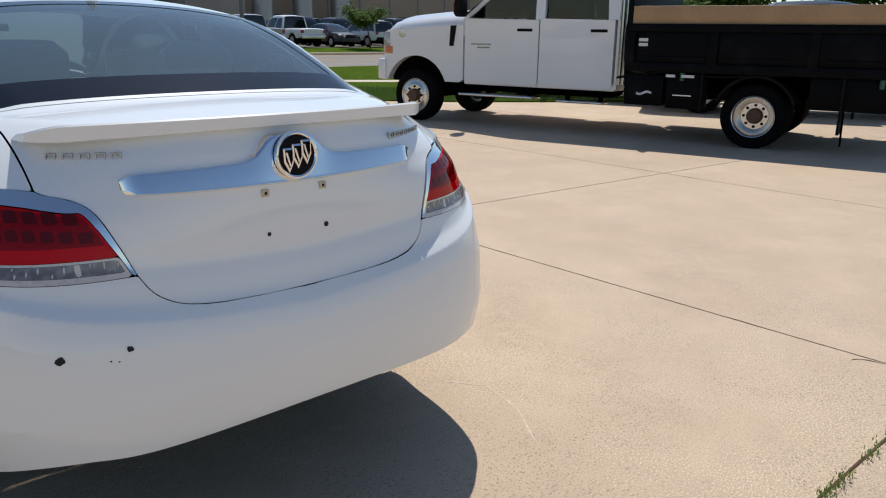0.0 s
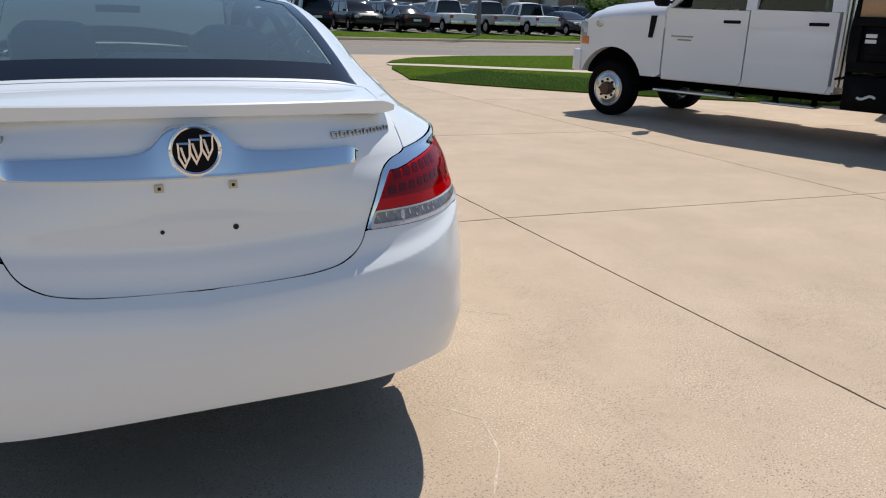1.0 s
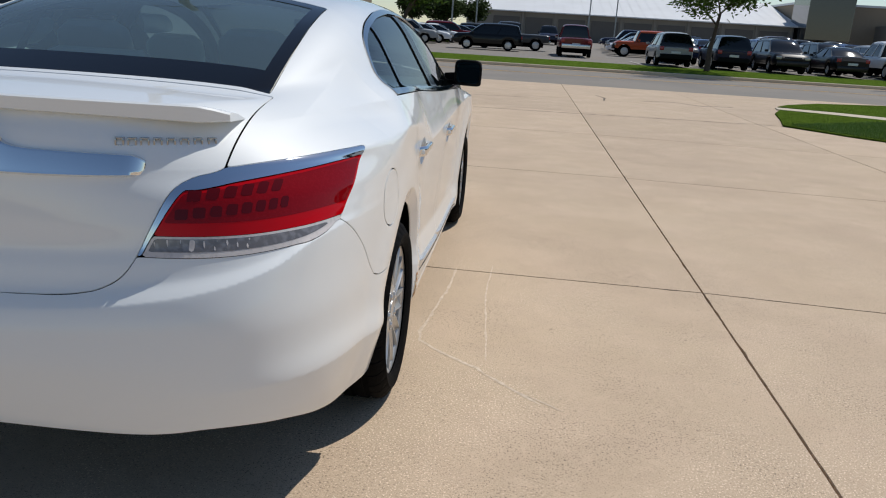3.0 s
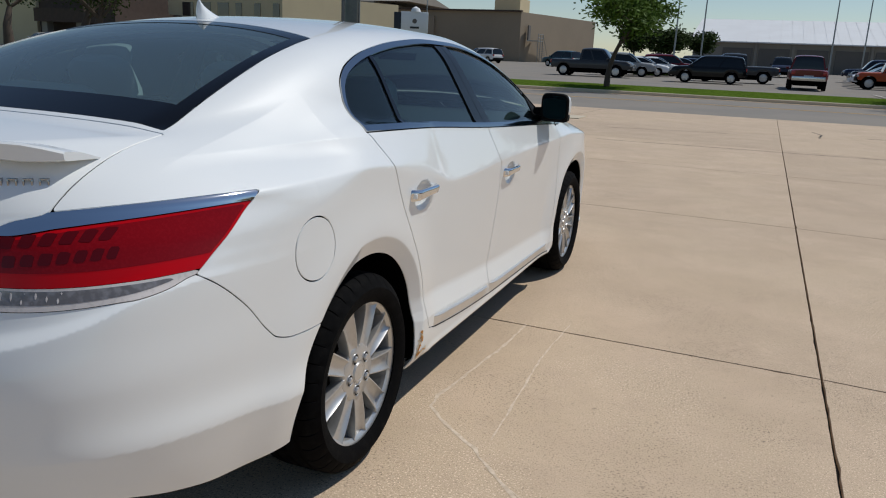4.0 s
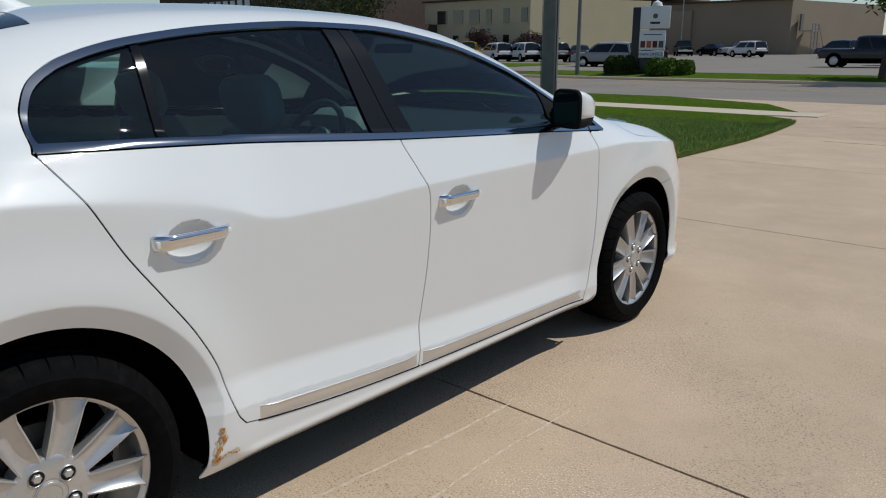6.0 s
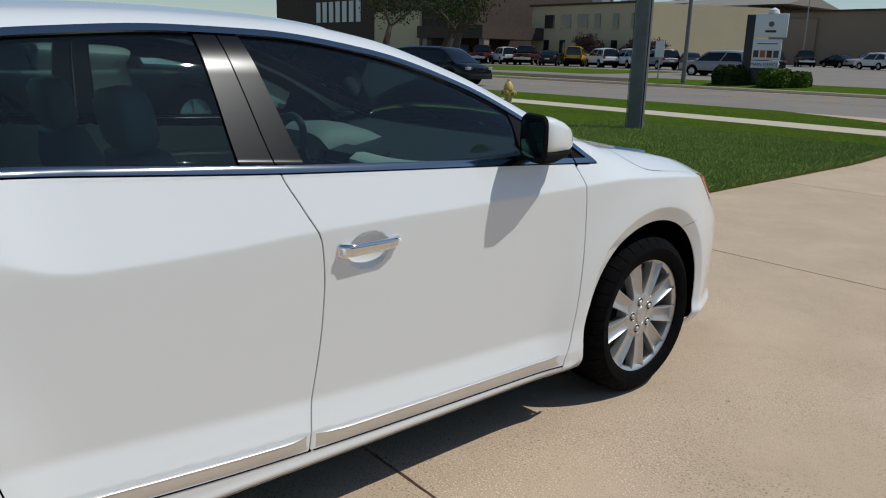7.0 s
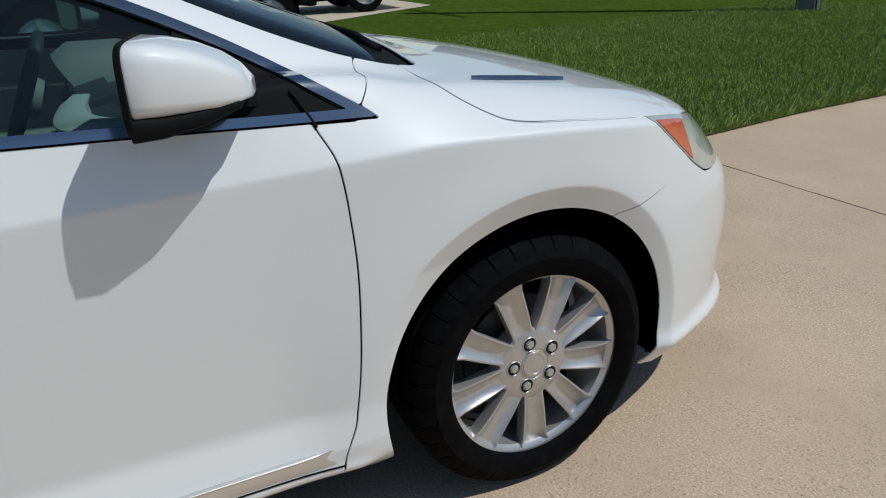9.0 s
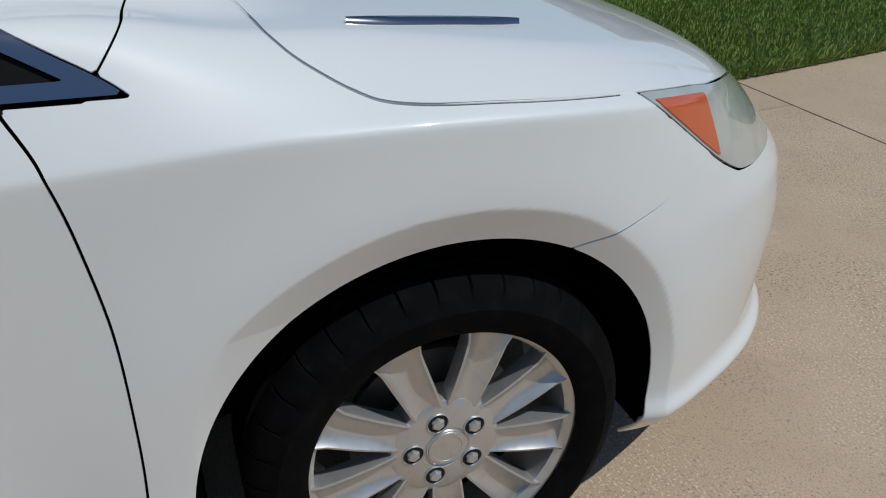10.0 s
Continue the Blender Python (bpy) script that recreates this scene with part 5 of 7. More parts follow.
for i in range(13):
    t = -1 + i / 6
    k, x = (1 - abs(t) ** 4) ** 0.5, -0.37 + 0.21 * t
    rows.append([(x, 2.30, 0.985), (x, 2.02 - 0.05 * k, 0.955), (x, 1.985 - 0.045 * k, 0.955 + 0.075 * k), (x, 2.02 - 0.03 * k, 0.965 + 0.098 * k), (x, 2.14, 0.975 + 0.085 * k), (x, 2.24, 0.985 + 0.045 * k)])
Shape().loft(rows).part("gauge_hood", DASH, dash, "grey padded gauge hood", 50)
Shape().loft([[(-0.54, 1.975, 0.88), (-0.20, 1.975, 0.88), (-0.22, 1.985, 1.01), (-0.52, 1.985, 1.01)], [(-0.54, 2.0, 0.88), (-0.20, 2.0, 0.88), (-0.22, 2.0, 1.01), (-0.52, 2.0, 1.01)]]).part("gauge_panel", LEATHER_DARK, dash, "dark gauge panel")
for x in (-0.45, -0.29):
    Shape().lathe([(0.052, 0.0), (0.050, 0.008), (0.046, 0.008), (0.045, 0.002), (0.0001, 0.002)], 24, Matrix.Translation((x, 1.978, 0.945)) @ pose(0, 0, 0, 90)).part("gauge", ALLOY, dash, "round gauge with a silver ring")
Shape().prism([(1.955, 0.70), (1.935, 0.86), (1.975, 0.965), (2.06, 0.985), (2.06, 0.70)], -0.16, 0.16).part("centre_stack", LEATHER_DARK, dash, "", 40)
Shape().box(-0.13, 0.13, 1.925, 1.95, 0.87, 0.93, 0.01).part("screen", ENAMEL, dash, "dark dashboard screen")
rows = []
for i in range(15):
    t = i / 14
    x, y, z = 0.06 + 0.66 * t, 1.955 - 0.03 * math.sin(math.pi * t) + 0.20 * t ** 4, 0.955 + 0.045 * t ** 3
    rows.append([(x, y - 0.016, z - 0.030), (x, y - 0.024, z), (x, y + 0.012, z + 0.024), (x, y + 0.05, z + 0.022), (x, y + 0.06, z - 0.03)])
Shape().loft(rows).part("dash_band", LEATHER, dash, "pale curved band across the dashboard", 60)
for x0, x1 in ((0.20, 0.70),):
    Shape().prism([(1.955, 0.80), (1.93, 0.845), (1.945, 0.885), (2.02, 0.90), (2.02, 0.80)], x0, x1).part("glove_box", LEATHER, dash, "pale glove box", 40)
    Shape().tube([(x0 - 0.02, 1.955, 0.915), ((x0 + x1) / 2, 1.945, 0.917), (x1, 1.97, 0.915)], 0.010, 8).part("wood_trim", ENAMEL, dash, "dark glossy trim line", 60)
    Shape().lathe([(0.045, 0.0), (0.045, 0.012), (0.036, 0.014), (0.034, 0.004), (0.0001, 0.004)], 20, Matrix.Translation((x1 - 0.03, 1.945, 0.935)) @ pose(0, 0, 0, 90)).part("air_vent", ALLOY, dash, "round silver-rimmed air vent")
for x in (-0.66, 0.66):
    Shape().lathe([(0.05, 0.0), (0.05, 0.012), (0.043, 0.014), (0.0001, 0.012)], 20, Matrix.Translation((x * 1.03, 2.40, 1.065))).part("speaker_grille", LEATHER_DARK, dash)
Shape().box(-0.13, 0.13, 0.9, 1.95, 0.40, 0.62, 0.04).part("centre_console", LEATHER_DARK, car, "dark centre console")
column = pose(-0.37, 1.845, 0.925, 66)
wheel_ring = [(0.185 * math.cos(2 * math.pi * k / 40), 0.185 * math.sin(2 * math.pi * k / 40), 0) for k in range(41)]
steering = Shape().tube(wheel_ring, 0.016, 10, column).part("steering_wheel", LEATHER_DARK, car, "dark leather steering wheel", 60)
Shape().lathe([(0.06, -0.05), (0.065, -0.02), (0.055, 0.0), (0.0001, 0.004)], 24, column).box(-0.175, -0.04, -0.02, 0.015, -0.02, 0.0, 0.006, column).box(0.04, 0.175, -0.02, 0.015, -0.02, 0.0, 0.006, column).box(-0.02, 0.02, -0.175, -0.04, -0.02, 0.0, 0.006, column).part("steering_hub", DASH, steering, "grey hub")
for x in (-0.115, 0.115):
    Shape().box(x - 0.05, x + 0.05, -0.012, 0.006, 0.0, 0.005, 0.002, column).part("spoke_trim", ALLOY, steering, "silver spoke trim")
Shape().box(-0.62, 0.62, -0.47, 0.06, 1.12, 1.145, 0.02).part("parcel_shelf", LEATHER_DARK, car, "dark parcel shelf below the rear window")
Shape().tube([(0.53 * k / 12, -0.470 + 0.165 * (0.53 * k / 12) ** 2, float(roof(np.array(-0.470 + 0.165 * (0.53 * k / 12) ** 2))) - 0.10 * (0.53 * k / 12) ** 2 - 0.10 * (0.53 * k / 12) ** 4 - 0.022) for k in range(-12, 13)], 0.007, 6).part("shelf_edge", LEATHER, car, "pale edge of the parcel shelf", 60)
rows = []
for t in (0.0, 0.15, 0.5, 0.85, 1.0):
    y, h, k = -0.435 + 0.13 * t, 0.070 + 0.022 * math.sin(math.pi * t), 0.19 - 0.02 * t
    rows.append([(-k, y, 1.143), (k, y, 1.143), (k - 0.02, y, 1.143 + h * 0.8), (k - 0.045, y, 1.143 + h), (-k + 0.045, y, 1.143 + h), (-k + 0.02, y, 1.143 + h * 0.8)])
brake_box = Shape().loft(rows).part("brake_light_housing", LEATHER, car, "pale high brake light housing", 60)
Shape().box(-0.135, 0.135, -0.439, -0.433, 1.160, 1.200, 0.004).part("brake_light_lens", LEATHER_DARK, brake_box, "dark brake light lens")
v, f = cut_skin(SKIN[::2, ::2], SKIN_N[::2, ::2], lambda x, y, z: np.maximum.reduce([-in_dlo(x, y, z) + 0.030, -in_backlight(x, y, z) - 0.01, -in_screen(x, y, z) - 0.01, 1.06 - z, y - 2.45, -0.50 - y]), -0.034, 0.0)
link_mesh("headliner", *both(v, f), LEATHER, car, "pale grey headliner", 180)
v, f = cut_skin(SKIN[::2, ::2], SKIN_N[::2, ::2], lambda x, y, z: np.maximum.reduce([z - glass_low(y), 0.35 - z, 0.5 - y, y - 2.35]), -0.055, 0.0)
for flip in (lambda a, b: (a, b), mirrored):
    link_mesh("door_lining", *flip(v, f), LEATHER, car, "grey door lining", 180)
Shape().loft([[(-0.12, 2.02, 1.33), (0.12, 2.02, 1.33), (0.12, 2.02, 1.39), (-0.12, 2.02, 1.39)], [(-0.10, 2.05, 1.335), (0.10, 2.05, 1.335), (0.10, 2.05, 1.385), (-0.10, 2.05, 1.385)]]).part("inner_mirror", BLACK, car)
# wipers on the cowl
for x0, x1 in ((0.56, -0.05), (-0.10, -0.62)):
    Shape().tube([(x0 - 0.06, 2.635, 1.068), (x0 - 0.12, 2.60, 1.105), (x1 + 0.1, 2.575, 1.125), (x1, 2.57, 1.125)], [0.014, 0.010, 0.007, 0.005], 8).part("wiper", BLACK, car, "black wiper arm")

# ---- the dump truck ------------------------------------------------------------
TRUCK_WHITE = material("truck_white_paint", (0.74, 0.75, 0.77), 0.3, coat=0.8, spots=[(1.5, 0.1, (0.58, 0.58, 0.57), 0.55, 5)])
BED_BLACK = material("black_bed_paint", (0.0030, 0.0034, 0.0045), 0.45, spots=[(2.5, 0.5, (0.012, 0.013, 0.015), 0.62, 6)], spec=0.06)
WOOD = material("pine_board", (0.42, 0.26, 0.13), 0.7, spots=[(3, 0.4, (0.30, 0.18, 0.09), 0.5, 8), (40, 0.3, (0.50, 0.34, 0.19), 0.6, 3)])
STEEL = material("polished_steel", (0.62, 0.62, 0.61), 0.22, 1.0)
BROWN_HUB = material("rusty_hub", (0.10, 0.055, 0.03), 0.7)
TRUCK_GLASS = glass_material("truck_glass", (0.18, 0.25, 0.26), 1.5)
STICKER = material("white_sticker", (0.7, 0.7, 0.68), 0.5)
TAIL_RED = material("red_lamp_plastic", (0.35, 0.01, 0.01), 0.25, coat=0.6)
AMBER = material("amber_lamp_plastic", (0.55, 0.16, 0.03), 0.3, coat=0.6)

truck = holder("dump_truck", Matrix.Translation((7.96, 6.83, 0)) @ pose(0, 0, 0, 0, 0, 15.6), "white crew-cab truck with a black dump bed, parked on concrete", "truck")


def arch(yc, r, z0, n=14, zc=0.42):
    """The points of a wheel arch from back to front."""
    a0 = math.asin((z0 - zc) / r)
    return [(yc + r * math.cos(a), zc + r * math.sin(a)) for a in [math.pi - a0 - (math.pi - 2 * a0) * i / n for i in range(n + 1)]]


nose = [(-0.85, 0.66), (-0.78, 0.62)] + arch(0.02, 0.585, 0.62) + [(0.612, 0.62), (0.63, 0.95), (0.63, 1.30), (0.60, 1.36), (0.40, 1.42), (-0.40, 1.46), (-0.85, 1.48)]
s = Shape()
for side in (-1, 1):
    s.prism(nose if side < 0 else nose[::-1], side * 0.60, side * 1.0, inset=0.012)
rows = []
for y, t in ((-0.86, 1.70), (-0.40, 1.675), (0.0, 1.64), (0.30, 1.615), (0.48, 1.575), (0.58, 1.50), (0.635, 1.38)):
    half = [(0.992, 1.30), (0.996, t - 0.27), (0.985, t - 0.20), (0.94, t - 0.13), (0.84, t - 0.075), (0.70, t - 0.045), (0.60, t - 0.010), (0.40, t + 0.012), (0.0, t + 0.02)]
    rows.append([(u, y, max(v, 1.29)) for u, v in half] + [(-u, y, max(v, 1.29)) for u, v in half[-2::-1]])
s.loft(rows)
fender = s.part("front_body", TRUCK_WHITE, truck, "white hood and front wings", 30)
# added dark box that makes the front wheel arches look shaded inside
Shape().box(-0.86, 0.86, -0.70, 0.56, 0.60, 1.24, 0.02).part("arch_shade_box", UNDER, truck)
Shape().lathe([(0.07, 0.0), (0.065, 0.006), (0.0001, 0.008)], 20, Matrix.Translation((-1.0, 0.28, 1.34)) @ FACE_RIGHT @ Matrix.Rotation(math.pi, 4, "X")).part("wing_badge", STEEL, truck, "plain round silver badge")
Shape().box(-1.03, 1.03, 0.58, 0.74, 0.62, 0.94, 0.03).part("front_bumper", TRUCK_WHITE, truck)
Shape().box(-1.01, -0.62, 0.50, 0.645, 1.02, 1.36, 0.03).part("headlight", CLEAR_LENS, truck, "clear and amber headlight")
Shape().box(-1.015, -0.9, 0.46, 0.60, 1.02, 1.14, 0.02).part("turn_light", AMBER, truck)
Shape().box(0.62, 1.01, 0.50, 0.645, 1.02, 1.36, 0.03).part("headlight", CLEAR_LENS, truck)
Shape().box(-0.62, 0.62, 0.56, 0.66, 0.98, 1.42, 0.03).part("grille", BLACK, truck)
Shape().prism([(-0.60, 1.16), (-0.67, 1.16), (-0.72, 1.46), (-0.62, 1.46)], -1.012, -0.9).part("wing_vent", BLACK, truck, "black vent behind the wheel")
Shape().prism([(-0.85, 1.42), (0.56, 1.36), (0.56, 1.385), (-0.85, 1.445)], -1.008, -0.95).part("wing_crease", TRUCK_WHITE, truck)
for name, y0, y1 in (("front_door", -0.87, -2.08), ("rear_door", -2.10, -3.20)):
    for side in (-1, 1):
        poly = [(y0, 0.70), (y0 - 0.04, 0.64), (y1 + 0.03, 0.62), (y1, 0.66), (y1, 1.545), (y0, 1.565)]
        door = Shape().prism(poly if side < 0 else poly[::-1], side * 0.85, side * 1.005).part(name, TRUCK_WHITE, truck, "white cab door", 30)
        hy = y1 + 0.22
        Shape().box(side * 1.0 - 0.02, side * 1.0 + 0.02, hy - 0.12, hy + 0.12, 1.385, 1.425, 0.012).part("handle", BLACK, door, "black door handle")
        s = 0.03
        win = [(y0 - 0.04, 1.57), (y1 + 0.06, 1.56), (y1 + 0.07, 2.10), (y0 - (0.72 if name == "front_door" else 0.02), 2.12), (y0 - 0.10, 1.66)]
        Shape().prism(win if side < 0 else win[::-1], side * 0.93, side * 0.945).part("window", TRUCK_GLASS, door, "dark tinted window")
for q, (ya, yb) in enumerate(((-1.32, -0.98), (-1.30, -1.08))):
    Shape().box(-1.008, -1.004, ya, yb, 1.185 - 0.045 * q, 1.205 - 0.045 * q).part("door_lettering", SHADED_CHROME, truck, "plain grey bar of faded lettering", 0)
Shape().box(-0.98, 0.98, -3.24, -0.85, 0.60, 0.70, 0.02).part("cab_sill", TRUCK_WHITE, truck)
roof_rings = [[(-0.98, -0.70, 1.60), (0.98, -0.70, 1.60), (0.98, -0.72, 1.62), (-0.98, -0.72, 1.62)],
              [(-0.97, -1.58, 2.14), (0.97, -1.58, 2.14), (0.90, -1.62, 2.22), (-0.90, -1.62, 2.22)],
              [(-0.97, -1.9, 2.14), (0.97, -1.9, 2.14), (0.88, -1.9, 2.27), (-0.88, -1.9, 2.27)],
              [(-0.97, -3.1, 2.13), (0.97, -3.1, 2.13), (0.88, -3.05, 2.26), (-0.88, -3.05, 2.26)],
              [(-0.97, -3.26, 2.0), (0.97, -3.26, 2.0), (0.88, -3.24, 2.2), (-0.88, -3.24, 2.2)]]
Shape().loft(roof_rings[1:]).part("cab_roof", TRUCK_WHITE, truck, "", 30)
for side in (-1, 1):
    for y0, y1, yt0, yt1 in ((-0.82, -0.90, -1.56, -1.66), (-2.02, -2.16, -2.02, -2.16), (-3.10, -3.26, -3.06, -3.24)):
        s = Shape()
        a, b = side * 0.995, side * 0.93
        s.loft([[(a, y0, 1.55), (a, y1, 1.55), (b, y1, 1.55), (b, y0, 1.55)], [(side * 0.96, yt0, 2.14), (side * 0.96, yt1, 2.14), (side * 0.89, yt1, 2.14), (side * 0.89, yt0, 2.14)]])
        s.part("cab_pillar", TRUCK_WHITE, truck, "", 30)
Shape().box(-0.98, 0.98, -3.27, -3.22, 0.62, 2.1, 0.02).part("cab_back", TRUCK_WHITE, truck)
Shape().loft([[(-0.86, -0.80, 1.64), (0.86, -0.80, 1.64), (0.86, -0.81, 1.65), (-0.86, -0.81, 1.65)], [(-0.84, -1.57, 2.13), (0.84, -1.57, 2.13), (0.84, -1.58, 2.14), (-0.84, -1.58, 2.14)]]).part("windshield", TRUCK_GLASS, truck)
for x in (-0.5, 0.5):
    Shape().box(x - 0.25, x + 0.25, -1.95, -1.75, 0.9, 1.75, 0.08).part("seat", LEATHER_DARK, truck)
Shape().box(-0.84, 0.84, -1.15, -0.86, 1.1, 1.52, 0.06).part("dashboard", LEATHER_DARK, truck)
Shape().tube([(-0.42 + 0.2 * math.cos(2 * math.pi * k / 24), -1.32 - 0.08 * math.sin(2 * math.pi * k / 24), 1.52 + 0.18 * math.sin(2 * math.pi * k / 24)) for k in range(25)], 0.016, 6).part("steering_wheel", LEATHER_DARK, truck)
for side in (-1, 1):
    m = Shape().box(side * 1.22 - 0.12, side * 1.22 + 0.12, -0.98, -0.86, 1.58, 1.98, 0.04).part("tow_mirror", BLACK, truck, "black towing mirror")
    Shape().box(side * 1.10 - 0.12, side * 1.10 + 0.10, -0.94, -0.90, 1.62, 1.66, 0.01).part("mirror_arm", BLACK, m)
    Shape().box(side * 1.22 - 0.10, side * 1.22 + 0.10, -0.855, -0.852, 1.62, 1.78, 0.0).part("amber_lens", TAIL_RED, m)
    Shape().box(side * 0.78, side * 1.06, -2.05, -0.80, 0.435, 0.475, 0.015).part("running_board", STEEL, truck, "bright running board")
    Shape().box(side * 0.78, side * 1.04, -3.10, -2.40, 0.42, 0.45, 0.012).part("running_board", STEEL, truck)
    for y in (-1.0, -1.9, -2.5, -3.0):
        Shape().box(side * 0.80, side * 0.84, y - 0.03, y + 0.03, 0.44, 0.64, 0.0).part("step_bracket", UNDER, truck)


def truck_wheel(x, y, side, dual):
    w = tyre_shape(0.402, 0.25, 0.262, 48).part("wheel", TYRE, truck, "black truck tyre on a polished wheel", 40)
    w.matrix_local = Matrix.Translation((side * x, y, 0.398)) @ (Matrix.Rotation(math.pi, 4, "Z") if side < 0 else Matrix())
    depth = -0.13 if dual else 0.03
    rim = Shape()
    rim.lathe([(0.262, -0.23), (0.262, -0.012), (0.258, 0.004), (0.250, 0.0), (0.240, -0.02), (0.225, depth - 0.02), (0.160, depth - 0.005), (0.155, depth)], 48, FACE_RIGHT, cap=False)
    rim.lathe([(0.18, depth - 0.03), (0.165, depth), (0.10, depth), (0.098, depth - 0.05)], 40, FACE_RIGHT, cap=False)
    rim = rim.part("rim", STEEL, w, "polished steel rim", 40)
    Shape().lathe([(0.10, depth - 0.05), (0.095, depth + 0.05), (0.08, depth + 0.07), (0.0001, depth + 0.075)], 32, FACE_RIGHT).part("hub", BROWN_HUB, w, "rusty brown hub")
    for k in range(8):
        a = 2 * math.pi * k / 8
        c = (depth, 0.133 * math.cos(a), 0.133 * math.sin(a))
        Shape().lathe([(0.020, -0.005), (0.018, 0.012), (0.0001, 0.016)], 8, Matrix.Translation(c) @ FACE_RIGHT).part("lug_nut", BLACK, rim)
    return w


for side in (-1, 1):
    truck_wheel(1.03, 0.0, side, False)
    truck_wheel(1.13, -5.1, side, True)
    t = tyre_shape(0.402, 0.25, 0.262, 32).part("inner_tyre", TYRE, truck, "", 40)
    t.matrix_local = Matrix.Translation((side * 0.85, -5.1, 0.398)) @ (Matrix.Rotation(math.pi, 4, "Z") if side < 0 else Matrix())
    Shape().box(side * 0.30, side * 0.40, -7.0, 0.5, 0.60, 0.84, 0.02).part("chassis_rail", UNDER, truck)
    Shape().box(side * 0.95, side * 1.20, -4.47, -4.44, 0.42, 0.95, 0.0).part("mud_flap", BLACK, truck)
    Shape().box(side * 0.95, side * 1.20, -6.08, -6.05, 0.25, 0.90, 0.0).part("mud_flap", BLACK, truck)
    Shape().box(side * 0.70, side * 1.12, -3.95, -3.42, 0.46, 0.86, 0.02).part("toolbox", BED_BLACK, truck, "black toolbox with a plain silver badge")
    Shape().box(side * 0.72, side * 1.05, -4.40, -4.0, 0.45, 0.80, 0.05).part("fuel_tank", UNDER, truck)
# the dump bed
bed = Shape().box(-1.18, 1.18, -6.85, -3.48, 0.90, 1.0, 0.01).part("dump_bed", BED_BLACK, truck, "black steel dump bed with side ribs")
for side in (-1, 1):
    # black skirt boxes that fill the dark region below the bed
    Shape().box(side * 0.66, side * 1.10, -4.42, -3.98, 0.44, 0.90, 0.02).part("skirt_box", BED_BLACK, truck, "black box under the bed")
    Shape().box(side * 0.68, side * 1.14, -6.80, -5.70, 0.52, 0.90, 0.02).part("rear_box", BED_BLACK, truck, "black box behind the wheel")
    Shape().loft([[(side * k, -5.1 + 0.50 * math.cos(a), 0.40 + 0.50 * math.sin(a)) for k in (0.70, 1.16)] + [(side * k, -5.1 + 0.47 * math.cos(a), 0.40 + 0.47 * math.sin(a)) for k in (1.16, 0.70)] for a in [0.35 + 2.45 * q / 12 for q in range(13)]]).part("mud_guard", BLACK, truck)
    Shape().tube([(side * 1.08, -3.30, 0.80), (side * 1.12, -3.9, 0.90), (side * 1.15, -4.6, 0.86), (side * 1.14, -5.6, 0.92)], 0.014, 6).part("air_hose", BLACK, truck)
    Shape().box(side * 1.11, side * 1.125, -4.32, -4.08, 0.60, 0.62, 0.004).part("box_latch", STEEL, truck)
    Shape().box(side * 1.205, side * 1.225, -4.36, -4.20, 0.84, 0.875, 0.004).part("reflector", STICKER, truck)
    Shape().box(side * 1.205, side * 1.225, -4.12, -4.00, 0.84, 0.875, 0.004).part("reflector", STICKER, truck)
    for y in (-4.05, -5.12, -6.28):
        Shape().box(side * 1.165, side * 1.195, y - 0.42, y + 0.42, 1.06, 1.10, 0.006).part("pressed_edge", BED_BLACK, bed)
for q in range(5):
    Shape().tube([(-1.02 + 0.03 * q, -3.40 + 0.02 * (q % 2), 0.75), (-1.03 + 0.035 * q, -3.37, 1.3), (-0.98 + 0.03 * q, -3.40, 2.0)], 0.016, 6).part("hydraulic_hose", BLACK, truck)
Shape().box(-0.75, 0.75, -3.44, -3.34, 1.55, 2.10, 0.02).part("cab_guard", BED_BLACK, truck, "black guard behind the cab")
Shape().box(-0.9, 0.9, -5.2, -5.0, 0.33, 0.45, 0.03).part("rear_axle", UNDER, truck)
Shape().box(-0.9, 0.9, -0.08, 0.08, 0.33, 0.45, 0.03).part("front_axle", UNDER, truck)
Shape().box(-0.28, 0.28, -3.0, 0.3, 0.45, 0.9, 0.1).part("gearbox", UNDER, truck)
Shape().tube([(-1.125, -3.80 + 0.20 * k / 6, 0.62 + 0.02 * math.sin(k)) for k in range(7)], 0.016, 6).part("toolbox_badge", STICKER, truck)
# sides of the dump bed
for side in (-1, 1):
    Shape().box(side * 1.13, side * 1.18, -6.85, -3.48, 1.0, 1.46, 0.008).part("bed_side", BED_BLACK, bed)
    Shape().box(side * 1.10, side * 1.24, -6.87, -3.46, 1.40, 1.50, 0.02).part("top_rail", BED_BLACK, bed)
    Shape().box(side * 1.12, side * 1.22, -6.87, -3.46, 0.90, 1.02, 0.015).part("bottom_rail", BED_BLACK, bed)
    Shape().box(side * 1.14, side * 1.19, -6.80, -3.50, 1.50, 1.72, 0.008).part("side_board", WOOD, bed, "bare pine side board")
    for y in (-3.50, -4.55, -5.70, -6.82):
        Shape().box(side * 1.14, side * 1.225, y - 0.06, y + 0.06, 1.0, 1.42, 0.012).part("rib", BED_BLACK, bed)
for z in (1.22, 1.28):
    Shape().box(-1.185, -1.182, -3.72, -3.60, z, z + 0.04, 0.0).part("sticker", STICKER, bed)
Shape().box(-1.18, 1.18, -3.50, -3.44, 0.95, 2.0, 0.02).part("bed_headboard", BED_BLACK, bed)
Shape().box(-1.18, 1.18, -6.90, -6.84, 0.95, 1.6, 0.02).part("tailgate", BED_BLACK, bed)
for y in (-3.36, -3.30):
    Shape().tube([(-1.0, y, 0.7), (-1.0, y, 2.05)], 0.025, 8).part("hydraulic_pipe", SHADED_CHROME, truck)
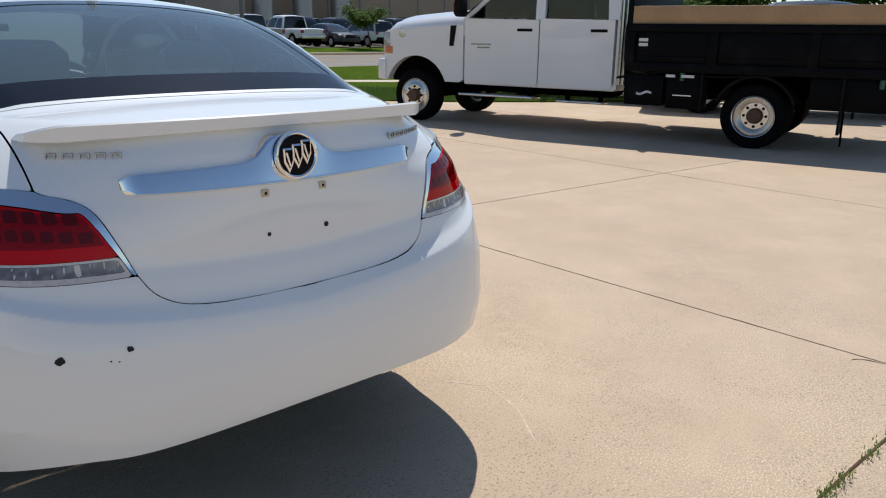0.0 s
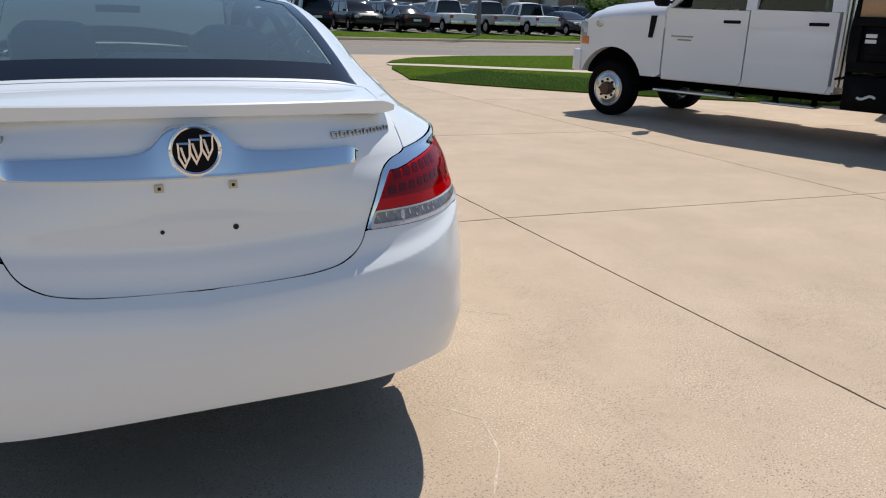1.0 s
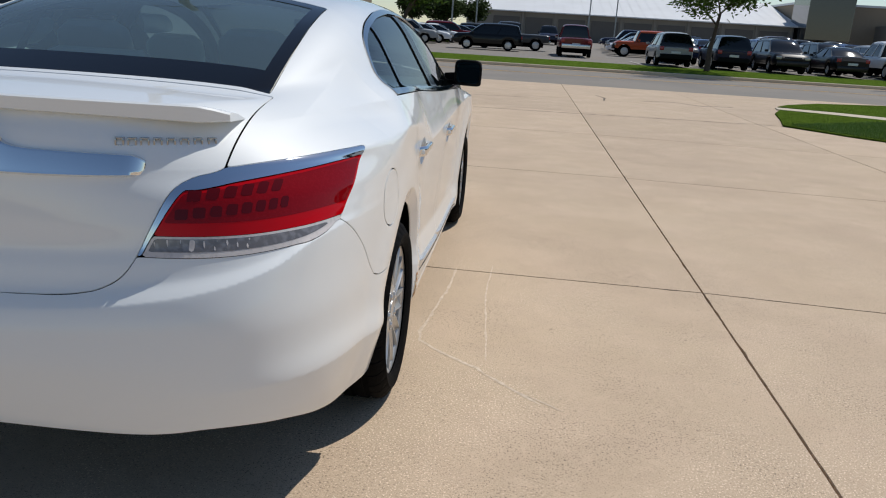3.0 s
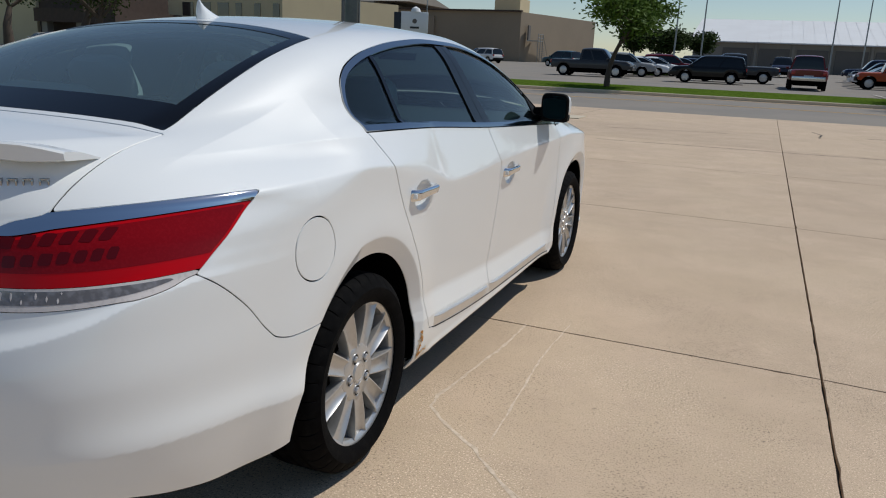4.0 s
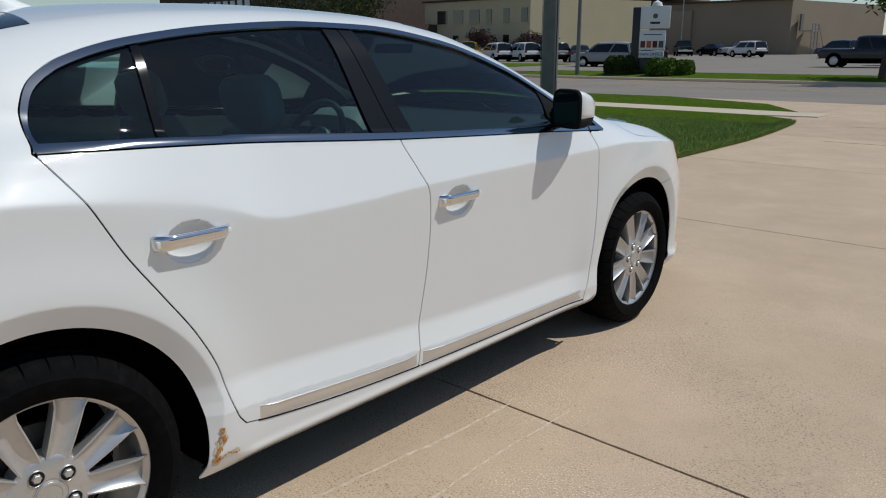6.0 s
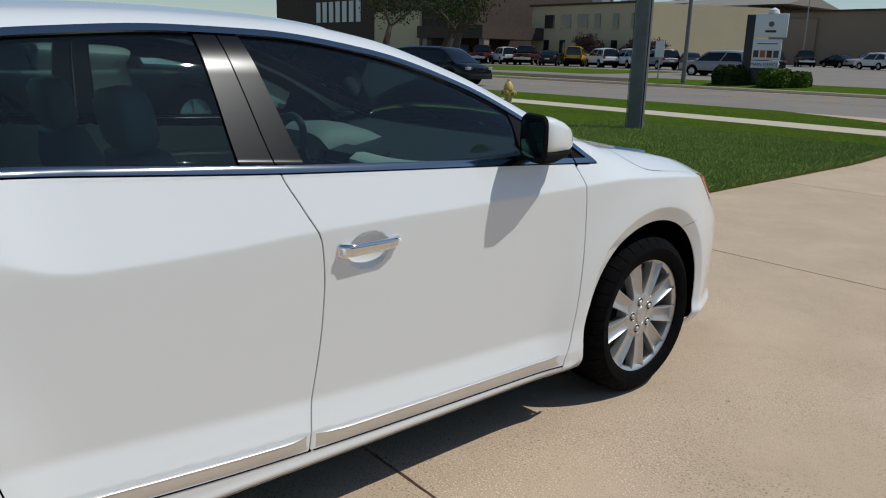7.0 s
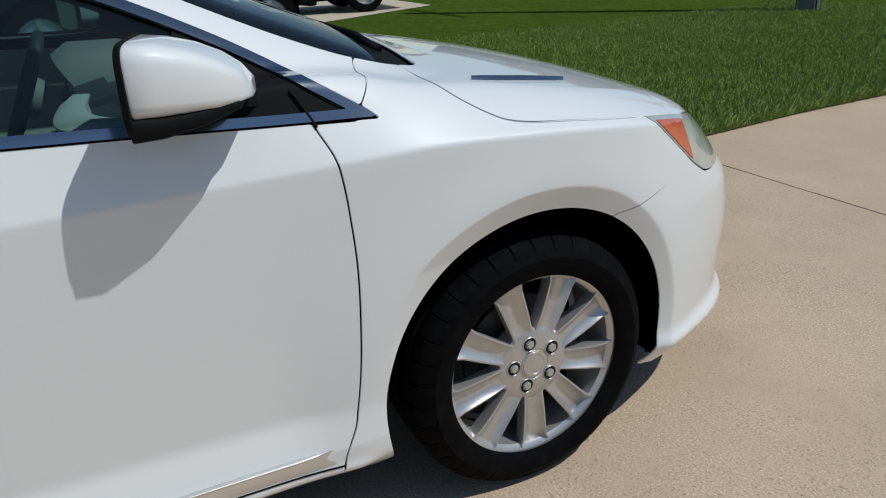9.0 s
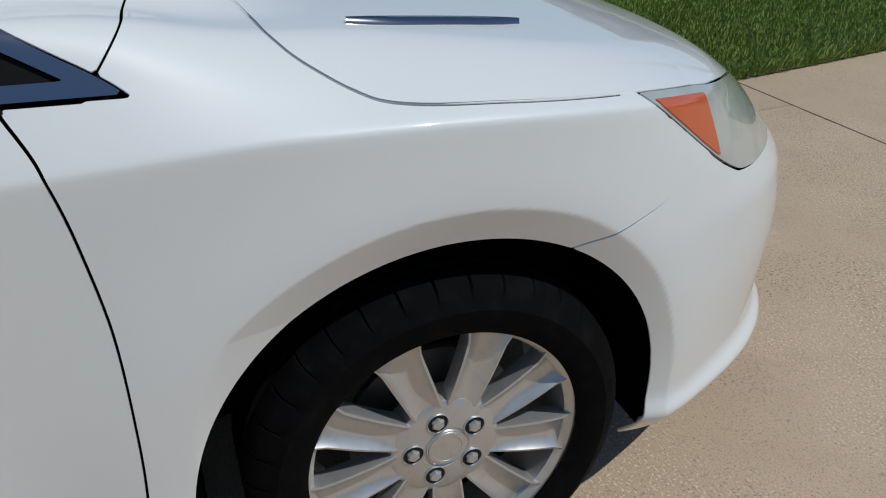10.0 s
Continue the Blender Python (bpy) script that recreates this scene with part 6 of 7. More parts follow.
for y in (-4.2, -6.45):
    Shape().lathe([(0.03, 0), (0.03, 0.10)], 12, Matrix.Translation((-1.18, y, 0.80))).part("marker_lamp", material("green_cap_%d" % int(-10 * y), (0.02, 0.10, 0.06), 0.5), truck)
Shape().box(-1.10, -0.95, -6.98, -6.90, 0.72, 0.84, 0.01).part("tail_light", TAIL_RED, truck)
Shape().tube([(-1.02, -6.10, 0.10), (-1.06, -6.08, 0.86)], 0.012, 6).part("flap_bar", UNDER, truck)

# ---- parked vehicles across the road ---------------------------------------------
def paint(name, color):
    return material(name, color, 0.35, coat=0.45, spec=0.15, spots=[(2, 0.1, tuple(0.7 * c for c in color), 0.5, 4)])


PAINTS = {"silver": paint("silver_car_paint", (0.33, 0.33, 0.32)), "navy": paint("navy_car_paint", (0.006, 0.010, 0.035)), "black": paint("black_car_paint", (0.004, 0.0045, 0.005)),
          "white": paint("white_car_paint", (0.74, 0.74, 0.73)), "red": paint("red_car_paint", (0.13, 0.006, 0.008)), "grey": paint("grey_car_paint", (0.040, 0.042, 0.045)),
          "blue": paint("blue_car_paint", (0.02, 0.06, 0.22)), "maroon": paint("maroon_car_paint", (0.06, 0.006, 0.010)), "orange": paint("orange_car_paint", (0.40, 0.07, 0.02)),
          "yellow": paint("yellow_car_paint", (0.62, 0.34, 0.02)), "teal": paint("teal_car_paint", (0.03, 0.07, 0.08))}
FAR_GLASS = material("dark_car_glass", (0.004, 0.006, 0.007), 0.05, coat=0.5, spec=0.3)

KINDS = {  # length, half width, wheelbase, tyre, sill, belt profile, cabin profile
    "sedan": (4.8, 0.90, 2.80, 0.33, [(-2.38, 0.35), (-2.40, 0.75), (-2.35, 0.98), (-1.55, 1.03), (1.05, 0.98), (2.05, 0.82), (2.36, 0.66), (2.40, 0.35)], [(-1.70, 1.0), (-0.95, 1.42), (0.15, 1.45), (1.25, 0.97)]),
    "suv": (4.75, 0.93, 2.78, 0.36, [(-2.34, 0.42), (-2.38, 0.85), (-2.30, 1.06), (1.05, 1.06), (2.10, 0.98), (2.34, 0.80), (2.38, 0.42)], [(-2.28, 1.04), (-2.02, 1.66), (0.25, 1.70), (1.22, 1.05)]),
    "pickup": (5.8, 1.00, 3.70, 0.40, [(-2.88, 0.55), (-2.90, 1.12), (-0.75, 1.12), (-0.70, 1.16), (1.25, 1.16), (2.55, 1.10), (2.86, 0.95), (2.90, 0.55)], [(-0.78, 1.14), (-0.68, 1.86), (0.70, 1.90), (1.45, 1.15)]),
    "van": (5.1, 0.98, 3.05, 0.34, [(-2.52, 0.33), (-2.55, 0.85), (-2.48, 1.06), (1.25, 1.06), (2.10, 0.96), (2.46, 0.78), (2.55, 0.33)], [(-2.46, 1.03), (-2.28, 1.68), (0.55, 1.72), (1.75, 1.02)]),
    "jeep": (4.3, 0.90, 2.70, 0.40, [(-2.0, 0.55), (-2.0, 1.08), (0.5, 1.10), (1.85, 1.05), (2.0, 0.95), (2.0, 0.55)], [(-1.95, 1.08), (-1.90, 1.80), (0.30, 1.82), (0.62, 1.10)]),
}
MODELS = {}


def vehicle(kind, colour, x, y, heading, label, z=None):
    """A parked vehicle with the given heading in degrees (0 looks along y); alike ones share their meshes."""
    z = far_z(y) if z is None else z
    where = Matrix.Translation((x, y, z)) @ pose(0, 0, 0, 0, 0, heading)
    if (kind, colour) in MODELS:
        made = copy_thing(MODELS[kind, colour], where)
        return tagged(made, label, "car" if kind != "pickup" else "pickup truck")
    length, hw, base, tyre, belt, cab = KINDS[kind]
    thing = holder({"sedan": "parked_sedan", "suv": "parked_suv", "pickup": "pickup_truck", "jeep": "parked_offroader", "van": "parked_minivan"}[kind], where, label, "car" if kind != "pickup" else "pickup truck", "vehicles in the car park")
    MODELS[kind, colour] = thing
    coat = PAINTS[colour]
    low = belt[0][1]
    axles = (-base / 2 - 0.05, base / 2 - 0.05)
    tops = belt[1:-1]
    end = -belt[0][0]
    line = sorted(set([-end + 2 * end * i / 30 for i in range(31)] + [a + (tyre + 0.07) * math.cos(math.pi * q / 12) for a in axles for q in range(13)]))
    rings = []
    for a in line:
        top = float(np.interp(a, [p[0] for p in tops], [p[1] for p in tops]))
        out = max(0.0, (abs(a) - end + 0.42) / 0.42)
        w = hw * (1 - 0.13 * out ** 2.2)
        top, foot = top - 0.05 * out ** 4, low + 0.10 * out ** 3
        for q in axles:
            if abs(a - q) < tyre + 0.07:
                foot = max(foot, tyre + math.sqrt((tyre + 0.07) ** 2 - (a - q) ** 2))
        h = top - foot
        half = [(w - 0.025, foot), (w - 0.004, foot + 0.12 * h), (w, foot + 0.45 * h), (w - 0.012, foot + 0.72 * h), (w - 0.045, foot + 0.90 * h), (w - 0.11, top), (w * 0.55, top + 0.025), (0.0, top + 0.035)]
        rings.append([(u, a, v) for u, v in half] + [(-u, a, v) for u, v in half[-2::-1]])
    Shape().loft(rings).part("body", coat, thing, "", 38)
    # cabin: painted roof and pillars over dark glass
    (a0, h0), (a1, h1), (a2, h2), (a3, h3) = cab
    w0, w1 = hw - 0.075, hw - 0.25
    wide = lambda h: w0 + (w1 - w0) * (h - h0) / (h1 - h0)
    line = [a0 + (a1 - a0) * i / 4 for i in range(4)] + [a1 + (a2 - a1) * i / 6 for i in range(6)] + [a2 + (a3 - a2) * i / 6 for i in range(7)]
    curve = pchip([a0, a1, (a1 + a2) / 2, a2, a3], [h0, h1, max(h1, h2) + 0.03, h2, h3])
    rings = []
    for a in line:
        t = max(float(curve(np.array(a))), h0 - 0.02)
        lift = t - h0
        half = [(w0, h0 - 0.06), (wide(h0 + 0.80 * lift), h0 + 0.80 * lift), (wide(h0 + 0.93 * lift) - 0.03, h0 + 0.93 * lift), (wide(t) - 0.13, t - 0.004), (wide(t) * 0.5, t + 0.02), (0.0, t + 0.028)]
        rings.append([(u, a, v) for u, v in half] + [(-u, a, v) for u, v in half[-2::-1]])
    Shape().loft(rings).part("glass", FAR_GLASS, thing, "dark windows", 30)
    proud = [[(u * 1.012 + math.copysign(0.004, u) * (u != 0), a, v + 0.010) for u, a, v in r] for r in rings]
    Shape().loft([[proud[k][q] for q in range(1, 10)] + [(0.0, proud[k][0][1], proud[k][1][2] - 0.002)] for k in range(4, 11)]).part("roof", coat, thing, "", 30)
    for side in (-1, 1):
        for (pa, ph), (qa, qh), thin in (((a0 + 0.06, h0), (a1 + 0.04, h1 - 0.06), 0.07), ((a3 - 0.05, h3), (a2 - 0.02, h2 - 0.05), 0.045), (((a0 + a3) / 2 - 0.1, h0), ((a1 + a2) / 2 - 0.1, h1 - 0.05), 0.04)):
            rows = []
            for a, h in ((pa, ph - 0.03), (qa, qh)):
                w = wide(h)
                rows.append([(side * (w + 0.016), a - thin, h), (side * (w + 0.016), a + thin, h), (side * (w - 0.06), a + thin, h), (side * (w - 0.06), a - thin, h)])
            Shape().loft(rows).part("pillar", coat, thing)
        Shape().box(side * (hw - 0.30), side * (hw - 0.085), belt[0][0] - 0.012, belt[0][0] + 0.06, 0.76 * belt[2][1], belt[2][1] - 0.06, 0.02).part("tail_light", TAIL_RED, thing, "red tail light")
        Shape().box(side * (hw - 0.36), side * (hw - 0.085), -belt[0][0] - 0.14, -belt[0][0] + 0.012, 0.68 * belt[2][1], 0.82 * belt[2][1], 0.02).part("headlight", CLEAR_LENS, thing, "clear headlight")
        Shape().box(side * (hw - 0.02), side * (hw + 0.16), a3 - 0.32, a3 - 0.20, h3 + 0.0, h3 + 0.13, 0.03).part("door_mirror", coat, thing)
        for axle in (-base / 2 - 0.05, base / 2 - 0.05):
            w = Shape().lathe([(tyre * 0.62, -0.22), (tyre - 0.02, -0.22), (tyre, -0.19), (tyre, -0.03), (tyre - 0.02, 0.0), (tyre * 0.66, 0.005)], 24, FACE_RIGHT, cap=False).part("wheel", TYRE, thing, "black tyre on a silver wheel", 40)
            w.matrix_local = Matrix.Translation((side * (hw - 0.01), axle, tyre)) @ (Matrix.Rotation(math.pi, 4, "Z") if side < 0 else Matrix())
            r = Shape().lathe([(tyre * 0.67, -0.02), (tyre * 0.60, -0.01), (tyre * 0.55, -0.05), (tyre * 0.20, -0.02), (0.0001, -0.015)], 20, FACE_RIGHT, cap=False)
            for k in range(5):
                r.box(-0.03, -0.008, -0.03, 0.03, tyre * 0.12, tyre * 0.62, 0.0, Matrix.Rotation(2 * math.pi * k / 5, 4, "X"))
            r.part("rim", ALLOY, w)
    Shape().box(-hw + 0.13, hw - 0.13, belt[0][0] - 0.06, belt[0][0] + 0.08, low - 0.03, low + 0.22, 0.03).part("rear_bumper", BLACK if kind in ("suv", "jeep") else (STEEL if kind == "pickup" else coat), thing)
    Shape().box(-hw + 0.13, hw - 0.13, -belt[0][0] - 0.08, -belt[0][0] + 0.06, low - 0.03, low + 0.24, 0.03).part("front_bumper", BLACK if kind == "jeep" else coat, thing)
    Shape().box(-0.42, 0.42, -belt[0][0] - 0.04, -belt[0][0] + 0.015, 0.60 * belt[2][1], 0.80 * belt[2][1], 0.02).part("grille", GLOSS_BLACK, thing)
    Shape().box(-0.24, 0.24, belt[0][0] - 0.02, belt[0][0] + 0.01, 0.62 * belt[2][1], 0.62 * belt[2][1] + 0.12, 0.006).part("plate", STICKER, thing)
    Shape().box(-hw + 0.25, hw - 0.25, -base / 2 - 0.6, base / 2 + 0.5, tyre * 0.6, tyre * 2 + 0.02, 0.03).part("underside", UNDER, thing)
    return thing


ROW = [("suv", "silver", 0, "silver"), ("suv", "navy", 0, "dark blue"), ("suv", "black", 180, "black"), ("sedan", "black", 0, "black"), ("pickup", "white", 0, "white"), ("pickup", "silver", 0, "silver grey"),
       ("pickup", "white", 0, "white"), ("sedan", "grey", 180, "dark grey"), ("suv", "white", 0, "white"), ("pickup", "black", 180, "black"), ("pickup", "white", 0, "white"), ("suv", "grey", 0, "dark grey"),
       ("sedan", "black", 0, "black"), ("suv", "navy", 180, "dark blue"), ("pickup", "grey", 0, "dark grey")]
words = {"sedan": "sedan", "suv": "utility car", "pickup": "pickup truck", "jeep": "square off-roader"}
for k, (kind, colour, turn, tone) in enumerate(ROW):
    x = 8.9 + 2.95 * k
    vehicle(kind, colour, x, 41.6 + (0.4 if kind == "pickup" else 0), turn, tone + " " + words[kind] + " parked along the grass verge")
rng = random.Random(21)
tones = {"silver": "silver", "navy": "dark blue", "black": "black", "white": "white", "red": "red", "grey": "dark grey", "blue": "bright blue", "maroon": "maroon", "orange": "orange", "teal": "dark teal", "yellow": "yellow"}
for k in range(13):
    kind, colour = rng.choice(("suv", "suv", "sedan", "pickup", "sedan")), rng.choice(("silver", "black", "white", "navy", "grey", "blue", "maroon"))
    vehicle(kind, colour, 10.5 + 2.95 * k, 47.6 + rng.uniform(-0.4, 0.4), 180, tones[colour] + " " + words[kind] + " parked nose out on the asphalt")
for k, (kind, colour) in enumerate((("jeep", "orange"), ("sedan", "white"), ("sedan", "maroon"), ("suv", "black"), ("pickup", "navy"), ("suv", "grey"), ("sedan", "black"))):
    vehicle(kind, colour, 9.3 + 0.35 * k, 55.0 + 4.4 * k, 90, tones[colour] + " " + words[kind] + " parked sideways in the car park")
for row, (yy, n, x0) in enumerate(((60.0, 12, 16), (78.0, 12, 20))):
    for k in range(n):
        kind, colour = rng.choice(("suv", "sedan", "pickup")), rng.choice(("silver", "black", "white", "navy", "grey", "red"))
        vehicle(kind, colour, x0 + 3.4 * k, yy + rng.uniform(-0.5, 0.5), 0, tones[colour] + " " + words[kind] + " in a far row of the car park")
for yy, n, x0, turn in ((53.5, 11, 14.5, 180), (66.0, 11, 13.0, 0), (71.5, 11, 14.0, 180), (84.0, 9, 13.0, 0), (90.0, 9, 14.0, 180)):
    for k in range(n):
        kind, colour = rng.choice(("suv", "sedan", "sedan", "suv", "pickup")), rng.choice(("silver", "black", "white", "navy", "grey", "red", "blue", "black"))
        vehicle(kind, colour, x0 + 2.9 * k, yy + rng.uniform(-0.4, 0.4), turn, tones[colour] + " " + words[kind] + " in a crowded row of the car park")
vehicle("pickup", "red", 4.1, 48.5, 0, "dark red pickup truck seen from behind on the asphalt")
vehicle("suv", "black", -1.6, 51.0, 92, "black sport utility car parked sideways on the asphalt")
vehicle("pickup", "grey", -0.2, 55.5, 92, "dark grey pickup truck behind a black car")
vehicle("pickup", "grey", -9.6, 53.5, -90, "dark grey pickup truck parked across the car park")
vehicle("pickup", "navy", 3.2, 82, 180, "dark blue pickup truck near the warehouse doors")
for k, colour in enumerate(("silver", "white", "white", "red", "black", "navy", "grey")):
    vehicle("sedan" if k % 3 else "suv", colour, -8.2 + 0.75 * k, 58.5 + 3.1 * k, -85, tones[colour] + " car in a row behind the planting bed")
vehicle("suv", "white", -3.4, 84, 80, "white sport utility car by the fence")
for k, colour in enumerate(("teal", "black", "grey", "black")):
    vehicle("suv" if k % 2 == 0 else "sedan", colour, -19.5 + 2.6 * k, 84 + 2.0 * k, 60, tones[colour] + " car parked beside the tan building")
vehicle("suv", "silver", -25.3, 48.5, 92, "silver sport utility car on the car park entrance", 0.33)
for k, (kind, colour) in enumerate((("pickup", "black"), ("pickup", "maroon"), ("suv", "white"), ("pickup", "maroon"), ("sedan", "black"), ("jeep", "yellow"), ("suv", "white"), ("suv", "white"), ("suv", "silver"), ("sedan", "grey"), ("suv", "navy"), ("suv", "black"))):
    vehicle(kind, colour, -62.0 + 3.0 * k, 58.5 + 0.25 * k, 35 if kind != "suv" else 62, tones[colour] + " " + words[kind] + " parked before the office building")
vehicle("sedan", "white", -33.0, 62.5, -60, "white sedan parked on the asphalt by the entrance")
vehicle("sedan", "silver", -64.5, 54.5, 70, "silver sedan parked near the trees")
vehicle("pickup", "black", -40.7, 95, 30, "black pickup truck by the tan factory wall")
vehicle("sedan", "black", -37.2, 96, 60, "black sedan by the tan factory wall")
vehicle("suv", "silver", -33.5, 95, 130, "silver sport utility car by the tan factory wall")
vehicle("suv", "white", -30.0, 88, 60, "white sport utility car by the factory")
# close by on the parking pad
vehicle("jeep", "black", -8.45, 3.20, 10, "black off-roader with large wheels on the concrete pad", 0.025)
vehicle("pickup", "white", -13.63, 6.15, -5, "white pickup truck parked on the concrete pad", 0.025)
vehicle("van", "black", -26.4, 25.0, -84, "black minivan standing on the asphalt road", -0.03)
vehicle("pickup", "black", 13.5, 3.2, 30, "black pickup truck parked behind the dump truck", 0.02)
vehicle("sedan", "white", 13.0, 7.4, 20, "white sedan parked behind the dump truck", 0.03)

# ---- buildings -----------------------------------------------------------------
TAN_WALL = material("tan_wall", (0.30, 0.235, 0.165), 0.9, spots=[(0.25, 0.3, (0.24, 0.19, 0.135), 0.5, 5), (3, 0.15, (0.36, 0.29, 0.21), 0.6, 5)])
CREAM_WALL = material("cream_wall", (0.58, 0.48, 0.30), 0.85, spots=[(0.4, 0.25, (0.48, 0.39, 0.25), 0.5, 5)])
BROWN_WALL = material("brown_brick_wall", (0.075, 0.050, 0.038), 0.9, spots=[(2, 0.4, (0.05, 0.034, 0.026), 0.5, 6)])
WHITE_ROOF = material("white_metal_roof", (0.72, 0.72, 0.71), 0.5, spots=[(0.3, 0.25, (0.60, 0.59, 0.57), 0.5, 5)])
GREY_WALL = material("grey_panel_wall", (0.26, 0.235, 0.20), 0.8, spots=[(0.3, 0.3, (0.20, 0.18, 0.155), 0.5, 5)])
SHUTTER = material("grey_shutter", (0.13, 0.115, 0.10), 0.7, spots=[(1, 0.2, (0.10, 0.09, 0.08), 0.5, 4)])
WINDOW = material("dark_window", (0.018, 0.020, 0.024), 0.08, coat=1.0)
METAL = material("galvanised_steel", (0.30, 0.31, 0.31), 0.4, 0.8, spots=[(8, 0.3, (0.22, 0.22, 0.22), 0.55, 5)])


def building(name, label):
    return holder(name, pose(0, 0, 0), label, "building")


b = building("warehouse", "long grey warehouse with a white metal roof and shutter doors")
Shape().box(-8.6, 39.5, 118, 150, 0.5, 5.1).part("wall", GREY_WALL, b, "", 0)
s = Shape().prism([(117.2, 5.1), (117.2, 5.25), (136, 9.3), (150, 5.3), (150, 5.1)], -9.2, 40.2)
roof_part = s.part("roof", WHITE_ROOF, b, "white ribbed metal roof", 0)
for k in range(33):
    x = -9.0 + 1.5 * k
    Shape().add([(x, 117.2, 5.27), (x + 0.12, 117.2, 5.27), (x + 0.12, 136, 9.34), (x, 136, 9.34), (x, 117.2, 5.2), (x + 0.12, 117.2, 5.2)], [(0, 1, 2, 3), (4, 5, 1, 0)]).part("roof_rib", WHITE_ROOF, roof_part, "", 0)
for k in range(9):
    x = -4.5 + 4.9 * k
    Shape().box(x, x + 4.0, 117.90, 118.0, 0.9, 4.4, 0.02).part("shutter_door", SHUTTER, b, "", 0)
    Shape().box(x + 4.25, x + 4.6, 117.8, 118.0, 0.9, 5.1, 0.02).part("post", GREY_WALL, b, "", 0)
b = building("factory_hall", "wide tan and grey factory hall behind the car park")
Shape().box(40.5, 150, 121, 160, 0.5, 8.6).part("wall", TAN_WALL, b, "", 0)
Shape().box(52, 62, 112, 121, 0.5, 6.0).part("dock_block", GREY_WALL, b, "", 0)
Shape().box(39.8, 46.0, 114, 121, 3.4, 9.6, 0.1).part("dark_screen", WINDOW, b, "", 0)
for x in (68, 76, 84):
    Shape().lathe([(1.8, 0.5), (1.8, 10.0), (1.2, 10.6), (0.0001, 10.9)], 24, Matrix.Translation((x, 117, 0))).part("silo", METAL, b, "grey metal silo")
for k in range(14):
    x = 47 + 7.4 * k
    Shape().box(x, x + 0.5, 120.8, 121, 0.6, 8.6).part("pilaster", GREY_WALL, b, "", 0)
    if k % 2:
        Shape().box(x + 2, x + 5, 120.85, 121, 0.9, 4.2).part("loading_door", SHUTTER, b, "", 0)
Shape().box(40.3, 150.2, 120.8, 160.2, 8.6, 8.9).part("parapet", WHITE_ROOF, b, "", 0)
b = building("tan_factory", "tan windowless factory with an outside stair and a roof tower")
Shape().add([(-32, 108, 0.6), (-26, 131, 0.6), (-110, 131, 0.6), (-110, 108, 0.6), (-32, 108, 8.1), (-26, 131, 8.1), (-110, 131, 8.1), (-110, 108, 8.1)],
            [(3, 0, 4, 7), (0, 1, 5, 4), (1, 2, 6, 5), (2, 3, 7, 6), (4, 5, 6, 7)]).part("wall", TAN_WALL, b, "", 0)
Shape().box(-110.2, -45.5, 107.6, 108, 0.6, 7.2).part("front_wall", TAN_WALL, b, "", 0)
Shape().box(-110.4, -31.8, 107.4, 108.2, 8.1, 8.3).part("coping", BROWN_WALL, b, "", 0)
Shape().box(-37.5, -33.5, 112, 117, 8.1, 10.3).part("roof_tower", CREAM_WALL, b, "", 0)
Shape().box(-96, -58, 112, 130, 8.1, 9.6).part("roof_hall", GREY_WALL, b, "", 0)
Shape().prism([(112, 9.6), (120, 11.2), (130, 9.6)], -98, -52).part("roof_ridge", GREY_WALL, b, "", 0)
for x in (-92, -82, -72):
    v = Shape().box(x - 1.6, x + 1.6, 115, 117, 11.0, 11.3).part("vent_base", WHITE_ROOF, b, "", 0)
    Shape().box(x - 0.7, x + 0.7, 115.4, 116.6, 11.3, 12.3).part("vent_head", METAL, v, "", 0)
stair = Shape().box(-31.1, -29.4, 108.6, 111.2, 4.1, 4.2).part("stair_landing", METAL, b, "grey steel outside stair", 0)
for k in range(10):
    Shape().box(-30.6, -29.4, 111.2 + 0.3 * k, 111.5 + 0.3 * k, 3.9 - 0.3 * k, 3.95 - 0.3 * k).part("tread", METAL, stair, "", 0)
for y0, z0, y1, z1 in ((108.6, 5.1, 111.2, 5.1), (108.6, 4.6, 111.2, 4.6), (111.2, 5.1, 114.2, 2.1)):
    Shape().tube([(-29.4, y0, z0), (-29.4, y1, z1)], 0.04, 6).part("stair_rail", METAL, b)
for y in (108.6, 109.9, 111.2):
    Shape().tube([(-29.4, y, 0.8), (-29.4, y, 5.1)], 0.05, 6).part("stair_post", METAL, b)
Shape().box(-31.2, -31.0, 109, 110.0, 4.2, 6.3).part("door", SHUTTER, b, "", 0)
b = building("office_building", "two-storey cream office building with dark windows")
Shape().add([(-47, 70, 0.4), (-40, 84, 0.4), (-60, 86, 0.4), (-62.5, 70, 0.4), (-47, 70, 7.1), (-40, 84, 7.1), (-60, 86, 7.1), (-62.5, 70, 7.1)],
            [(3, 0, 4, 7), (0, 1, 5, 4), (1, 2, 6, 5), (2, 3, 7, 6), (4, 5, 6, 7)]).part("wall", CREAM_WALL, b, "", 0)
Shape().box(-62.8, -46.8, 69.8, 70.0, 7.1, 7.3).part("coping", BROWN_WALL, b, "", 0)
for row, z in ((0, 1.8), (1, 4.6)):
    for k in range(6):
        x = -60.4 + 2.45 * k
        w = 1.5 if row and k < 3 else 0.8
        win = Shape().box(x, x + w, 69.93, 70.05, z, z + 1.5).part("window", WINDOW, b, "dark office window", 0)
        Shape().box(x - 0.06, x + w + 0.06, 69.88, 69.99, z - 0.1, z - 0.02).part("sill", CREAM_WALL, win, "", 0)
for x in (-56, -51):
    Shape().box(x, x + 1.4, 73, 74.5, 7.1, 8.2).part("roof_unit", METAL, b, "", 0)
b = building("brown_hall", "dark brown brick hall with a flat canopy and white banners")
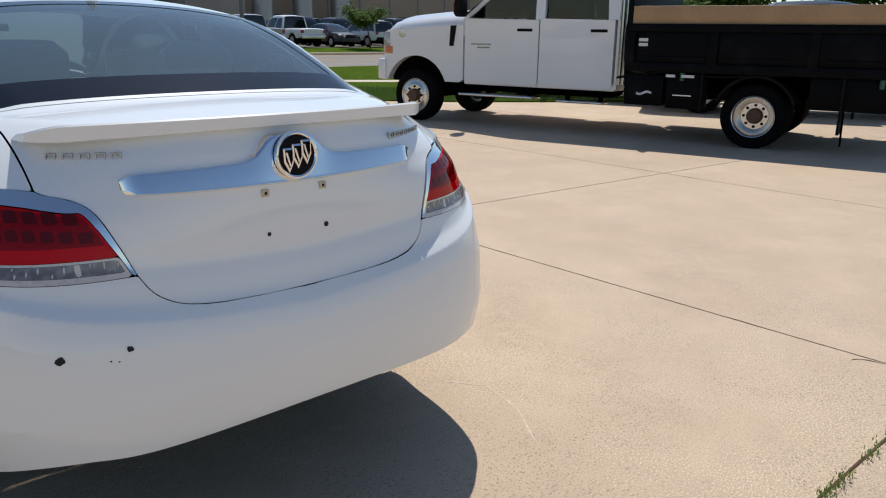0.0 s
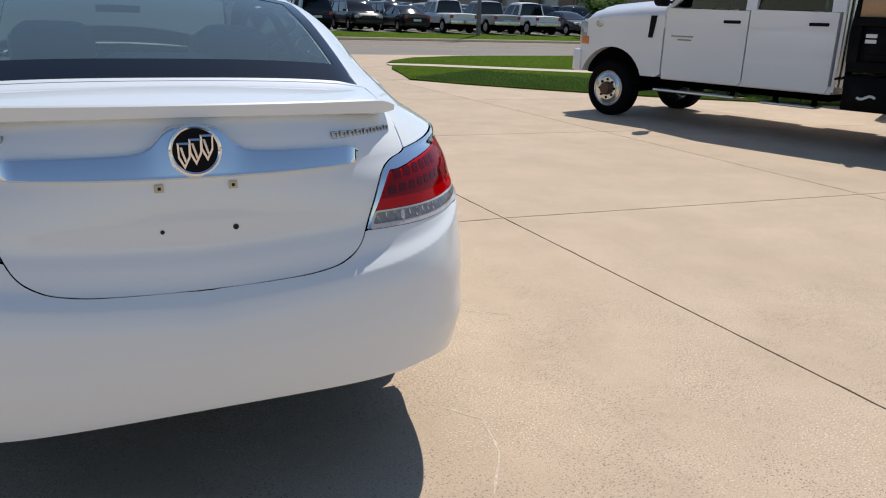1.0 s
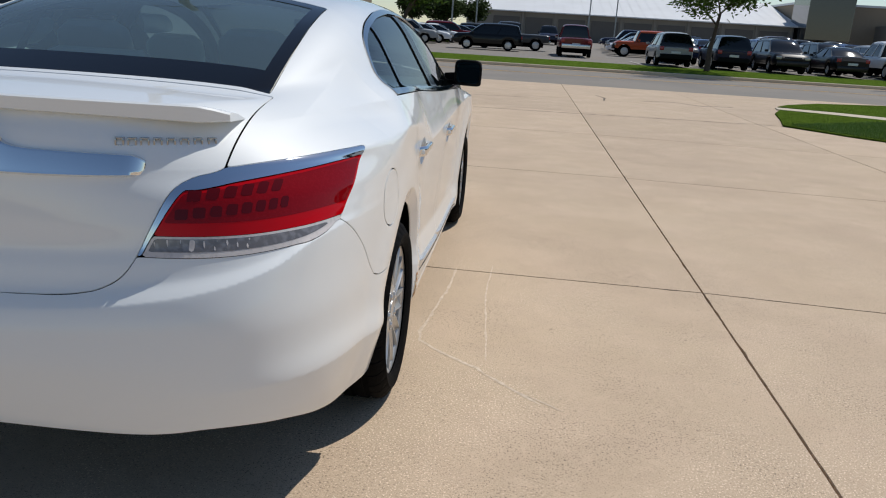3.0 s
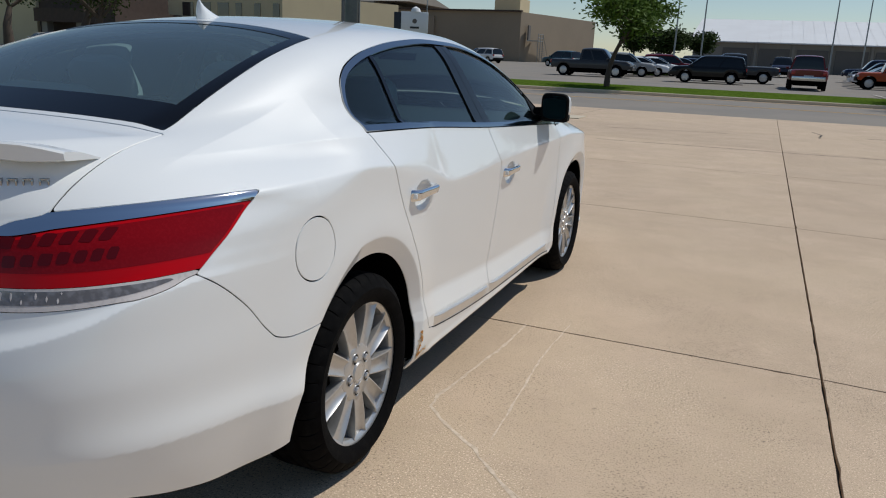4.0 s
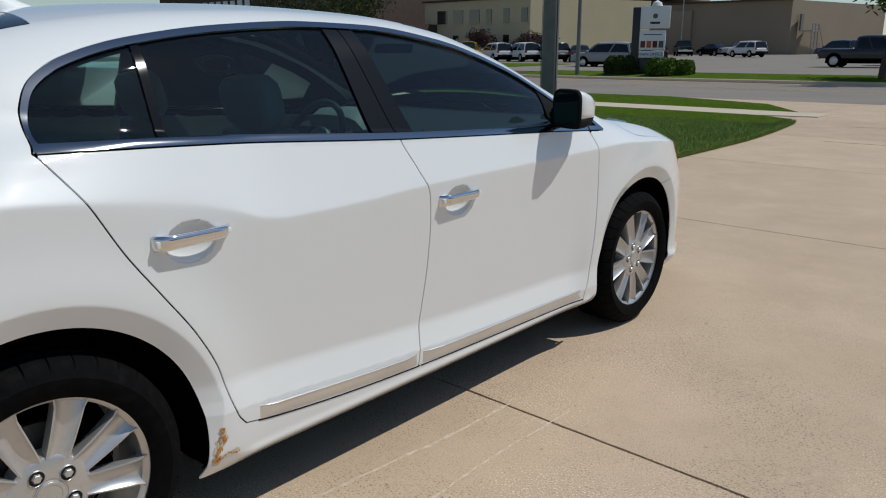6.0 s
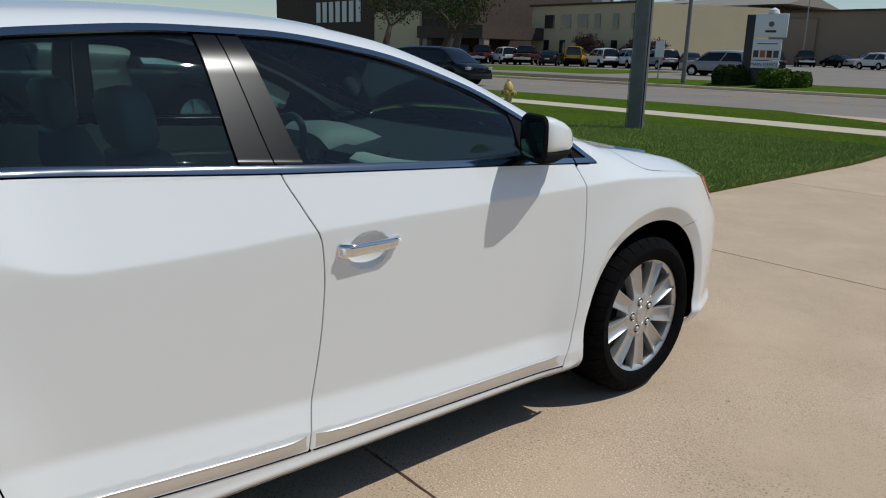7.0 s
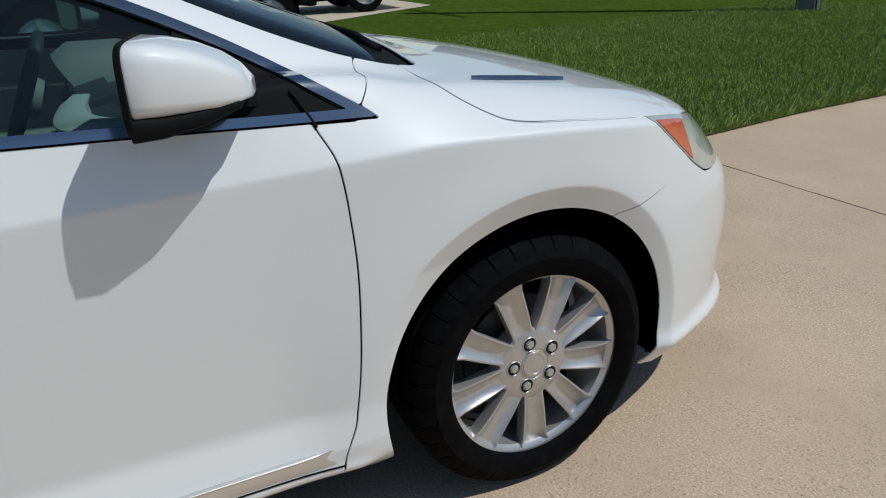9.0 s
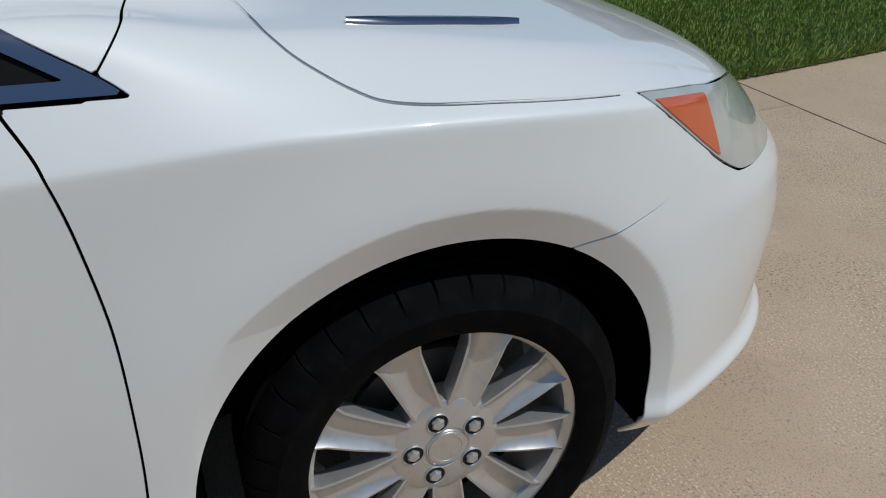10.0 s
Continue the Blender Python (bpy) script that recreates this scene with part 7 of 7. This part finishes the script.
Shape().box(-110, -66, 62, 90, 0.3, 9.2).part("wall", BROWN_WALL, b, "", 0)
Shape().box(-72, -60.5, 60, 70, 3.2, 4.6).part("canopy", BROWN_WALL, b, "", 0)
for x in (-71, -66, -61):
    Shape().box(x - 0.4, x + 0.4, 60.4, 61.2, 0.4, 3.2).part("column", GREY_WALL, b, "", 0)
Shape().box(-83, -73.5, 61.6, 62, 0.5, 6.5).part("pale_panel", CREAM_WALL, b, "", 0)
for k in range(7):
    x = -98 + 1.7 * k
    Shape().prism([(0, 0)] * 0 + [(61.9, 5.4), (61.9, 8.2), (61.95, 8.2), (61.95, 5.4)], x, x + 1.1).part("banner", STICKER, b, "white hanging banner", 0)

# ---- poles, sign, hydrant ---------------------------------------------------------
POLE = material("weathered_pole", (0.16, 0.165, 0.16), 0.6, 0.3, spots=[(4, 0.4, (0.10, 0.105, 0.10), 0.5, 6), (60, 0.3, (0.24, 0.24, 0.23), 0.6, 3)], bump=[(40, 0.004)])
HYDRANT = material("hydrant_yellow", (0.58, 0.42, 0.11), 0.5, spots=[(12, 0.4, (0.42, 0.28, 0.07), 0.55, 5)])
SIGN_WHITE = material("sign_panel", (0.74, 0.75, 0.74), 0.4)
SIGN_BLACK = material("sign_frame", (0.015, 0.017, 0.018), 0.4)

p = holder("utility_pole", pose(-6.62, 13.3, 0), "tall grey utility pole standing in the lawn", "pole")
s = Shape().lathe([(0.175, 0.0), (0.165, 3.0), (0.14, 11.0), (0.0001, 11.0)], 24)
s.part("shaft", POLE, p, "", 40)
Shape().tube([(0.19, -0.05, 0.0), (0.185, -0.05, 3.0), (0.16, -0.05, 11)], 0.012, 6).part("ground_wire", SIGN_BLACK, p)
for k in range(5):
    Shape().tube([(-0.17, -0.08 + 0.01 * k, 0.0), (-0.16, -0.08, 3.0)], 0.006, 5).part("cable", SIGN_BLACK, p) if k == 0 else None
Shape().tube([(-1.2, 0, 10.2), (1.2, 0, 10.2)], 0.06, 8).part("crossarm", POLE, p)
h = holder("fire_hydrant", pose(-11.9, 15.0, 0.0), "yellow cast-iron fire hydrant standing in the lawn", "fire hydrant")
Shape().lathe([(0.15, 0.0), (0.15, 0.04), (0.105, 0.06), (0.10, 0.48), (0.13, 0.50), (0.13, 0.55), (0.115, 0.60), (0.08, 0.68), (0.035, 0.72), (0.035, 0.77), (0.0001, 0.78)], 24).part("barrel", HYDRANT, h, "", 40)
for a in (0.4, 0.4 + math.pi, 0.4 - math.pi / 2):
    m = Matrix.Translation((0, 0, 0.42)) @ Matrix.Rotation(a, 4, "Z") @ FACE_RIGHT
    Shape().lathe([(0.05, 0.05), (0.05, 0.15), (0.065, 0.15), (0.065, 0.19), (0.025, 0.195), (0.025, 0.225), (0.0001, 0.226)], 12, m).part("nozzle", HYDRANT, h, "", 40)
p = holder("street_pole", pose(-20.4, 36.8, 0.15), "slim grey street light pole at the car park entrance", "pole")
Shape().lathe([(0.12, 0.0), (0.10, 4.0), (0.08, 10.0), (0.0001, 10.0)], 16).part("shaft", POLE, p, "", 40)
p = holder("light_pole", pose(21.2, 38.2, 0.3), "grey light pole in the grass verge", "pole")
Shape().lathe([(0.13, 0.0), (0.11, 4.0), (0.09, 10.0), (0.0001, 10.0)], 16).part("shaft", POLE, p, "", 40)
for x, y in ((-6.6, 76), (-4.6, 82), (8, 92), (11.5, 96), (-42, 97)):
    p = holder("lamp_post", pose(x, y, far_z(y)), "slim white car park lamp post", "lamp post", "car park lamp posts")
    Shape().lathe([(0.09, 0.0), (0.06, 9.0), (0.0001, 9.0)], 10).part("shaft", METAL, p, "", 40)
    Shape().box(-0.15, 0.15, -0.9, 0.1, 8.9, 9.05, 0.02).part("lamp_head", METAL, p)
sign_board = holder("sign_board", Matrix.Translation((-16.75, 38.0, 0.2)) @ pose(0, 0, 0, 0, 0, 24), "black and white entrance sign with stacked panels", "sign")
Shape().box(-0.95, -0.55, -0.18, 0.18, 0.0, 3.45, 0.02).part("sign_post", SIGN_BLACK, sign_board)
Shape().box(-0.55, 0.85, -0.10, 0.10, 0.0, 0.95, 0.02).part("sign_foot", SIGN_BLACK, sign_board)
for z0, z1, w in ((2.38, 3.50, 0.95), (1.28, 2.28, 0.78), (0.88, 1.24, 0.74)):
    pan = Shape().box(-0.58, w, -0.17, 0.17, z0, z1, 0.02).part("sign_panel", SIGN_WHITE, sign_board, "white sign panel")
    if z1 < 1.3:
        text = bpy.data.curves.new("office_words", "FONT")
        text.body, text.size, text.extrude, text.align_x, text.align_y = "MAIN OFFICE", 0.215, 0.004, "CENTER", "CENTER"
        t_ob = new("office_words_source", text)
        bpy.context.view_layer.update()
        letters = bpy.data.meshes.new_from_object(t_ob.evaluated_get(bpy.context.evaluated_depsgraph_get()))
        bpy.data.objects.remove(t_ob)
        letters.materials.clear()
        letters.materials.append(SIGN_BLACK)
        words_ob = new("lettering", letters)
        words_ob.parent = pan
        words_ob.matrix_local = Matrix.Translation((0.08, -0.176, (z0 + z1) / 2)) @ pose(0, 0, 0, 90)
    elif z0 < 1.5:
        Shape().box(-0.35, 0.60, -0.176, -0.172, z1 - 0.24, z1 - 0.19).part("text_bar", SHUTTER, pan)
        for k, c in enumerate(("maroon", "orange", "red", "teal")):
            Shape().box(-0.48 + 0.31 * k, -0.24 + 0.31 * k, -0.178, -0.172, z0 + 0.12, z0 + 0.46).part("colour_tile", PAINTS[c], pan)
    else:
        Shape().box(-0.05, 0.45, -0.176, -0.172, z0 + 0.22, z0 + 0.33).part("text_bar", SIGN_BLACK, pan)
        Shape().lathe([(0.13, 0.0), (0.0001, 0.001)], 12, Matrix.Translation((0.20, -0.175, z0 + 0.62)) @ pose(0, 0, 0, 90)).part("plain_mark", SHUTTER, pan)
Shape().lathe([(0.28, 0.0), (0.22, 0.18), (0.0001, 0.30)], 16, Matrix.Translation((0.25, 0, 3.50))).part("sign_cap", SIGN_WHITE, sign_board)
p = holder("notice_sign", pose(-23.6, 39.2, 0.3), "small white notice on a thin post", "sign")
Shape().box(-0.03, 0.03, -0.03, 0.03, 0, 2.2).part("post", METAL, p)
Shape().box(-0.30, 0.30, -0.05, -0.03, 1.2, 2.1, 0.01).part("plate", SIGN_WHITE, p)
h = holder("red_hydrant", pose(-38.6, 84, far_z(84)), "small red fire hydrant on the asphalt", "fire hydrant")
Shape().lathe([(0.2, 0), (0.16, 0.1), (0.16, 0.7), (0.2, 0.75), (0.1, 1.0), (0.0001, 1.05)], 12).part("barrel", PAINTS["red"], h, "", 40)

# ---- trees and bushes --------------------------------------------------------------
BARK = material("tree_bark", (0.085, 0.062, 0.045), 0.9, spots=[(20, 0.5, (0.05, 0.036, 0.026), 0.5, 6)], bump=[(30, 0.02)])
LEAF = material("fresh_leaves", (0.080, 0.135, 0.018), 0.55, spots=[(2.2, 0.6, (0.045, 0.085, 0.014), 0.5, 4), (9, 0.4, (0.16, 0.23, 0.045), 0.6, 3)], spec=0.05)
LEAF_DARK = material("dark_leaves", (0.040, 0.062, 0.016), 0.6, spots=[(2.2, 0.6, (0.022, 0.036, 0.010), 0.5, 4)], spec=0.05)
LEAF_BROWN = material("purple_leaves", (0.050, 0.024, 0.020), 0.7, spots=[(3, 0.6, (0.09, 0.05, 0.035), 0.55, 4)], spec=0.3)


def tree(x, y, z, height, spread, leaves, seed, label, mat=LEAF, trunk=0.16, clear=0.35, leaf=0.14, name="tree"):
    """A tapered trunk with forked limbs and a crown of single leaves round the twigs."""
    rng = random.Random(seed)
    thing = holder(name, pose(x, y, z), label, "tree")
    wood, tips = Shape(), []

    def grow(p, d, length, r, level):
        pts, radii = [p], [r]
        q, way = Vector(p), Vector(d)
        for i in range(5):
            way = (way + Vector((rng.gauss(0, 0.10), rng.gauss(0, 0.10), rng.gauss(0.03, 0.05)))).normalized()
            q = q + way * length / 5
            pts.append(q.copy())
            radii.append(r * (1 - 0.11 * (i + 1)))
            if level >= 2:
                tips.append((q.copy(), level))
        wood.tube(pts, radii, 10 if level == 0 else 6)
        if level < 3:
            for k in range((5, 4, 3)[level]):
                t = rng.randint(2, 5) if level else rng.randint(4, 5)
                a = 2 * math.pi * (k + rng.random() * 0.6) / (5, 4, 3)[level]
                lean = rng.uniform(0.5, 1.05)
                out = Vector((math.cos(a), math.sin(a), 0)) * spread
                way2 = (way * math.cos(lean) + out.normalized() * math.sin(lean)).normalized()
                grow(pts[t], way2, length * rng.uniform(0.55, 0.75) * (1.0 if level else spread), radii[t] * 0.6, level + 1)

    grow(Vector((0, 0, 0)), Vector((0, 0, 1)), height * clear, trunk, 0)
    wood.part("trunk", BARK, thing, "", 60)
    v, f = [], []
    if leaves:
        for _ in range(leaves):
            c, level = tips[rng.randrange(len(tips))]
            p = c + Vector((rng.gauss(0, 1), rng.gauss(0, 1), rng.gauss(0, 0.8))) * height * 0.045
            a = Vector((rng.gauss(0, 1), rng.gauss(0, 1), rng.gauss(0, 0.6))).normalized() * leaf * rng.uniform(0.6, 1.3)
            b = a.orthogonal().normalized() * leaf * 0.42
            k = len(v)
            v += [p - a, p + b, p + a, p - b]
            f.append((k, k + 1, k + 2, k + 3))
        link_mesh("crown", v, f, mat, thing, "loose crown of small leaves", 0)
    return thing


tree(-5.5, 37.6, 0.24, 7.4, 1.0, 5200, 3, "young green maple in the grass verge", clear=0.36)
tree(10.3, 38.0, 0.28, 7.8, 1.0, 5200, 4, "young green maple beside parked cars", clear=0.36)
tree(30.5, 38.4, 0.3, 4.6, 0.8, 2600, 5, "small green tree in the grass verge", trunk=0.06, clear=0.34)
for k, (x, y) in enumerate(((-49.0, 38.5), (-43.2, 39.6), (-40.8, 38.5))):
    tree(x, y, 0.3, 11, 0.9, 900, 30 + k, "tall forked tree with bare lower limbs on the lawn", LEAF_DARK, 0.42, 0.30)
for k, (x, y, h) in enumerate(((-51.0, 66.5, 5.2), (-45.5, 67.5, 4.6), (-43.5, 67.2, 4.4))):
    tree(x, y, 0.5, h, 1.2, 2600, 40 + k, "purple-leaved ornamental tree before the office", LEAF_BROWN, 0.12, 0.28)
for k, (x, y) in enumerate(((-14, 100), (-11, 102), (-9.5, 99), (-6, 104))):
    tree(x, y, 0.9, 8.5, 1.0, 2400, 50 + k, "dark green tree beside the warehouse", LEAF_DARK, 0.2, 0.3, 0.3)
for k, (x, y) in enumerate(((34, 6), (40, 12), (37, 17), (46, 8), (44, 20), (50, 26))):
    tree(x, y, 0, 8.5, 1.1, 3200, 60 + k, "leafy green tree beyond the parked trucks", LEAF, 0.2, 0.28, 0.22)


def bush(x, y, z, w, d, h, seed, label, mat=LEAF):
    rng = random.Random(seed)
    v, f = [], []
    for _ in range(2200):
        a, e = rng.uniform(0, 6.283), math.asin(rng.uniform(0, 1))
        r = rng.uniform(0.86, 1.04) * (1 + 0.06 * math.sin(5 * a + seed) * math.sin(4 * e))
        c, q = math.cos(e) ** 0.45, math.sin(e) ** 0.6
        p = Vector((w * r * math.copysign(abs(math.cos(a)) ** 0.6, math.cos(a)) * c, d * r * math.copysign(abs(math.sin(a)) ** 0.6, math.sin(a)) * c, h * r * q))
        s2 = Vector((rng.gauss(0, 1), rng.gauss(0, 1), rng.gauss(0, 1))).normalized() * 0.07
        b = s2.orthogonal().normalized() * 0.045
        k = len(v)
        v += [p - s2, p + b, p + s2, p - b]
        f.append((k, k + 1, k + 2, k + 3))
    thing = holder("bush", pose(x, y, z), label, "bush")
    link_mesh("foliage", v, f, mat, thing, "", 0)
    core = Shape().lathe([(0.86, 0.0), (0.88, 0.5), (0.7, 0.8), (0.0001, 0.92)], 14)
    core.v = [(a * w, b * d, c * h) for a, b, c in core.v]
    core.part("inner_core", LEAF_DARK, thing, "", 60)
    return thing


bush(-18.1, 37.6, 0.2, 0.95, 0.6, 0.95, 1, "clipped dark green bush beside the sign", LEAF_DARK)
bush(-15.6, 37.2, 0.2, 0.75, 0.6, 0.85, 2, "clipped green bush beside the sign")
bush(-14.6, 37.7, 0.2, 0.45, 0.5, 0.75, 3, "clipped green bush beside the sign")
for k in range(4):
    bush(-7.4 + 0.9 * k, 64.5 + 2.6 * k, far_z(65), 1.0, 1.0, 0.9 + 0.1 * k, 10 + k, "round yellow-green shrub in the planting bed")
for k in range(6):
    bush(-60 + 2.6 * k, 67.8, far_z(66), 1.0, 0.7, 1.1, 20 + k, "green shrub before the office building", LEAF)

# ---- paving slabs ----
pavement = structure(Shape().box(-20, 60, -45, 22.35, -0.30, -0.022).part("pavement", TAR, None, "", 0), "pale concrete paving of large slabs with dark joints", "pavement")
XS = [-19.5, -16, -12.6, -9.2, -5.8, -1.0, 2.412, 5.82, 9.2, 12.6, 16.0, 19.4, 24, 30, 40, 59]
YS = [-44, -36, -28, -20.7, -17.0, -13.3, -9.6, -5.85, -2.10, 1.60, 5.32, 9.05, 12.75, 16.4, 22.3]
rng = random.Random(12)


def slab_ring(x0, x1, y0, y1, near):
    """The outline of a slab with slightly crumbled edges."""
    gap = 0.0042
    skew = lambda x, y: y - (0.079 if x > 2.41 else 0.022) * (x - 2.41) if y > -40 and y < 20 else y
    corners = [(x0 + gap, y0 + gap), (x1 - gap, y0 + gap), (x1 - gap, y1 - gap), (x0 + gap, y1 - gap)]
    pts = []
    for k in range(4):
        (ax, ay), (bx, by) = corners[k], corners[(k + 1) % 4]
        n = 56 if near else 6
        for i in range(n):
            t = i / n
            x, y = ax + (bx - ax) * t, ay + (by - ay) * t
            bite = abs(rng.gauss(0, 0.0013)) + (rng.uniform(0.004, 0.009) if rng.random() < 0.02 else 0) if near and i else 0
            nx, ny = -(by - ay), bx - ax
            d = math.hypot(nx, ny)
            x, y = x + nx / d * bite, y + ny / d * bite
            pts.append((x, skew(x, y)))
    return pts


for i in range(len(XS) - 1):
    for j in range(len(YS) - 1):
        near = 1.0 < XS[i + 1] < 10 and -6 < YS[j + 1] < 14
        if XS[i + 1] <= -1.0 and YS[j] >= 2.0:
            continue
        west = -2.6 if XS[i] == -1.0 and YS[j] > 5 else XS[i]
        ring = slab_ring(west, XS[i + 1], YS[j], YS[j + 1], near)
        n = len(ring)
        cx, cy = sum(p[0] for p in ring) / n, sum(p[1] for p in ring) / n
        inner = [(x + (cx - x) * 0.0007, y + (cy - y) * 0.0007) for x, y in ring]
        s = Shape()
        s.add([(x, y, 0) for x, y in inner] + [(x, y, -0.004) for x, y in ring] + [(x, y, -0.021) for x, y in ring],
              [tuple(range(n))] + [(i2, n + i2, n + (i2 + 1) % n, (i2 + 1) % n) for i2 in range(n)] + [(n + i2, 2 * n + i2, 2 * n + (i2 + 1) % n, n + (i2 + 1) % n) for i2 in range(n)])
        s.part("slab", CONCRETE, pavement, "", 0)
# strip of paving between the slabs and the lawn edge
s = Shape()
strip = [(-2.606, y) for y in (5.45, 9, 13, 16.0)]
s.add([(x, y, 0.0) for x, y in strip] + [(-2.606, 22.3, 0.0), (-9.5, 22.3, 0.0), (-9.5, 16.9, 0.0), (-19.5, 16.9, 0.0), (-19.5, 5.82, 0.0)], [tuple(range(9))])
s.part("slab", CONCRETE, pavement, "", 0)
# cracks and pale scratches in the nearest slabs
def crack(points, width, mat, name, label, z=0.0008):
    s, pts = Shape(), []
    for (ax, ay), (bx, by) in zip(points[:-1], points[1:]):
        n = max(2, int(math.hypot(bx - ax, by - ay) / 0.05))
        pts += [(ax + (bx - ax) * i / n + rng.gauss(0, width * 0.35), ay + (by - ay) * i / n + rng.gauss(0, width * 0.35)) for i in range(n)]
    pts.append(points[-1])
    left, right = [], []
    for i, (x, y) in enumerate(pts):
        a, b = pts[max(i - 1, 0)], pts[min(i + 1, len(pts) - 1)]
        d = math.hypot(b[0] - a[0], b[1] - a[1]) or 1
        w = width * rng.uniform(0.3, 1.0) * (0.2 if i in (0, len(pts) - 1) else 1)
        nx, ny = -(b[1] - a[1]) / d * w, (b[0] - a[0]) / d * w
        left.append((x + nx, y + ny, z))
        right.append((x - nx, y - ny, z))
    n = len(pts)
    s.add(left + right, [(n + i, n + i + 1, i + 1, i) for i in range(n - 1)])
    ob = s.part(name, mat, pavement, "", 0)
    return ob


crack([(0.84, -0.72), (0.95, -0.86), (0.90, -1.07), (0.77, -1.27)], 0.006, SCUFF, "scratch", "")
crack([(0.99, 1.65), (0.975, 1.2), (0.94, 0.85), (0.915, 0.62), (0.93, 0.52), (1.0, 0.44), (1.2, 0.27), (1.47, 0.0)], 0.010, SCUFF, "scratch", "")
crack([(1.24, 0.36), (1.19, 1.2), (1.2, 1.78)], 0.006, SCUFF, "scratch", "")
crack([(1.28, 0.17), (1.4, 0.08), (1.55, -0.04)], 0.005, SCUFF, "scratch", "", 0.0012)
crack([(2.402, -1.86), (2.385, -1.79), (2.36, -1.755), (2.33, -1.745)], 0.0065, TAR, "crack", "")
crack([(4.2, 17.0), (5.0, 17.3), (5.6, 16.6), (6.4, 16.9)], 0.05, TAR, "crack", "")
crack([(3.2, 16.2), (3.3, 17.2), (3.15, 18.0)], 0.03, TAR, "crack", "")
crack([(-0.8, 12.2), (2.2, 12.35), (6.2, 12.7)], 0.03, TAR, "crack", "")
crack([(-1.2, 15.0), (0.6, 15.6), (1.4, 15.7)], 0.03, TAR, "crack", "")
crack([(6.2, 12.6), (7.2, 11.2), (8.3, 9.9)], 0.03, TAR, "crack", "")
